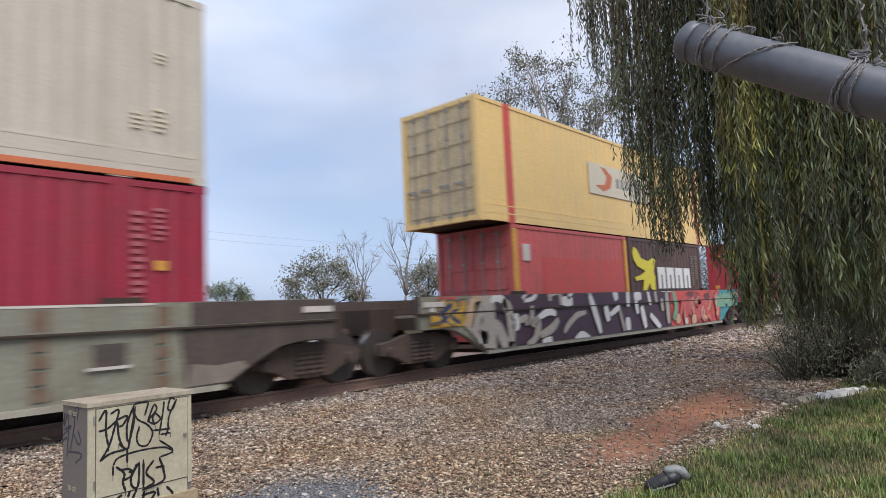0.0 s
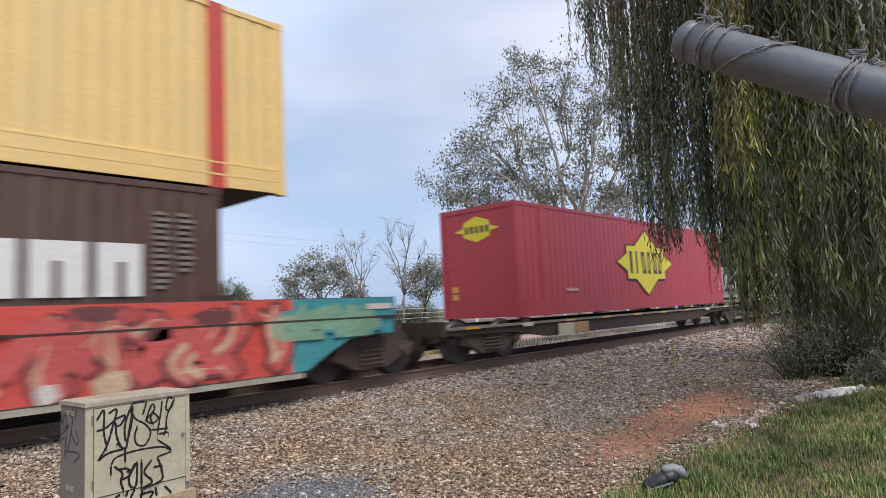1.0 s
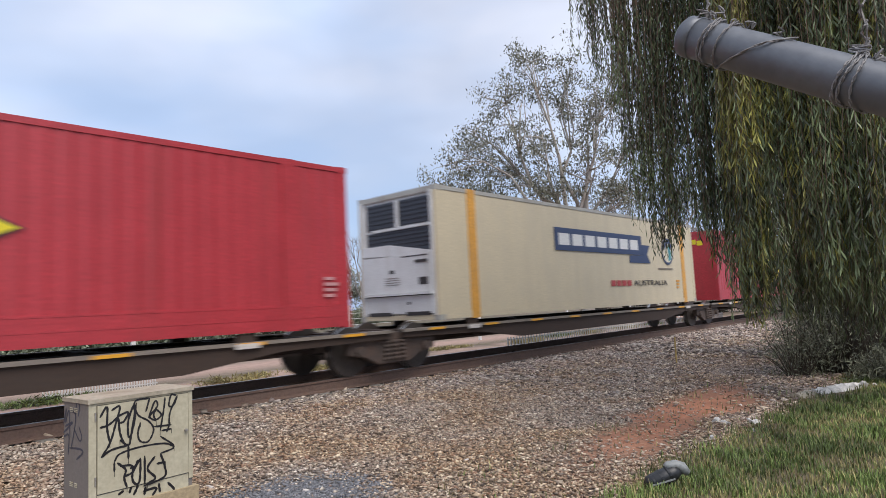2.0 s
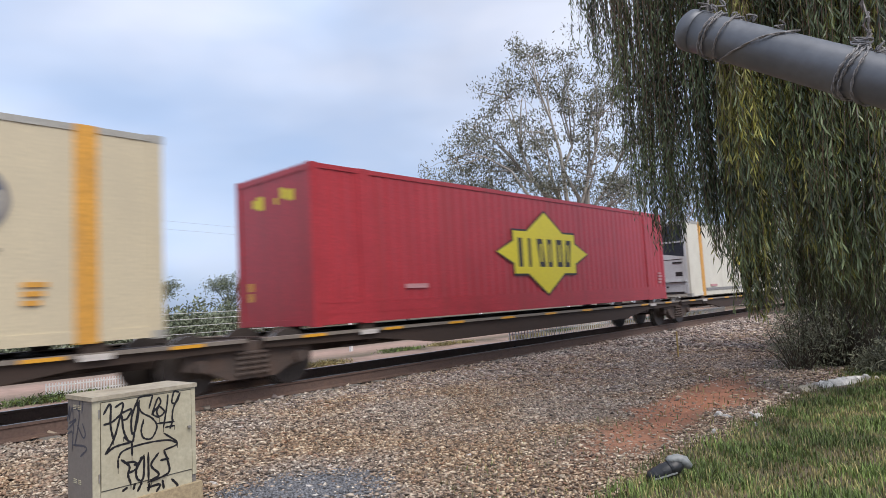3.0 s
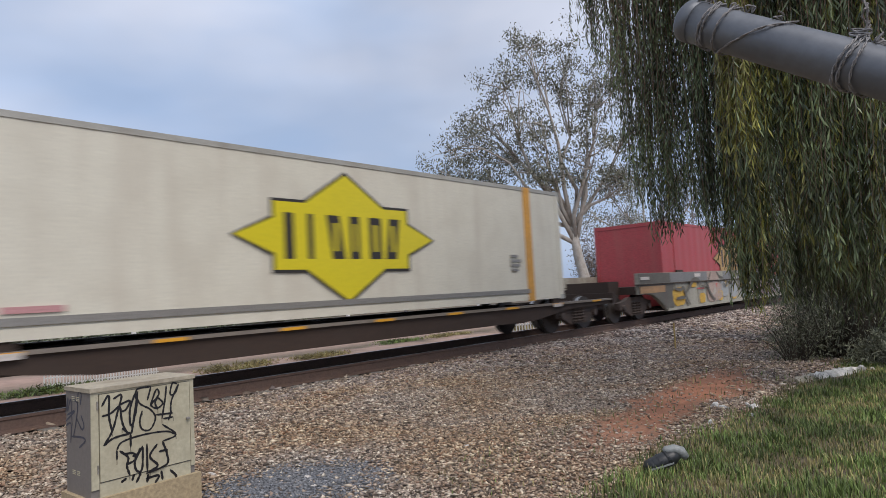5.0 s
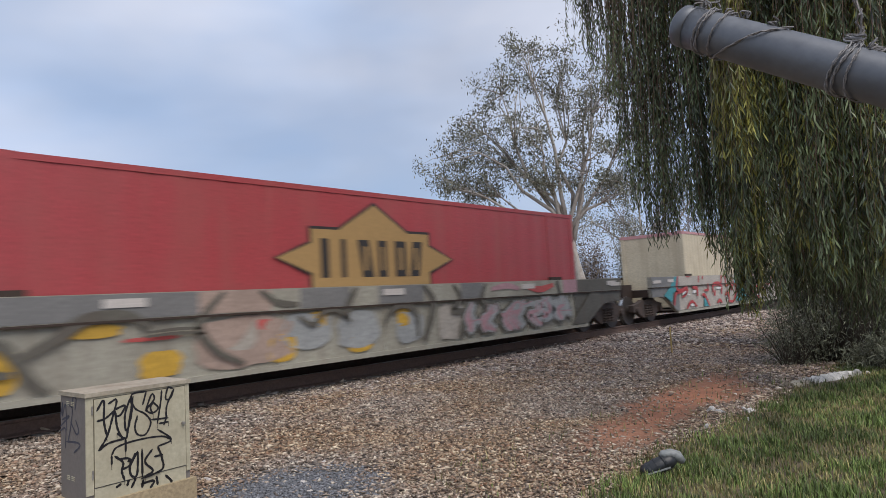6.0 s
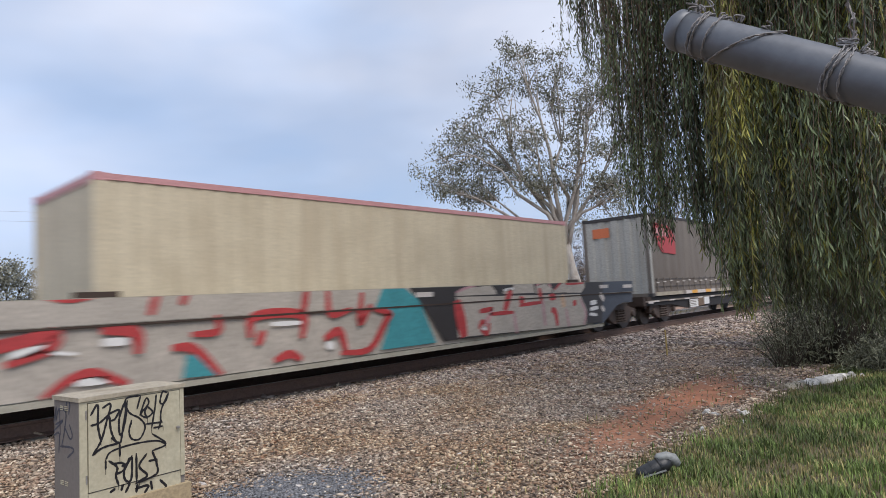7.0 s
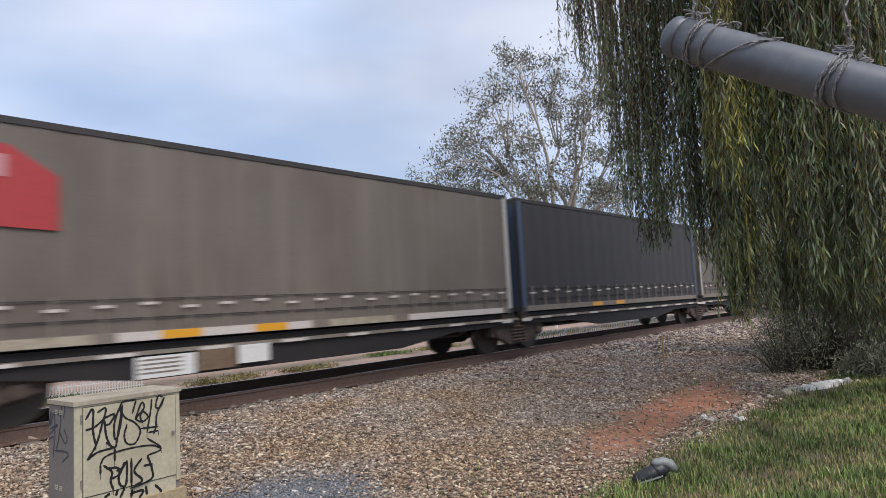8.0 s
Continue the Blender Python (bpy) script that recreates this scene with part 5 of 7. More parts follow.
    spray_shape(w, [(-0.42, 1.58), (7.63, 1.59), (7.41, 0.35), (0.51, 0.39), (0.02, 1.06)], "logo_dark")
    spray_line(w, [(-7.38, 1.58), (-7.52, 1.31), (-7.55, 1.09), (-7.35, 0.98), (-6.90, 1.04), (-6.62, 1.10), (-6.68, 0.91), (-7.14, 0.76)], 0.07, "grf_red")
    spray_line(w, [(-7.46, 0.96), (-7.71, 0.87), (-7.82, 0.66), (-7.90, 0.51)], 0.06, "grf_red")
    spray_line(w, [(-6.80, 1.58), (-6.45, 1.52), (-6.07, 1.58)], 0.05, "grf_red")
    spray_line(w, [(-6.75, 0.33), (-6.48, 0.51), (-6.20, 0.57), (-5.92, 0.45), (-5.76, 0.38)], 0.055, "grf_red")
    spray_line(w, [(-6.09, 1.10), (-5.66, 1.04), (-5.63, 0.75)], 0.07, "grf_red")
    spray_line(w, [(-5.18, 0.79), (-4.84, 0.74), (-4.44, 0.32)], 0.06, "grf_red")
    spray_line(w, [(-4.89, 0.95), (-4.48, 0.97), (-4.49, 1.21)], 0.05, "grf_red")
    spray_line(w, [(-3.95, 0.83), (-3.86, 1.15), (-2.99, 1.13), (-2.99, 0.74)], 0.07, "grf_red")
    spray_line(w, [(-2.85, 1.62), (-2.96, 1.14)], 0.06, "grf_red")
    spray_line(w, [(-2.43, 1.56), (-2.38, 1.11), (-1.92, 1.17)], 0.055, "grf_red")
    spray_line(w, [(-2.54, 0.69), (-2.21, 0.80), (-2.07, 0.45)], 0.07, "grf_red")
    spray_line(w, [(-3.54, 0.43), (-3.25, 0.51), (-3.01, 0.40)], 0.06, "grf_red")
    spray_line(w, [(-1.65, 1.46), (-1.73, 0.91), (-1.44, 1.24)], 0.06, "grf_red")
    spray_line(w, [(-2.19, 0.42), (-1.53, 0.43), (-1.09, 0.92), (-0.97, 1.04), (-1.36, 1.14)], 0.06, "grf_red")
    spray_line(w, [(-5.36, 1.57), (-5.46, 1.26)], 0.05, "grf_red")
    spray_line(w, [(-4.92, 1.61), (-5.02, 1.38)], 0.05, "grf_red")
    spray_line(w, [(-3.71, 0.92), (-3.83, 0.70)], 0.06, "grf_red")
    spray_line(w, [(-7.09, 0.86), (-6.73, 0.93)], 0.05, "logo_white")
    spray_line(w, [(-6.08, 0.94), (-5.76, 0.93)], 0.05, "logo_white")
    spray_line(w, [(-3.00, 1.00), (-3.57, 1.01)], 0.035, "logo_white")
    spray_line(w, [(-2.34, 0.54), (-2.50, 0.60)], 0.06, "logo_white")
    spray_line(w, [(-6.39, 0.47), (-6.01, 0.46)], 0.05, "logo_white")
    spray_line(w, [(-6.38, 0.82), (-6.73, 0.88)], 0.02, "logo_white")
    spray_shape(w, [(0.98, 1.29), (6.25, 1.19), (6.56, 0.75), (6.47, 0.33), (0.98, 0.43)], "grf_silver", 0.002)
    spray_shape(w, [(0.98, 1.38), (1.32, 1.47), (2.23, 1.62), (2.40, 1.39), (2.42, 1.30), (0.98, 1.31)], "grf_silver", 0.002)
    spray_shape(w, [(2.68, 1.30), (2.70, 1.40), (3.07, 1.43), (3.12, 1.54), (3.97, 1.56), (4.02, 1.29)], "grf_silver", 0.002)
    spray_shape(w, [(4.06, 1.45), (4.53, 1.61), (4.83, 1.38), (4.83, 1.27), (4.08, 1.27)], "grf_silver", 0.002)
    spray_shape(w, [(4.89, 1.36), (5.40, 1.59), (5.58, 1.57), (5.51, 1.26), (4.88, 1.26)], "grf_silver", 0.002)
    spray_shape(w, [(5.52, 1.50), (6.54, 1.52), (6.53, 1.37), (6.32, 1.23), (5.51, 1.25)], "grf_silver", 0.002)
    spray_line(w, [(1.00, 1.22), (1.09, 0.82), (1.18, 0.42)], 0.14, "grf_red")
    spray_line(w, [(0.98, 1.38), (1.32, 1.47), (2.19, 1.61)], 0.025, "grf_pink")
    spray_line(w, [(1.75, 0.94), (2.25, 0.98)], 0.05, "grf_red")
    spray_line(w, [(2.25, 0.98), (2.01, 0.72), (1.88, 0.58)], 0.06, "mark_red")
    spray_line(w, [(2.11, 0.86), (3.05, 0.86)], 0.04, "grf_red")
    spray_line(w, [(1.70, 0.56), (1.80, 0.70), (1.93, 0.69)], 0.05, "grf_red")
    spray_line(w, [(1.75, 0.53), (1.98, 0.44), (2.09, 0.66)], 0.05, "grf_red")
    spray_line(w, [(1.81, 0.57), (1.98, 0.55)], 0.04, "logo_white")
    spray_line(w, [(2.99, 1.40), (2.69, 0.91)], 0.09, "grf_red")
    spray_line(w, [(2.70, 1.39), (3.10, 1.42)], 0.03, "logo_white")
    spray_line(w, [(3.12, 1.54), (3.97, 1.55)], 0.03, "grf_red")
    spray_line(w, [(3.43, 1.22), (3.40, 1.04)], 0.1, "grf_red")
    spray_line(w, [(3.30, 1.00), (3.83, 1.03), (4.31, 1.04)], 0.04, "grf_red")
    spray_line(w, [(4.22, 1.40), (4.29, 1.07)], 0.07, "grf_red")
    spray_line(w, [(4.08, 1.47), (4.53, 1.60), (4.78, 1.41)], 0.035, "mark_red")
    spray_line(w, [(4.66, 1.16), (4.96, 1.16)], 0.08, "grf_red")
    spray_line(w, [(4.71, 0.83), (4.90, 0.76), (4.97, 0.41)], 0.08, "grf_red")
    spray_line(w, [(4.33, 1.09), (4.39, 0.45)], 0.05, "grf_pink")
    spray_line(w, [(4.94, 1.34), (5.35, 1.57), (5.52, 1.57)], 0.03, "grf_red")
    spray_line(w, [(5.52, 1.50), (6.48, 1.52)], 0.05, "grf_red")
    spray_line(w, [(5.27, 1.20), (5.37, 0.87)], 0.1, "grf_pale")
    spray_line(w, [(5.83, 0.94), (6.01, 0.98)], 0.07, "grf_red")
    spray_line(w, [(6.22, 1.07), (6.49, 0.65), (6.34, 0.34)], 0.04, "grf_pink")
    spray_line(w, [(3.05, 0.85), (3.13, 0.35)], 0.04, "grf_pink")
    spray_line(w, [(5.44, 0.83), (5.54, 0.34)], 0.04, "grf_pink")
    spray_line(w, [(6.78, 0.92), (7.15, 0.94)], 0.06, "logo_white")
    spray_line(w, [(6.74, 0.75), (7.23, 0.78)], 0.05, "logo_white")
    spray_line(w, [(6.69, 0.62), (7.13, 0.57)], 0.04, "logo_white")
    spray_line(w, [(7.38, 1.17), (7.61, 0.98)], 0.08, "mark")
    spray_line(w, [(7.41, 0.79), (7.59, 0.67)], 0.06, "mark")
    for x in (-8.3, -0.25, 7.4):
        boxes("rim_plate", M["mark"], w, [(x, x + 0.5, -1.47, -1.4665, 1.32, 1.42)], 0.0, "pale plate on the rim")
    container("container", "beige forty-foot steel container with a reddish top rail", 143.4, 0.36, 12.19, 2.87, M["beige"], corrugation=0.011, end="panel", top_paint=M["mark_red"])

    # curtain-sided containers
    for s, length, paint, endp, label in ((161.07, 12.2, M["curtain"], M["grey_end"], "grey-brown curtain-sided container with a red emblem"),
                                          (173.75, 12.2, M["curtain_blue"], M["blue"], "dark grey curtain-sided container with a blue end"), (186.5, 12.2, M["curtain"], M["grey_end"], "plain grey-brown curtain-sided freight container")):
        c = container("curtain_container", label, s, 0.94, length, 2.92, paint, corrugation=0.006, end="ribs", door_paint=endp, top_paint=M["curtain_blue"])
        for x in (0.0, length - 0.16):
            boxes("post_cover", endp, c, [(x - 0.002, x + 0.162, -1.256, -1.24, 0.12, 2.83)], 0.0)
        boxes("bottom_rail_cover", M["strap"], c, [(0.17, length - 0.17, -1.262, -1.24, 0.02, 0.16)], 0.0, "scuffed brown bottom rail")
        for k in range(20):
            x = 0.45 + k * (length - 0.9) / 19
            boxes("buckle_strap", M["strap"], c, [(x - 0.02, x + 0.02, -1.266, -1.24, 0.14, 0.66)], 0.0)
            boxes("buckle", M["mark"], c, [(x - 0.1, x + 0.12, -1.274, -1.266, 0.46 + 0.03 * (k % 3), 0.5 + 0.03 * (k % 3))], 0.0, "worn pale buckle")
        boxes("skirt_seam", M["logo_dark"], c, [(0.17, length - 0.17, -1.264, -1.25, 0.335, 0.35), (0.17, length - 0.17, -1.264, -1.25, 0.6, 0.612)], 0.0)
        if s < 165:
            for k, (x, wide) in enumerate(((0.3, 2.4), (3.0, 3.2), (6.6, 1.6), (8.6, 3.2))):
                boxes("rail_patch", M["mark" if k % 2 else "cabinet_lid"], c, [(x, x + wide, -1.2655, -1.262, 0.025, 0.15)], 0.0, "pale worn length of the bottom rail")
        for x in (3.6, 5.1):
            boxes("warning_patch", M["reflector"], c, [(x, x + 0.6, -1.27, -1.266, 0.03, 0.15)], 0.0)
        if s < 165:
            bm = bmesh.new()
            prism(bm, [(0.75, 1.85), (1.1, 1.55), (2.3, 1.5), (2.3, 2.2), (1.75, 2.55), (0.5, 2.6), (0.5, 2.2)], -1.264, -1.25)
            part("emblem", bm, M["logo_red"], c, "faded red emblem with pale bars")
            boxes("emblem_bar", M["mark_red"], c, [(0.62 + i * 0.4, 0.92 + i * 0.4, -1.268, -1.264, 2.14, 2.42) for i in range(3)], 0.0)
            boxes("end_emblem", M["logo_orange"], c, [(0.004, 0.012, 0.2, 0.85, 2.2, 2.55)], 0.0, "small orange-red emblem")
    flat_unit(166.9, 6.75, "dark flat wagon with white sill stripes and pale data plates", left_end=True, stripes="mark", paint="sill_black", group="rear flat units")
    p = MOVERS[-1][0]
    boxes("data_panel", M["logo_white"], p, [(-2.6, -1.75, -1.29, -1.274, 0.44, 0.74)], 0.0, "white data panel with unreadable lines")
    boxes("data_panel", M["logo_white"], p, [(-1.05, -0.5, -1.29, -1.274, 0.5, 0.78)], 0.0, "white data panel")
    for k in range(4):
        boxes("panel_line", M["strap"], p, [(-2.55, -1.95, -1.2925, -1.29, 0.5 + 0.06 * k, 0.525 + 0.06 * k)])
    boxes("data_panel", M["rust_streak"], p, [(-1.72, -1.1, -1.29, -1.274, 0.46, 0.76)], 0.0, "rusty panel")
    u = flat_unit(179.95, 6.3, "dark flat wagon with white sill stripes", stripes="mark", paint="sill_black", group="rear flat units")
    flat_unit(192.6, 6.35, "dark flat wagon with white sill stripes", stripes="mark", paint="sill_black", right_end=True, group="rear flat units")
    return u


TRAIN_COLOURS = {
    "grf_teal": (0.055, 0.29, 0.32), "grf_yellow": (0.60, 0.36, 0.05), "grf_pink": (0.48, 0.27, 0.29), "grf_tan": (0.42, 0.24, 0.11), "grf_silver": (0.45, 0.405, 0.345), "grf_purple": (0.075, 0.04, 0.062), "grf_green": (0.2, 0.36, 0.24), "grf_coral": (0.55, 0.10, 0.09),
    "grf_brown": (0.16, 0.05, 0.05), "grf_pale": (0.58, 0.40, 0.26), "grf_red": (0.46, 0.05, 0.05), "grf_slate": (0.07, 0.08, 0.10),
    "grf_blush": (0.42, 0.31, 0.25), "grf_mist": (0.36, 0.37, 0.36), "grf_slate_pale": (0.21, 0.205, 0.195)}
M["well_olive"] = mat("dark_olive_wagon_paint", (0.13, 0.12, 0.095), 0.6, dirt=(0.07, 0.055, 0.045), streak=(0.12, 0.09, 0.07), grain=18)
for key, value in TRAIN_COLOURS.items():
    M[key] = mat("spray_paint_" + key[4:], value, 0.55, dirt=tuple(v * 0.6 for v in value), grain=20)


# ---- plants ----
def leaf_mesh(name, centres, along, across, material):
    """Many leaves, each a slim bent pair of faces round a centre line."""
    c, a, w = (np.asarray(v, dtype=np.float32) for v in (centres, along, across))
    n = len(c)
    nrm = np.cross(a, w)
    nrm /= np.linalg.norm(nrm, axis=1, keepdims=True) + 1e-9
    wl_ = np.linalg.norm(w, axis=1, keepdims=True)
    verts = np.stack([c - a, c - w + nrm * wl_ * 0.4, c + a, c + w + nrm * wl_ * 0.4], 1).reshape(-1, 3)
    k = 4 * np.arange(n)[:, None]
    faces = np.concatenate([k + [0, 1, 2], k + [0, 2, 3]], 1).reshape(-1, 3)
    return raw_mesh(name, verts, faces, material)


def bent(a, b, rng, sag=0.12, steps=5):
    a, b = np.array(a, float), np.array(b, float)
    d = np.linalg.norm(b - a)
    off = rng.normal(0, sag * d * 0.5, 3) + np.array([0, 0, sag * d * 0.5])
    off2 = rng.normal(0, sag * d * 0.15, (steps + 1, 3))
    pts = []
    for i in range(steps + 1):
        t = i / steps
        pts.append(a + (b - a) * t + off * 4 * t * (1 - t) * 0.5 + (off2[i] if 0 < i < steps else 0))
    return pts


def tree(name, label, base, lobes, trunk, leaves, bark, leaf, leaf_len, leaf_wide, seed, right, fork=0.45, twigs=7, cluster=0.55, droop=0.5, group="", density=1.0):
    """Tapered trunk, curved limbs to the middle of each lobe, twigs, and a crown of single leaves in loose clusters.
    lobes: sideways, height, depth, radius."""
    rng = np.random.default_rng(seed)
    t = thing(name, label, "tree", group, base)
    rx, ry = right
    bm = bmesh.new()
    top = max(l[1] for l in lobes)
    mean_u = sum(l[0] for l in lobes) / len(lobes)

    def local(u, d, z):
        return np.array([rx * u - ry * d, ry * u + rx * d, z])
    joint = local(mean_u * 0.3, 0, top * fork)
    spine = bent((0, 0, -0.1), joint, rng, 0.06)
    tube(bm, [tuple(p) for p in spine], [trunk * (1.25 - 0.5 * i / 5) for i in range(6)], 9)
    part("trunk", bm, bark, t, smooth=True)
    cc, aa, ww = [], [], []
    for u, z, d, r in lobes:
        limbs = bmesh.new()
        mid = local(u, d, z)
        limb = bent(joint if rng.random() < 0.7 else spine[4], mid, rng, 0.16)
        tube(limbs, [tuple(p) for p in limb], [trunk * (0.5 - 0.085 * i) for i in range(6)], 6)
        for _ in range(twigs):
            v = rng.normal(0, 1, 3)
            v /= np.linalg.norm(v)
            end = mid + v * np.array([1, 1, 0.8]) * r * rng.uniform(0.55, 1.0)
            start = limb[rng.integers(3, 6)]
            twig = bent(start, end, rng, 0.14, 4)
            tube(limbs, [tuple(p) for p in twig], [trunk * 0.19, trunk * 0.14, trunk * 0.1, trunk * 0.06, trunk * 0.03], 4)
            for q in range(3):
                sub = twig[rng.integers(2, 5)] + rng.normal(0, r * 0.26, 3)
                fine = bent(twig[rng.integers(1, 4)], sub, rng, 0.2, 3)
                tube(limbs, [tuple(p) for p in fine], [trunk * 0.06, trunk * 0.05, trunk * 0.035, trunk * 0.02], 3)
                if leaves:
                    n = int(leaves * density * rng.uniform(0.5, 1.5))
                    p = sub + rng.normal(0, 1, (n, 3)) * cluster * np.array([1, 1, 0.7])
                    dirs = rng.normal(0, 0.6, (n, 3)) + np.array([0, 0, -droop])
                    dirs /= np.linalg.norm(dirs, axis=1, keepdims=True)
                    side = np.cross(dirs, rng.normal(0, 1, (n, 3)))
                    side /= np.linalg.norm(side, axis=1, keepdims=True) + 1e-9
                    size = rng.uniform(0.6, 1.3, (n, 1))
                    cc.append(p)
                    aa.append(dirs * leaf_len * 0.5 * size)
                    ww.append(side * leaf_wide * 0.5 * size)
        part("limb", limbs, bark, t, smooth=True)
    if leaves:
        crown = new("crown", leaf_mesh("crown", np.concatenate(cc), np.concatenate(aa), np.concatenate(ww), leaf))
        crown.parent = t
    return t


def weeping_tree():
    """Large weeping tree: trunk behind the bushes, arching limbs, long hanging strands of narrow leaves."""
    rng = np.random.default_rng(12)
    base = np.array([13.6, 2.1, GROUND])
    t = thing("weeping_tree", "large weeping tree with long hanging strands of narrow leaves", "tree", at=tuple(base))
    bm = bmesh.new()
    tube(bm, [(0, 0, -0.1), (0.1, 0.05, 1.2), (0.0, 0.2, 2.6), (-0.3, 0.2, 4.2), (-0.6, 0.3, 6.0)], [0.42, 0.34, 0.3, 0.25, 0.18], 12)
    part("trunk", bm, M["bark_dark"], t, smooth=True)
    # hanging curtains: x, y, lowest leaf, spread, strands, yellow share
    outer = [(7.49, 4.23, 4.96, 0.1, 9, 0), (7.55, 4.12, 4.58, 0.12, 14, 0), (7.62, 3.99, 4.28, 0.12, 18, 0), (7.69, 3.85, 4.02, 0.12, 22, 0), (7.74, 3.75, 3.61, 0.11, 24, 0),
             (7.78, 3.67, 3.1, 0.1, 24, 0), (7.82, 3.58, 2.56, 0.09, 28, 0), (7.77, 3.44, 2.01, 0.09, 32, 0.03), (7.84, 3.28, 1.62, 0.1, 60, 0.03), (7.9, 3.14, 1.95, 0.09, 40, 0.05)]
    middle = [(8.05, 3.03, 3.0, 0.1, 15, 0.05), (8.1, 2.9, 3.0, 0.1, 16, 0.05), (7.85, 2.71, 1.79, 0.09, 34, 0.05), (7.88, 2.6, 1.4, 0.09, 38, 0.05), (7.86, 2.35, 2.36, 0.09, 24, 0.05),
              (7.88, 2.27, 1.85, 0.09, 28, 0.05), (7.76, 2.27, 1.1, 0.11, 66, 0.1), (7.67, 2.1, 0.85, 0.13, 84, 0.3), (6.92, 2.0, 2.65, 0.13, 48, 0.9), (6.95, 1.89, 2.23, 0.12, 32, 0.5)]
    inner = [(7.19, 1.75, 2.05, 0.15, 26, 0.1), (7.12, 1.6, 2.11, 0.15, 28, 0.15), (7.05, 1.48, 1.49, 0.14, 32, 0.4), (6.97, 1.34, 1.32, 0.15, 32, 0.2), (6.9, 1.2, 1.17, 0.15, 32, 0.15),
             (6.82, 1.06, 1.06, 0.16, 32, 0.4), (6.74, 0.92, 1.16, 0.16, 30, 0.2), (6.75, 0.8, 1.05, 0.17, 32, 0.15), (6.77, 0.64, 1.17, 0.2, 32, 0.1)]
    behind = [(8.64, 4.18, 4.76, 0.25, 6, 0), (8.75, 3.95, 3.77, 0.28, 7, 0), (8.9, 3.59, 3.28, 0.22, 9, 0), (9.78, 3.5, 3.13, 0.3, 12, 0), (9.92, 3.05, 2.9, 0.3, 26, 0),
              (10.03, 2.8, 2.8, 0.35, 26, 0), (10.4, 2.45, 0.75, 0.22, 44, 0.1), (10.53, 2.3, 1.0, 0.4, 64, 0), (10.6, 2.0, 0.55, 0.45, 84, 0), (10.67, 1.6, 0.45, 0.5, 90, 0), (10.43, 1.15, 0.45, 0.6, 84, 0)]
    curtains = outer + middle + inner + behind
    sets = {"green": ([], [], []), "yellow": ([], [], [])}
    stems = bmesh.new()
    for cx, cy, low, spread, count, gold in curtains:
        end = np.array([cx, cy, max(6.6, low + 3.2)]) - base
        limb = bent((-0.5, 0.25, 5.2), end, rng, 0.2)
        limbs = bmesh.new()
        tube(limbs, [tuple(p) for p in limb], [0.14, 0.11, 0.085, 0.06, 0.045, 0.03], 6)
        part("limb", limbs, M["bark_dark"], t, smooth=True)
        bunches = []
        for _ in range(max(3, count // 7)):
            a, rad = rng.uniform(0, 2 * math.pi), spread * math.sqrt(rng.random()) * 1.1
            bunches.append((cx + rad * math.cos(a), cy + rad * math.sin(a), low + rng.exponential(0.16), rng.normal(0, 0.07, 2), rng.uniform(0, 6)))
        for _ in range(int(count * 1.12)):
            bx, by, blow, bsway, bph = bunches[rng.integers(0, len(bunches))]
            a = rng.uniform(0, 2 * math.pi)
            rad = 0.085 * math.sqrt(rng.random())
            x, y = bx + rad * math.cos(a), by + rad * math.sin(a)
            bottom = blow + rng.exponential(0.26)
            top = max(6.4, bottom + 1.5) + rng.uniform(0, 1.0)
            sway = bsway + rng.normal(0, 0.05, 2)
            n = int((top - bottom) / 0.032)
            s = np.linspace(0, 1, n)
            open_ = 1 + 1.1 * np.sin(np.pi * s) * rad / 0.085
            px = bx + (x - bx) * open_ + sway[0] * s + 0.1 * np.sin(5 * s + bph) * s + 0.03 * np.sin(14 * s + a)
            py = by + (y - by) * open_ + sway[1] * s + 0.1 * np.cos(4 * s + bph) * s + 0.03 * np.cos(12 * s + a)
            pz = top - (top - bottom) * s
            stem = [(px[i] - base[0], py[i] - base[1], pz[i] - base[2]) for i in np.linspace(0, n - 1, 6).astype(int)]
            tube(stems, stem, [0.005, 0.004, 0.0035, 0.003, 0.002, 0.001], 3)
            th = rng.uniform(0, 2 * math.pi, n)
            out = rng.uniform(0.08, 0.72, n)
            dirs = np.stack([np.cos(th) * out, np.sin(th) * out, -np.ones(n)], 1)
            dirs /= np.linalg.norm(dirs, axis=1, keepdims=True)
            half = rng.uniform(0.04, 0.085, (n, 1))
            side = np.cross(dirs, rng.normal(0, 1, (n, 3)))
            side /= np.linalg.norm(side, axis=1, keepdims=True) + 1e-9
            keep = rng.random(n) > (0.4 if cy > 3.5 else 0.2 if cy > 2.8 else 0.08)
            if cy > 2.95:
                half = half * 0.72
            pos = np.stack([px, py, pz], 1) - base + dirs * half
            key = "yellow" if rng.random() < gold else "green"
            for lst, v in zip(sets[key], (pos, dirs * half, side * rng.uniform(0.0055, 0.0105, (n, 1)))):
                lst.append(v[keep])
    # unseen crown above the view, added to shade strands, bushes and ballast
    n = 20000
    v = rng.normal(0, 1, (n, 3))
    v /= np.linalg.norm(v, axis=1, keepdims=True)
    rad = rng.uniform(0.35, 1.0, (n, 1)) ** 0.6 * (1 + 0.16 * np.sin(5 * v[:, :1] + 1) * np.sin(4 * v[:, 1:2]))
    pos = v * rad * np.array([4.6, 3.4, 2.1]) + np.array([0.6, -1.2, 9.3 - GROUND])
    dirs = rng.normal(0, 0.5, (n, 3)) + np.array([0, 0, -0.8])
    dirs /= np.linalg.norm(dirs, axis=1, keepdims=True)
    side = np.cross(dirs, rng.normal(0, 1, (n, 3)))
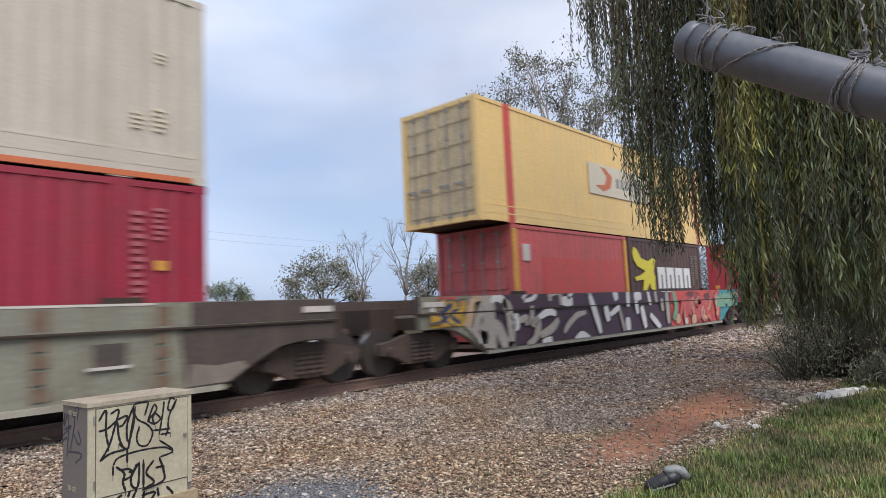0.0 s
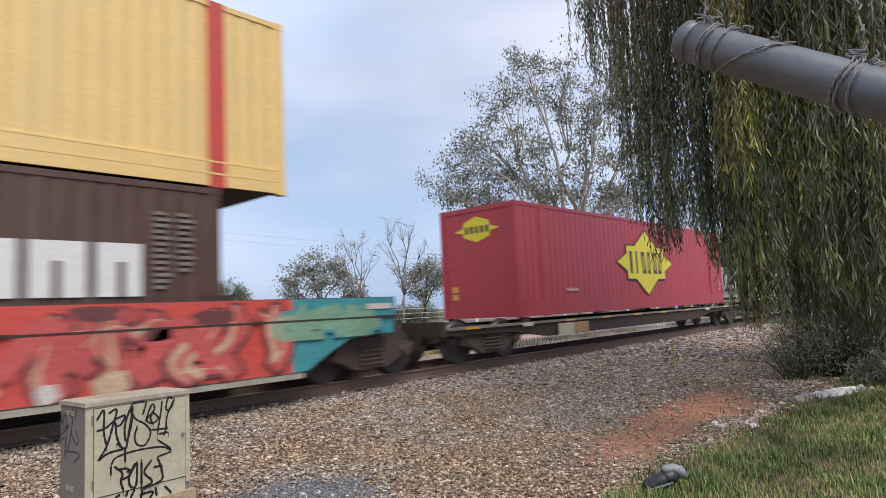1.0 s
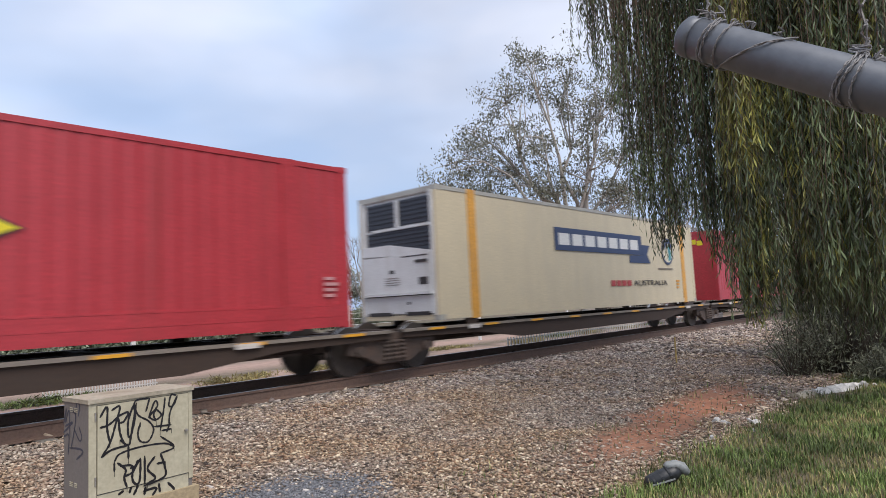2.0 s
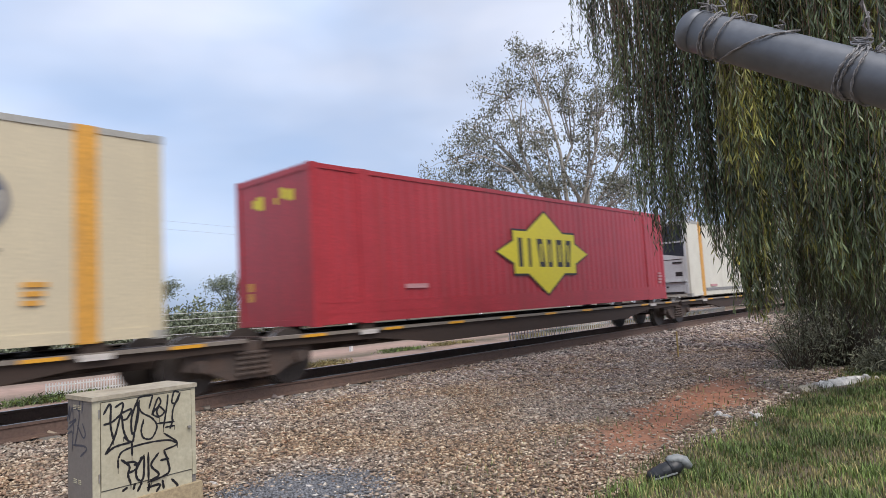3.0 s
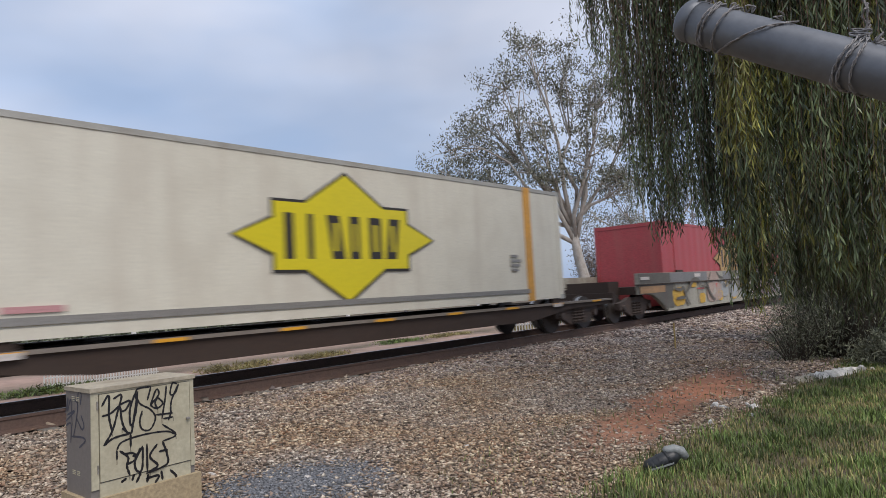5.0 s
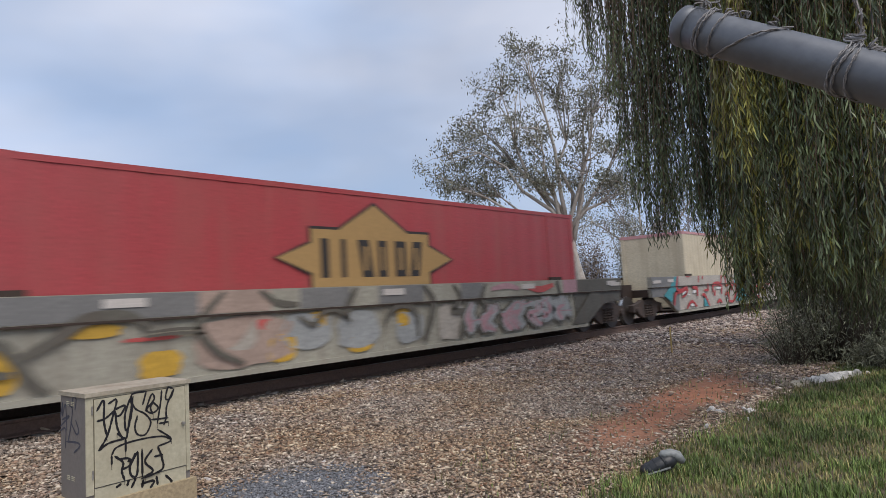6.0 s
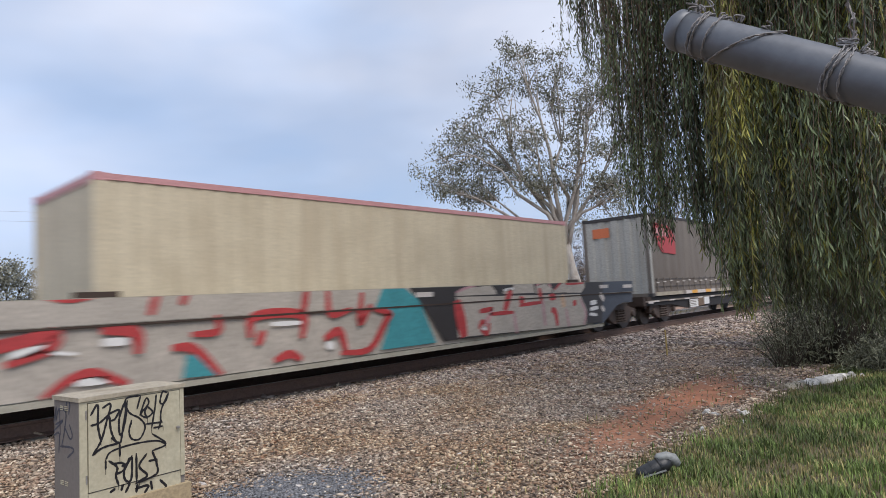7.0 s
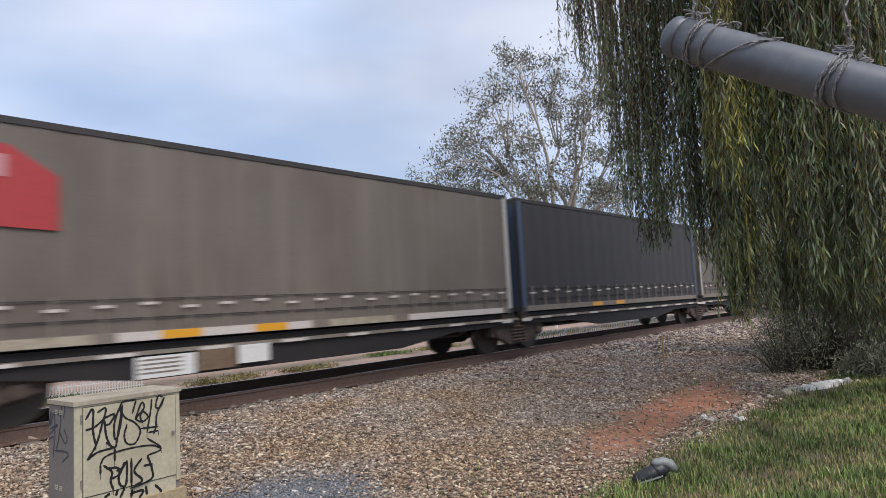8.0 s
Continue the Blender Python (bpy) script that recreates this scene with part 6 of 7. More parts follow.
    side /= np.linalg.norm(side, axis=1, keepdims=True) + 1e-9
    crown = new("crown", leaf_mesh("crown", pos, dirs * rng.uniform(0.08, 0.14, (n, 1)), side * rng.uniform(0.02, 0.035, (n, 1)), M["willow_leaf"]))
    crown.parent = t
    tagged(part("stem_work", stems, M["stick"], t, "thin hanging stems"), kind="stuff")
    for key, label in (("green", "olive-green hanging leaves"), ("yellow", "yellow-green hanging leaves")):
        c, a, w = (np.concatenate(v) for v in sets[key])
        o = new("hanging_leaves", leaf_mesh("hanging_leaves", c, a, w, M["willow_leaf" if key == "green" else "willow_yellow"]))
        o.parent = t
        tagged(o, label)


def bush(label, base, rx_, ry_, h, n, leaf, seed, leaf_len=0.06, leaf_wide=0.014, group="roadside bushes", stems=60):
    rng = np.random.default_rng(seed)
    t = thing("bush", label, "bush", group, base)
    bm = bmesh.new()
    tips = []
    for _ in range(stems):
        a, r = rng.uniform(0, 2 * math.pi), math.sqrt(rng.random())
        tip = np.array([rx_ * r * math.cos(a), ry_ * r * math.sin(a), h * (1 - 0.55 * r * r) * rng.uniform(0.5, 1.0)])
        st = bent(np.array([tip[0] * 0.25, tip[1] * 0.25, -0.05]), tip, rng, 0.1, 4)
        tube(bm, [tuple(p) for p in st], [0.02, 0.014, 0.01, 0.007, 0.003], 4)
        tips += [st[2], st[3], st[4], (st[3] + st[4]) / 2]
    tagged(part("twigwork", bm, M["bark_dark"], t), kind="stuff")
    tips = np.array(tips)
    c = tips[rng.integers(0, len(tips), n)] + rng.normal(0, 1, (n, 3)) * np.array([rx_, ry_, h * 0.8]) * 0.2
    c[:, 2] = np.abs(c[:, 2])
    d = rng.normal(0, 0.7, (n, 3)) + np.array([0, 0, 0.35])
    d /= np.linalg.norm(d, axis=1, keepdims=True)
    s = np.cross(d, rng.normal(0, 1, (n, 3)))
    s /= np.linalg.norm(s, axis=1, keepdims=True) + 1e-9
    k = rng.uniform(0.6, 1.3, (n, 1))
    o = new("foliage", leaf_mesh("foliage", c, d * leaf_len * 0.5 * k, s * leaf_wide * 0.5 * k, leaf))
    o.parent = t
    return t


def grass():
    rng = np.random.default_rng(3)
    for name, label, material, n, tall, seed in (("grass", "short green roadside grass", M["grass"], 215000, 0.058, 1), ("dry_grass", "dry straw-coloured grass blades", M["dry_grass"], 95000, 0.06, 2)):
        x = 3.6 + 14 * rng.random(n) ** 1.5
        y = -1.2 + 5.4 * rng.random(n)
        _, g, _ = soil_masks(x, y)
        tuft = np.sin(4.1 * x + 1.7 * y) * np.sin(3.3 * y - 2.2 * x) + 0.6 * np.sin(9 * x) * np.sin(8 * y + 2)
        ang = np.degrees(np.arctan2(x, y))
        want = g * (0.56 + 0.36 * tuft) + 0.006 * (y < 4.2)
        if name == "dry_grass":
            want = g * (0.42 - 0.42 * tuft) + 0.25 * np.exp(-((g - 0.5) / 0.3) ** 2)
        want = want * np.clip((x - 3.5 + 0.3 * np.sin(2.3 * y)) / 1.1, 0, 1) * np.clip((y + 1.2 + 0.35 * np.sin(1.9 * x)) / 1.4, 0, 1)
        want = want * (1 - 0.95 * np.exp(-(((x - 11.2) / 0.9) ** 2 + ((y - 2.25) / 0.45) ** 2)))       # flattened under the wrapper
        keep = (rng.random(n) < want) & (ang < 96) & (ang > 45)
        x, y, tuft = x[keep], y[keep], tuft[keep]
        n = len(x)
        z = ground_z(x, y)
        h = tall * rng.uniform(0.4, 1.5, n) * (1 + 0.35 * np.clip(tuft, -0.6, 1)) * (1 + 0.05 * np.clip(x - 8, 0, 8))
        a = rng.uniform(0, 2 * math.pi, n)
        lean = rng.uniform(0.1, 0.7, n) * h
        w = rng.uniform(0.0026, 0.0052, n) * (1 + 0.06 * np.clip(x - 6, 0, 10))
        ax, ay = np.cos(a), np.sin(a)
        ox, oy = -ay * w, ax * w
        m = 0.45
        v = np.stack([np.stack([x - ox, y - oy, z - 0.01], 1), np.stack([x + ox, y + oy, z - 0.01], 1),
                      np.stack([x + ox * 0.8 + ax * lean * m * 0.5, y + oy * 0.8 + ay * lean * m * 0.5, z + h * 0.6], 1),
                      np.stack([x - ox * 0.8 + ax * lean * m * 0.5, y - oy * 0.8 + ay * lean * m * 0.5, z + h * 0.6], 1),
                      np.stack([x + ax * lean, y + ay * lean, z + h], 1)], 1).reshape(-1, 3)
        k = 5 * np.arange(n)[:, None]
        f = np.concatenate([k + [0, 1, 2], k + [0, 2, 3], k + [3, 2, 4]], 1).reshape(-1, 3)
        tagged(new(name, raw_mesh(name, v, f, material)), label, "grass", kind="stuff")


RIGHT = (0.537, -0.843)


def build_plants():
    lobes = [(-1.4, 18.9, 0, 1.9), (1.0, 17.3, 1, 2.5), (-3.4, 15.6, -1, 2.5), (2.6, 14.2, 0, 2.9), (-6.2, 14.1, 1, 2.2), (-1.0, 12.8, -1, 2.6), (-7.4, 11.9, 0, 2.2),
             (-4.2, 11.2, 1, 2.6), (2.2, 10.2, -1, 2.6), (-8.3, 9.7, 0, 1.9), (-5.1, 8.9, 1, 2.0), (-1.0, 9.0, -1, 2.2), (4.0, 16.6, 0, 2.3), (5.2, 12.0, 1, 2.6), (4.6, 8.6, 0, 2.2)]
    tree("gum_tree", "tall open-crowned gum tree with pale bark", (40.04, 22.54, GROUND), [(x - 1.6, z + 0.45, dep, r) for x, z, dep, r in lobes], 0.36, 50, M["bark"], M["gum_leaf"], 0.27, 0.085, 5, RIGHT, fork=0.3, twigs=10, cluster=0.38)
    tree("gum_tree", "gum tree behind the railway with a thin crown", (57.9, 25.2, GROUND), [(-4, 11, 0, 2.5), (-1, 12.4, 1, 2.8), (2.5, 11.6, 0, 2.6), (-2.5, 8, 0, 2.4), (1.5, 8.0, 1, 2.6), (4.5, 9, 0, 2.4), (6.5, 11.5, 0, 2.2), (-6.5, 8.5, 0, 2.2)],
         0.3, 44, M["bark"], M["gum_leaf_hazy"], 0.3, 0.1, 6, RIGHT, fork=0.3, twigs=7, cluster=0.6)
    far = (("round-crowned tree beyond the railway", (48.3, 65.4), [(-3.4, 5.6, 0, 1.8), (-1.2, 7.9, 0, 2.0), (1.4, 8.2, 1, 1.9), (3.4, 6.4, 0, 1.7), (0.2, 5.8, 0, 2.0), (-3.2, 3.6, 0, 1.5), (4.6, 4.0, 0, 1.4)], "gum_leaf_hazy", (0.8, -0.6), 26),
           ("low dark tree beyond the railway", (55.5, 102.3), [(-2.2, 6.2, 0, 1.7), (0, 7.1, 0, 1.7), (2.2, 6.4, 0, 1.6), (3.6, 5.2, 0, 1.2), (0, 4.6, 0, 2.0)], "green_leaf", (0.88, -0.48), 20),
           ("brownish tree beyond the railway", (57.3, 55.5), [(-1.5, 5.8, 0, 1.6), (0.4, 7.2, 0, 1.7), (1.8, 5.6, 0, 1.5), (-0.5, 4.0, 0, 1.6), (3.4, 6.5, 0, 1.6)], "gum_leaf_hazy", (0.7, -0.72), 22),
           ("grey-green tree beyond the railway", (19.6, 81.0), [(-3.6, 6.2, 0, 2.0), (-1.0, 7.2, 0, 2.0), (1.5, 6.8, 0, 1.9), (3.6, 4.2, 0, 1.4), (-2.0, 3.6, 0, 2.2), (1.0, 3.4, 0, 2.2)], "gum_leaf_hazy", (0.97, -0.23), 30),
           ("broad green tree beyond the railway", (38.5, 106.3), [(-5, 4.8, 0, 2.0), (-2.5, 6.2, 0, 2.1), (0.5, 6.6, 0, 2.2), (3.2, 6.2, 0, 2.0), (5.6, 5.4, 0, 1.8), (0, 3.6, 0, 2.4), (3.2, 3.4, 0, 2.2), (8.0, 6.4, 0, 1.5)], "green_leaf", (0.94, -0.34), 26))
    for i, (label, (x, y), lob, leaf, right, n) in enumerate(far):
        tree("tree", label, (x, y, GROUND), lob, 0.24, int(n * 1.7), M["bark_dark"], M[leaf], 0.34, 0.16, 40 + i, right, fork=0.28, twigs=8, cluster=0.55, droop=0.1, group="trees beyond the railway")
    for i, (x, y, lob) in enumerate(((38.9, 45.7, [(-1.6, 9.0, 0, 1.0), (-0.6, 8.0, 0, 1.2), (0.4, 9.0, 0, 1.0), (1.2, 7.0, 0, 1.0), (-2.2, 7.2, 0, 0.9), (0.2, 6, 0, 1.2)]),
                                     (53.5, 26.0, [(-1.5, 7.5, 0, 1.2), (0.3, 8.4, 0, 1.4), (1.6, 7.2, 0, 1.2), (-0.6, 5.5, 0, 1.3), (2.4, 5.6, 0, 1.2)]), (57.5, 22.5, [(-1.6, 8.0, 0, 1.4), (0.2, 9.2, 0, 1.4), (1.8, 8.2, 0, 1.3), (0.4, 6.2, 0, 1.4), (3.0, 6.6, 0, 1.3)]),
                                     (41.6, 43.0, [(-1.2, 10.4, 0, 1.2), (0.2, 10.0, 0, 1.2), (1.3, 9.6, 0, 1.1), (-2.0, 8.0, 0, 1.0), (2.4, 8.0, 0, 1.2), (0.4, 7.4, 0, 1.3), (3.4, 6.4, 0, 1.1), (-0.8, 6.0, 0, 1.0)]))):
        tree("bare_tree", "bare grey tree with upright thin branches", (x, y, GROUND), lob, 0.15, 0, M["bark_bare"], M["gum_leaf"], 0.1, 0.05, 60 + i, (0.72, -0.69), fork=0.3, twigs=9, group="bare trees")
    weeping_tree()
    for i, (x, y, r, h) in enumerate(((48.3, 26.6, 1.9, 4.6), (49.6, 23.4, 2.0, 5.4), (50.8, 20.6, 2.3, 4.6), (52.2, 17.6, 2.2, 5.0), (53.4, 14.9, 2.2, 4.4))):
        bush("brownish leggy thicket bush beyond the railway", (x, y, GROUND), r, 1.6, h * 1.45, 5200, M["brown_leaf" if i % 2 == 0 else "gum_leaf_hazy"], 170 + i, 0.24, 0.07, "thicket beyond the railway", stems=70)
    bush("dark grey-green twiggy bush under the weeping tree", (13.9, 2.75, GROUND), 1.05, 0.9, 2.0, 5200, M["bush_leaf"], 71, 0.09, 0.017, stems=60)
    bush("dark grey-green twiggy bush under the weeping tree", (13.9, 1.1, GROUND), 1.6, 1.0, 2.1, 7000, M["bush_leaf"], 72, 0.09, 0.017, stems=60)
    bush("tall dark bush behind the weeping tree", (17.5, 2.9, GROUND), 2.0, 1.5, 4.4, 36000, M["bush_leaf"], 73, 0.09, 0.025, stems=80)
    bush("dark bush behind the weeping tree", (15.5, 0.2, GROUND), 2.6, 2.2, 4.2, 26000, M["bush_leaf"], 74, 0.09, 0.025, stems=80)
    bush("sprawling grey-green shrub at the edge of the grass", (13.1, 3.15, GROUND), 0.65, 0.6, 1.2, 2600, M["bush_leaf"], 75, 0.08, 0.014, stems=36)
    bush("sprawling grey-green shrub at the edge of the grass", (12.9, 1.75, GROUND), 0.9, 0.5, 0.6, 4500, M["bush_leaf"], 76, 0.09, 0.013, stems=40)
    rng = random.Random(9)
    for i in range(15):
        x = -4 + i * 5.6 + rng.uniform(-1, 1)
        y = 30 + rng.uniform(-2, 3) + 0.55 * max(0, x)
        bush("rounded green bush along the far fence", (x, y, GROUND), rng.uniform(2.4, 3.4), 2.0, rng.uniform(1.5, 2.6), 3800, M["green_leaf"], 100 + i, 0.26, 0.12, "bushes along the far fence", stems=26)
    for i in range(12):
        x = 4 + i * 3.3 + rng.uniform(-1, 1)
        bush("low tuft of weeds beside the far dirt track", (x, 15.2 + rng.uniform(-0.6, 0.8), GROUND), 1.1, 0.5, rng.uniform(0.08, 0.2), 900, M["grass" if i % 3 == 0 else "dry_grass"], 130 + i, 0.16, 0.02, "weeds beside the track", stems=12)
    grass()


# ---- cabinet and its tags ----
BIG_TAG = [
    [(0.07, 0.56), (0.12, 0.63), (0.12, 0.48), (0.14, 0.37)], [(0.15, 0.6), (0.21, 0.62), (0.18, 0.5), (0.14, 0.37), (0.08, 0.28)], [(0.07, 0.49), (0.13, 0.5), (0.2, 0.55)], [(0.19, 0.55), (0.27, 0.57), (0.24, 0.51), (0.21, 0.5)], [(0.2, 0.54), (0.21, 0.43), (0.24, 0.35), (0.27, 0.33)], [(0.31, 0.62), (0.27, 0.51), (0.27, 0.4), (0.29, 0.4), (0.32, 0.53), (0.31, 0.62)], [(0.33, 0.63), (0.29, 0.4), (0.27, 0.33), (0.21, 0.38)], [(0.08, 0.28), (0.15, 0.32), (0.27, 0.33)], [(0.27, 0.33), (0.27, 0.23)]]
CURL_TAG = [
    [(0.43, 0.65), (0.32, 0.64), (0.34, 0.54), (0.42, 0.48), (0.46, 0.41), (0.42, 0.33), (0.36, 0.34), (0.34, 0.4), (0.36, 0.48)], [(0.43, 0.65), (0.4, 0.55)], [(0.17, 0.23), (0.21, 0.28), (0.36, 0.3), (0.54, 0.29), (0.62, 0.25)], [(0.51, 0.35), (0.62, 0.25), (0.51, 0.22)], [(0.17, 0.23), (0.17, 0.16)]]
YEAR_TAG = [
    [(0.42, 0.5), (0.47, 0.62), (0.49, 0.58), (0.43, 0.51), (0.48, 0.47)], [(0.48, 0.56), (0.52, 0.51), (0.48, 0.48), (0.46, 0.52), (0.48, 0.56)], [(0.55, 0.64), (0.54, 0.55), (0.51, 0.39)], [(0.65, 0.64), (0.62, 0.57), (0.58, 0.57), (0.6, 0.65), (0.64, 0.64)], [(0.65, 0.64), (0.59, 0.52), (0.58, 0.42)], [(0.46, 0.43), (0.6, 0.42)], [(0.52, 0.39), (0.6, 0.39)], [(0.59, 0.44), (0.56, 0.37)]]
LOW_TAG = [
    [(0.19, 0.22), (0.25, 0.16), (0.24, 0.1), (0.26, 0.03)], [(0.21, 0.19), (0.29, 0.18), (0.3, 0.13), (0.24, 0.11)], [(0.36, 0.22), (0.3, 0.12), (0.31, 0.05), (0.35, 0.05), (0.36, 0.21)], [(0.39, 0.23), (0.39, 0.02)], [(0.47, 0.21), (0.41, 0.13), (0.47, 0.05), (0.41, 0.02)], [(0.51, 0.22), (0.54, 0.13), (0.54, 0.04), (0.38, 0.01)], [(0.48, 0.15), (0.55, 0.15)], [(0.28, 0.16), (0.32, 0.17), (0.34, 0.21)]]
FOOT_TAG = [
    [(0.2, -0.01), (0.24, 0.01)], [(0.28, -0.02), (0.3, 0.03), (0.34, 0.02), (0.31, -0.04)], [(0.38, -0.03), (0.48, -0.03), (0.45, -0.08)], [(0.4, 0.0), (0.39, -0.06)], [(0.5, -0.0), (0.51, -0.07)], [(0.57, -0.01), (0.62, -0.08), (0.54, -0.1)]]
SIDE_TAG = [
    [(0.45, 0.49), (0.4, 0.61), (0.41, 0.51), (0.35, 0.6), (0.33, 0.41)], [(0.35, 0.6), (0.23, 0.58), (0.26, 0.44), (0.31, 0.33)], [(0.23, 0.57), (0.21, 0.66), (0.16, 0.65), (0.18, 0.57)], [(0.26, 0.48), (0.16, 0.4), (0.12, 0.43), (0.17, 0.5)], [(0.45, 0.4), (0.35, 0.42), (0.36, 0.28)], [(0.42, 0.48), (0.28, 0.52), (0.45, 0.43)], [(0.34, 0.33), (0.15, 0.34), (0.1, 0.32), (0.21, 0.26)]]


def smooth_line(pts, n=5):
    """Catmull-Rom through the points."""
    p = [Vector(q) for q in pts]
    p = [2 * p[0] - p[1]] + p + [2 * p[-1] - p[-2]]
    res = []
    for i in range(1, len(p) - 2):
        for k in range(n):
            t = k / n
            res.append(0.5 * (2 * p[i] + (p[i + 1] - p[i - 1]) * t + (2 * p[i - 1] - 5 * p[i] + 4 * p[i + 1] - p[i + 2]) * t * t + (3 * p[i] - p[i - 1] - 3 * p[i + 1] + p[i + 2]) * t ** 3))
    return res + [p[-2]]


def pen(bm, lines, width, plane, depth):
    """Flat marker strokes; plane turns (u, v) into a place."""
    for li, line in enumerate(lines):
        q = smooth_line(line)
        left, right = [], []
        for i, a in enumerate(q):
            d = (q[min(i + 1, len(q) - 1)] - q[max(i - 1, 0)])
            d = d.normalized() if d.length > 1e-6 else Vector((1, 0))
            w = width * (0.75 + 0.5 * abs(math.sin(1.3 * i + li))) * (0.6 if i in (0, len(q) - 1) else 1)
            off = Vector((-d.y, d.x)) * w
            left.append(bm.verts.new(plane(a.x + off.x, a.y + off.y, depth + 0.0002 * li)))
            right.append(bm.verts.new(plane(a.x - off.x, a.y - off.y, depth + 0.0002 * li)))
        for i in range(len(q) - 1):
            bm.faces.new((left[i], left[i + 1], right[i + 1], right[i]))


def cabinet():
    c = thing("signal_cabinet", "cream-grey metal trackside cabinet scrawled with black tags", "cabinet", at=(1.616, 4.936, GROUND))
    c.rotation_euler = (0, 0, radians(3.4))
    g = -GROUND
    boxes("body", M["cabinet_side_shaded"], c, [(0.0, 0.778, 0.012, 0.44, 0.3, g + 0.665)], 0.006, "cabinet sides with shade put into their brownish-grey")
    boxes("front_frame", M["cabinet"], c, [(0.0, 0.05, 0.0, 0.012, 0.36, g + 0.665), (0.745, 0.778, 0.0, 0.012, 0.36, g + 0.665), (0.05, 0.745, 0.0, 0.012, g + 0.65, g + 0.665)], 0.002)
    bm = bmesh.new()
    box(bm, -0.01, 0.788, -0.014, 0.455, g + 0.665, g + 0.695)
    soften(bm, 0.006)
    part("lid", bm, M["cabinet_lid"], c, "overhanging lid with a worn edge")
    bm = bmesh.new()
    box(bm, 0.056, 0.739, -0.006, 0.012, g + 0.028, g + 0.645)
    soften(bm, 0.004)
    door = part("door", bm, M["cabinet"], c, "cream door covered in black marker tags")
    boxes("lower_panel", M["cabinet"], c, [(0.056, 0.739, 0.002, 0.012, 0.16, g + 0.018)], 0.003)
    bm = bmesh.new()
    rod(bm, (0.715, -0.006, g + 0.36), (0.715, -0.022, g + 0.36), 0.011, sides=12)
    box(bm, 0.7, 0.728, -0.028, -0.018, g + 0.352, g + 0.366)
    part("door_latch", bm, M["rod"], door)
    for z in (0.57, 0.12):
        bm = bmesh.new()
        rod(bm, (0.042, -0.004, g + z - 0.03), (0.042, -0.004, g + z + 0.03), 0.006, sides=8)
        part("hinge", bm, M["rod"], door)
    for z in (0.595, 0.06):
        for i in range(2):
            for k in range(3):
                boxes("vent_slot", M["cabinet"], c, [(-0.003, 0.001, 0.2 + 0.08 * i, 0.25 + 0.08 * i, g + z + 0.012 * k, g + z + 0.006 + 0.012 * k)])
    bm = bmesh.new()
    box(bm, -0.03, 0.81, -0.03, 0.47, -0.1, 0.3)
    soften(bm, 0.015)
    part("plinth", bm, M["concrete"], c, "yellowish stained concrete plinth")
    for name, lines, w in (("tag_strokes", BIG_TAG, 0.0072), ("tag_strokes", CURL_TAG, 0.0064), ("year_strokes", YEAR_TAG, 0.0065), ("tag_strokes", LOW_TAG, 0.0078)):
        for i, line in enumerate(lines):
            bm = bmesh.new()
            pen(bm, [line], w, lambda u, v, d: (u, -0.0065 - d - 0.0002 * i, v + g), 0.001)
            part("tag_stroke", bm, M["ink"], door, "black marker stroke")
            if i % 2 == 0:
                u, v = line[-1]
                boxes("ink_run", M["ink"], door, [(u - 0.0015, u + 0.0015, -0.0085, -0.0065, v + g - 0.035, v + g)])
    for line in FOOT_TAG:
        bm = bmesh.new()
        pen(bm, [line], 0.0085, lambda u, v, d: (u, 0.0015 - d, v + g), 0.001)
        part("tag_stroke", bm, M["ink"], c)
    for line in SIDE_TAG:
        bm = bmesh.new()
        pen(bm, [line], 0.007, lambda u, v, d: (-0.0005 - d, u, v + g), 0.001)
        part("side_tag_stroke", bm, M["ink_grey"], c, "faded grey-blue stroke on the side")


# ---- pipe with wire ----
def pipe():
    a, b = Vector((0.8223, 0.2895, 1.583)), Vector((0.784, 0.0714, 1.4375))
    d = (b - a).normalized()
    far = b + d * 0.5
    t = thing("fence_rail", "galvanised steel pipe rail wrapped in rusty wire", "fence rail", at=tuple(far))
    o = far

    def loc(p):
        return tuple(Vector(p) - o)
    bm = bmesh.new()
    tube(bm, [loc(a + d * 0.012), loc(a + d * 0.05), loc(b), loc(far)], [0.0258] * 4, 32)
    part("pipe", bm, M["galv"], t, smooth=True)
    bm = bmesh.new()
    tube(bm, [loc(a - d * 0.006), loc(a - d * 0.004), loc(a + d * 0.0), loc(a + d * 0.016), loc(a + d * 0.017)], [0.017, 0.0225, 0.0262, 0.0272, 0.0258], 32)
    part("end_cap", bm, M["galv"], t, "rounded pipe end cap", smooth=True)
    bm = bmesh.new()
    rod(bm, loc(far + Vector((0, 0, 0.02))), loc((far.x, far.y, GROUND - 0.2)), 0.03, sides=20)
    part("post", bm, M["galv"], t)
    q = d.to_track_quat("Z", "Y")
    rng = random.Random(5)

    def coil(start, end, turns, phase, r=0.0275, thick=0.0013):
        n = int(abs(turns) * 40) + 4
        wobble = [rng.random() for _ in range(n)]
        for strand in (0, math.pi):
            pts = []
            for i in range(n):
                s = i / (n - 1)
                ang = phase + turns * 2 * math.pi * s
                tw = 1.1 * i + strand
                rr = r + 0.0012 * math.sin(5 * ang) + 0.0012 * wobble[i] + thick * 0.8 * math.cos(tw)
                along = start + (end - start) * s + thick * 0.8 * math.sin(tw) + 0.0015 * math.sin(3 * ang)
                pts.append(loc(a + d * along + q @ Vector((rr * math.cos(ang), rr * math.sin(ang), 0))))
            bm = bmesh.new()
            tube(bm, pts, [thick * 0.62] * n, 6)
            part("wire", bm, M["wire"], t, "dull tie wire wound round the pipe")
    coil(0.036, 0.044, 1.6, 0.4, thick=0.0014)
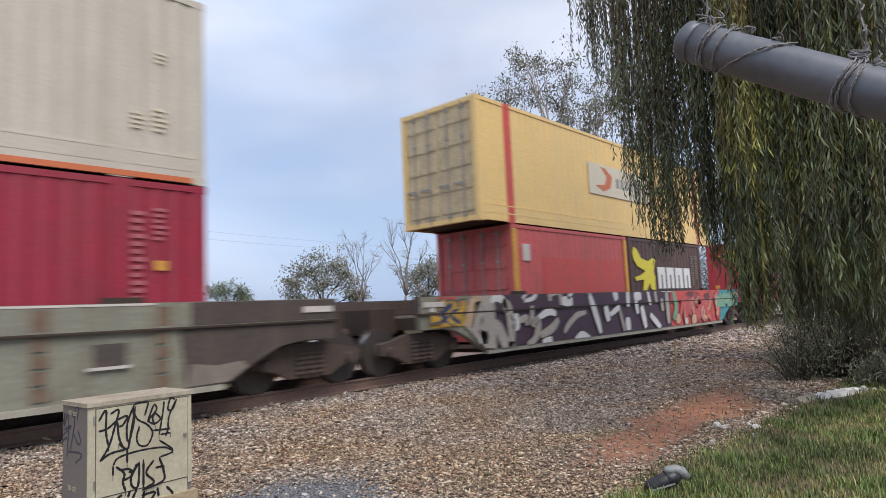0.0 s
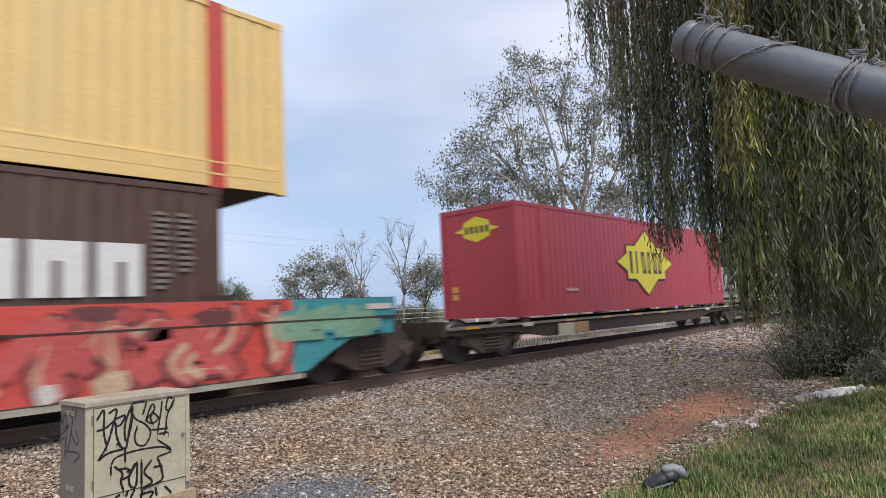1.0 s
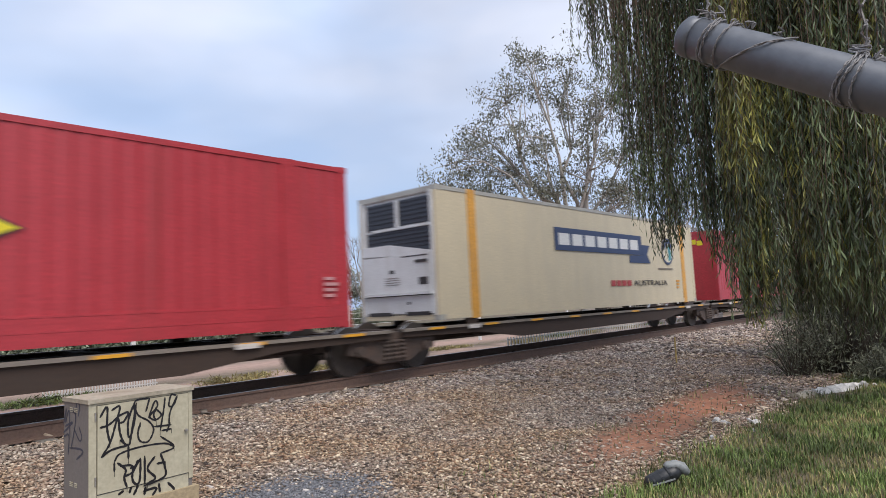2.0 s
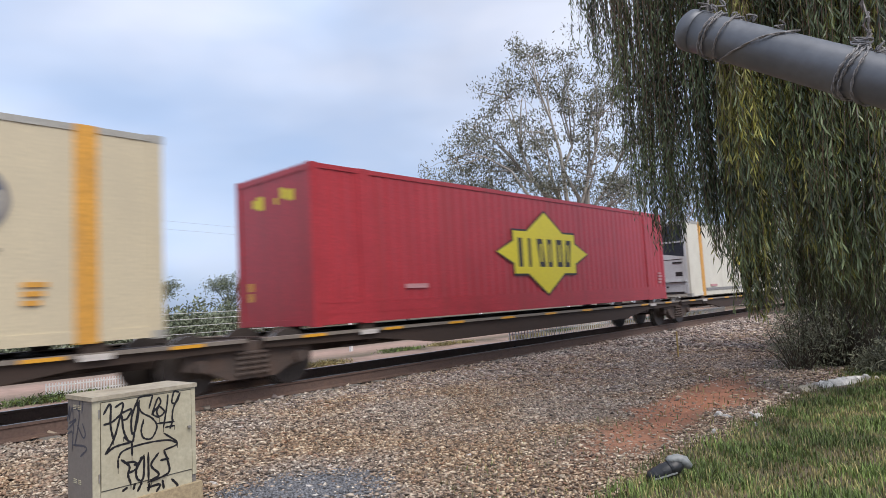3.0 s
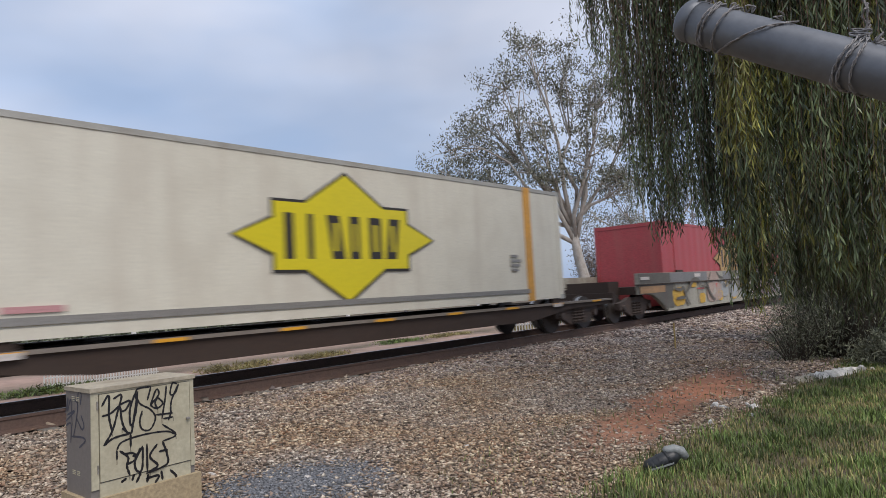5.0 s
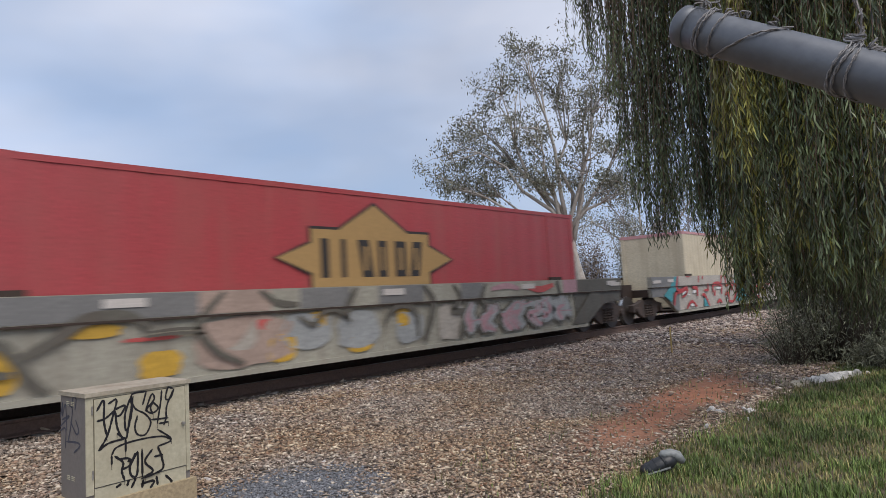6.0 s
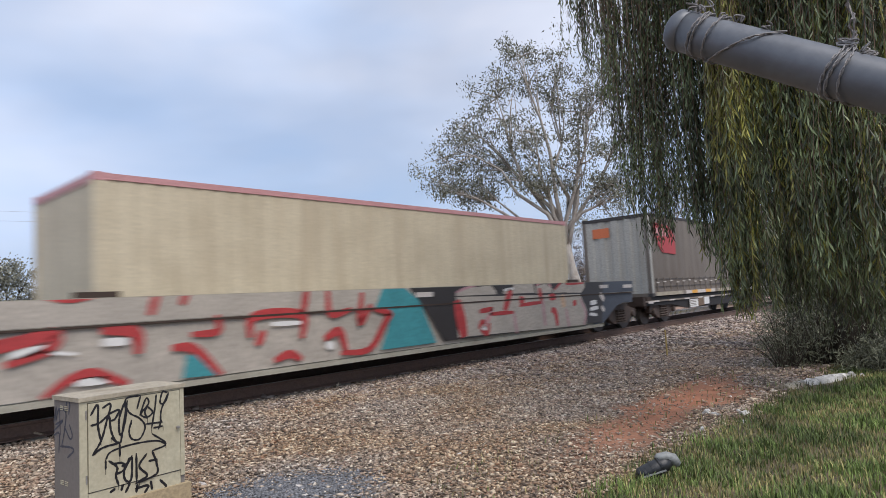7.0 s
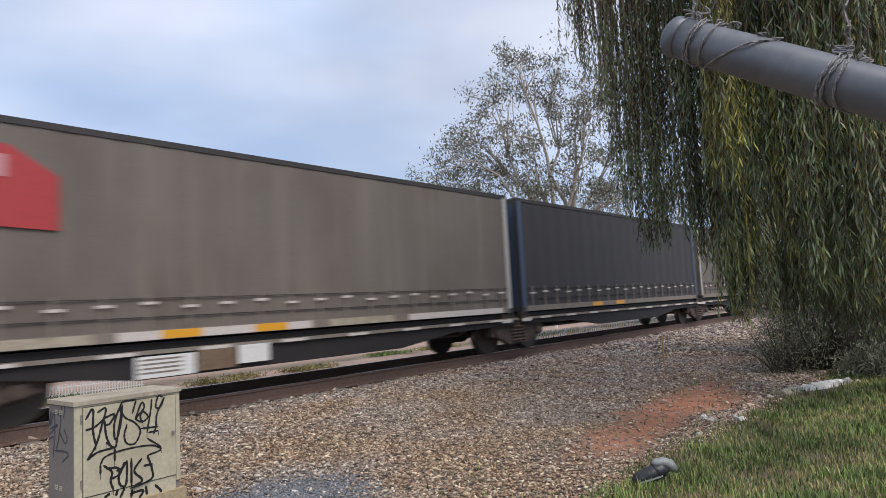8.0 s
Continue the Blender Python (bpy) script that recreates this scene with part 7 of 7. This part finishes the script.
    near, high = q.inverted() @ Vector((-1, -0.1, -0.3)), q.inverted() @ Vector((0, 0, 1))
    face = math.atan2(near.y, near.x)
    swing = math.atan2(math.sin(math.atan2(high.y, high.x) - face), math.cos(math.atan2(high.y, high.x) - face))
    turn = math.copysign(2.9, swing)
    coil(0.055, 0.145, turn / (2 * math.pi), face - 0.5 * turn, thick=0.0013)
    coil(0.06, 0.066, 1.1, 1.0, thick=0.0012)
    coil(0.212, 0.224, 2.1, 0.2, thick=0.0015)
    coil(0.22, 0.255, 1.0, 1.2, thick=0.0012)

    def tangle(centre, size, n, seed, thick=0.0011):
        r = random.Random(seed)
        bm = bmesh.new()
        p = Vector(centre)
        pts = []
        for i in range(n):
            pts.append(loc(p + Vector((r.uniform(-1, 1) * size, r.uniform(-1, 1) * size, r.uniform(-0.5, 1) * size))))
        line = [tuple(v) for v in smooth_line(pts, 5)]
        tube(bm, line, [thick] * len(line), 5)
        part("wire_tangle", bm, M["wire"], t, "tangled ends of fence wire")
    up = Vector((0, 0, 1))
    tangle(a + d * 0.04 + up * 0.036, 0.014, 14, 1)
    tangle(a + d * 0.075 + up * 0.03, 0.008, 10, 7)
    tangle(a + d * 0.1 + up * 0.036, 0.008, 6, 2)
    tangle(a + d * 0.14 + up * 0.036, 0.008, 6, 3)
    tangle(a + d * 0.228 + up * 0.034, 0.014, 16, 4)
    tangle(a + d * 0.25 + up * 0.03, 0.01, 12, 8)
    tangle(a + d * 0.04 - up * 0.01 + q @ Vector((0, 0, 0)) - Vector((0.02, 0.018, 0.006)), 0.007, 7, 6)
    for s, hgt in ((0.035, 0.16), (0.238, 0.14)):
        bm = bmesh.new()
        root = a + d * s + up * 0.03
        pts = [loc(root + Vector((0.003 * math.sin(9 * k), 0.003 * math.cos(8 * k), hgt * k / 8))) for k in range(9)]
        tube(bm, pts, [0.0014] * 9, 5)
        part("upright_wire", bm, M["wire"], t)
        bm = bmesh.new()
        pts = [loc(root + Vector((0.0035 * math.cos(1.6 * k), 0.0035 * math.sin(1.6 * k), hgt * k / 24))) for k in range(25)]
        tube(bm, pts, [0.0012] * 25, 5)
        part("upright_wire", bm, M["wire"], t)


# ---- litter, stake, far fence ----
def crumple(bm, sx, sy, sz, seed, nx=10, ny=5):
    r = random.Random(seed)
    rows = []
    for j in range(ny + 1):
        row = []
        for i in range(nx + 1):
            u, v = i / nx - 0.5, j / ny - 0.5
            arch = 1 - (2 * v) ** 2
            row.append(bm.verts.new((u * sx + r.uniform(-0.02, 0.02) * sx, v * sy + r.uniform(-0.05, 0.05) * sy, sz * (0.15 + 0.85 * arch) * r.uniform(0.7, 1.15))))
        rows.append(row)
    for j in range(ny):
        for i in range(nx):
            bm.faces.new((rows[j][i], rows[j][i + 1], rows[j + 1][i + 1], rows[j + 1][i]))
    base = [r_ for r_ in rows[0]] + [row[-1] for row in rows[1:]] + rows[-1][-2::-1] + [row[0] for row in rows[-2:0:-1]]
    low = [bm.verts.new((v.co.x * 0.97, v.co.y * 0.97, 0)) for v in base]
    k = len(base)
    for i in range(k):
        bm.faces.new((base[i], base[(i + 1) % k], low[(i + 1) % k], low[i]))
    bm.faces.new(low[::-1])


def folded(bm, sx, sy, sz, seed, nx=16, ny=7):
    """A flattened foil sleeve: random creases, open ends, a slight bow along it."""
    r = random.Random(seed)
    top, low = [], []
    for j in range(ny + 1):
        a, b = [], []
        for i in range(nx + 1):
            u, v = i / nx - 0.5, j / ny - 0.5
            x = u * sx + r.uniform(-0.012, 0.012)
            y = v * sy * (1 + 0.12 * math.sin(7 * u + 1)) + 0.05 * sx * math.sin(2.4 * u) + r.uniform(-0.006, 0.006)
            puff = sz * (1 - (2 * v) ** 2) ** 0.5 if abs(v) < 0.5 else 0.0
            a.append(bm.verts.new((x, y, 0.006 + puff * r.uniform(0.55, 1.0))))
            b.append(bm.verts.new((x, y, 0.0)))
        top.append(a)
        low.append(b)
    for j in range(ny):
        for i in range(nx):
            if (i + j) % 2:
                bm.faces.new((top[j][i], top[j][i + 1], top[j + 1][i + 1]))
                bm.faces.new((top[j][i], top[j + 1][i + 1], top[j + 1][i]))
            else:
                bm.faces.new((top[j][i], top[j][i + 1], top[j + 1][i]))
                bm.faces.new((top[j][i + 1], top[j + 1][i + 1], top[j + 1][i]))
            bm.faces.new((low[j][i], low[j + 1][i], low[j + 1][i + 1], low[j][i + 1]))
    for i in range(nx):
        bm.faces.new((low[0][i], low[0][i + 1], top[0][i + 1], top[0][i]))
        bm.faces.new((top[ny][i], top[ny][i + 1], low[ny][i + 1], low[ny][i]))
    for j in range(ny):
        bm.faces.new((top[j][0], top[j + 1][0], low[j + 1][0], low[j][0]))
        bm.faces.new((low[j][nx], low[j + 1][nx], top[j + 1][nx], top[j][nx]))


def small_thing(name, label, category, x, y, rz, build, material, group=""):
    bm = bmesh.new()
    build(bm)
    ob = tagged(new(name, mesh_of(name, bm, material)), label, category, group)
    ob.location = (x, y, float(ground_z(np.array(x), np.array(y))) - 0.004)
    ob.rotation_euler = (0, 0, radians(rz))
    return ob


def litter():
    small_thing("wrapper", "long crumpled white foil wrapper in the grass", "litter", 11.3, 2.22, -26, lambda bm: folded(bm, 1.1, 0.2, 0.11, 1), M["plastic_white"])
    small_thing("cardboard_flap", "stained pale cardboard flap beside the wrapper", "litter", 10.62, 2.5, -22, lambda bm: folded(bm, 0.5, 0.28, 0.07, 3, 8, 4), M["cabinet_lid"])
    small_thing("paper_scrap", "small crumpled white scrap on the gravel", "litter", 12.0, 1.95, 30, lambda bm: crumple(bm, 0.2, 0.13, 0.1, 44, 5, 3), M["plastic_white"], "scraps of litter")
    for i, (x, y, s, rz) in enumerate(((8.1, 2.92, 0.17, 10), (8.0, 2.77, 0.13, 60), (8.4, 2.62, 0.11, 30), (8.2, 2.5, 0.16, -10), (7.7, 2.36, 0.09, 40), (7.1, 2.62, 0.1, 20), (12.2, 1.85, 0.12, 0), (12.9, 1.9, 0.16, -20), (9.6, 3.1, 0.07, 0))):
        small_thing("paper_scrap", "small crumpled white scrap on the gravel", "litter", x, y, rz, lambda bm: crumple(bm, s, s * 0.6, s * 0.4, 10 + i, 5, 3), M["plastic_white"], "scraps of litter")
    for i, (x, y, sx, sz) in enumerate(((5.09, 4.42, 0.11, 0.03), (4.0, 5.4, 0.09, 0.03), (3.0, 5.9, 0.14, 0.03), (3.4, 4.9, 0.06, 0.035), (3.25, 4.6, 0.05, 0.03), (6.1, 4.3, 0.07, 0.035))):
        small_thing("pale_stone", "flat pale stone lying on the gravel", "stone", x, y, 40 * i, lambda bm: crumple(bm, sx, sx * 0.45, sz, 30 + i, 4, 3), M["mark"], "pale stones")
    for i, (x, y, length, rz) in enumerate(((9.4, 4.6, 0.9, -25), (12.6, 3.9, 1.1, 4), (8.9, 2.75, 0.5, 15), (8.2, 2.66, 0.45, -5), (12.6, 2.05, 1.4, -30), (13.2, 1.6, 0.8, -20))):
        def twig(bm):
            r = random.Random(i)
            pts = [(length * (k / 5 - 0.5), 0.04 * r.uniform(-1, 1), 0.02 + 0.008 * r.random()) for k in range(6)]
            tube(bm, pts, [0.012, 0.011, 0.012, 0.01, 0.008, 0.005], 6)
        small_thing("stick", "dry brown stick on the ground", "stick", x, y, rz, twig, M["stick"], "fallen sticks")
    # dark plastic object with a pale cap in the grass
    t = thing("broken_torch", "broken black plastic device with a grey cap lying in the grass", "litter", at=(5.28, 2.3, float(ground_z(np.array(5.28), np.array(2.3))) + 0.085))
    t.rotation_euler = (0, radians(-14), radians(-50))
    bm = bmesh.new()
    tube(bm, [(-0.24, 0, 0.0), (-0.21, 0, 0.005), (-0.1, 0, 0.02), (0.02, 0, 0.04), (0.07, 0, 0.05)], [0.03, 0.062, 0.07, 0.066, 0.045], 16)
    part("body", bm, M["plastic_black"], t, smooth=True)
    for k in (-0.17, -0.1, -0.03):
        bm = bmesh.new()
        rod(bm, (k, 0, 0.02 + 0.25 * (k + 0.1)), (k + 0.018, 0, 0.024 + 0.25 * (k + 0.1)), 0.074, sides=16)
        part("ring", bm, M["plastic_black"], t)
    bm = bmesh.new()
    box(bm, -0.2, 0.0, -0.075, -0.06, 0.0, 0.012)
    soften(bm, 0.004)
    part("rib", bm, M["plastic_grey"], t, "scuffed grey rib")
    bm = bmesh.new()
    tube(bm, [(-0.04, 0, 0.1), (-0.02, 0, 0.105), (0.05, 0, 0.095), (0.1, 0, 0.06), (0.13, 0, 0.0)], [0.02, 0.034, 0.04, 0.045, 0.03], 16)
    part("cap", bm, M["plastic_grey"], t, "grey rounded cap", smooth=True)
    # marker stake
    t = thing("marker_stake", "thin yellow marker stake standing in the ballast", "stake", at=(14.6, 6.05, -0.38))
    bm = bmesh.new()
    box(bm, -0.02, 0.02, -0.012, 0.012, -0.1, 0.62)
    soften(bm, 0.004)
    part("stake", bm, M["stake"], t)


def far_fence():
    f = thing("wire_fence", "wire fence with white posts beyond the railway", "fence", at=(0, 18.0, GROUND))
    first = None
    for i in range(-1, 9):
        x = 7.0 + i * 7.5 - 0.0
        if first is None:
            first = boxes("post", M["post"], f, [(-0.05, 0.05, -0.05, 0.05, 0.0, 1.8)], 0.008, at=(x, 0, 0))
        else:
            share("post", first, f, (x, 0, 0))
    for z in (0.75, 1.08, 1.3, 1.5, 1.68):
        bm = bmesh.new()
        rod(bm, (-8, 0, z), (70, 0, z), 0.007, sides=5)
        part("wire", bm, M["post"], f, "thin pale fence wire")
    p = thing("picket_fence", "low white picket fence close beyond the rails", "fence", at=(0, 12.75, GROUND))
    first = None
    for x0, x1, step in ((17.0, 38.0, 0.17),):
        for z in (0.08, 0.36):
            boxes("rail", M["post"], p, [(x0, x1, -0.02, 0.02, z, z + 0.035)])
        for i in range(int((x1 - x0) / step)):
            if first is None:
                first = boxes("picket", M["post"], p, [(-0.025, 0.025, -0.04, -0.021, 0.0, 0.46)], at=(x0, 0, 0))
            else:
                share("picket", first, p, (x0 + i * step, 0, 0))
    p = thing("garden_fence", "low white close-set fence beyond the dirt track", "fence", at=(4.3, 16.0, GROUND))
    boxes("rail", M["post"], p, [(0, 2.5, -0.015, 0.015, 0.04, 0.065)])
    boxes("rail", M["post"], p, [(0, 2.5, -0.015, 0.015, 0.2, 0.225)])
    first = None
    for i in range(40):
        if first is None:
            first = boxes("picket", M["post"], p, [(-0.014, 0.014, -0.028, -0.016, 0.0, 0.28)])
        else:
            share("picket", first, p, (i * 0.0625, 0, 0))
    w = thing("overhead_cables", "thin overhead cables between far poles", "cable", at=(0, 60, GROUND))
    for z in (10.2, 11.0):
        bm = bmesh.new()
        pts = [(-60 + 16 * k, 0, z - 0.9 * math.sin(math.pi * ((k % 5) / 5))) for k in range(16)]
        tube(bm, pts, [0.008] * 16, 4)
        part("cable", bm, M["rod"], w)
    for x in (-60, 180):
        bm = bmesh.new()
        rod(bm, (x, 0, 0), (x, 0, 11.4), 0.14, 0.1, sides=8)
        part("pole", bm, M["bark_dark"], w)


def build_things():
    cabinet()
    pipe()
    litter()
    far_fence()
    build_plants()


def shift(t):
    return V0 * t + 0.5 * ACC * t * t


def motions():
    """The train runs past; every wheelset rolls on the rail."""
    times = [i * 0.25 for i in range(33)]
    for ob, s, z in MOVERS:
        walk(ob, [(t, pose(s - shift(t), RAIL_Y, z)) for t in times])
    for ws, x, z in WHEELS:
        walk(ws, [(i / 30, pose(x, 0, z, 0, -math.degrees(shift(i / 30) / 0.46), 0)) for i in range(241)])


build_ground()
build_stones()
build_track()
build_train()
build_things()
motions()
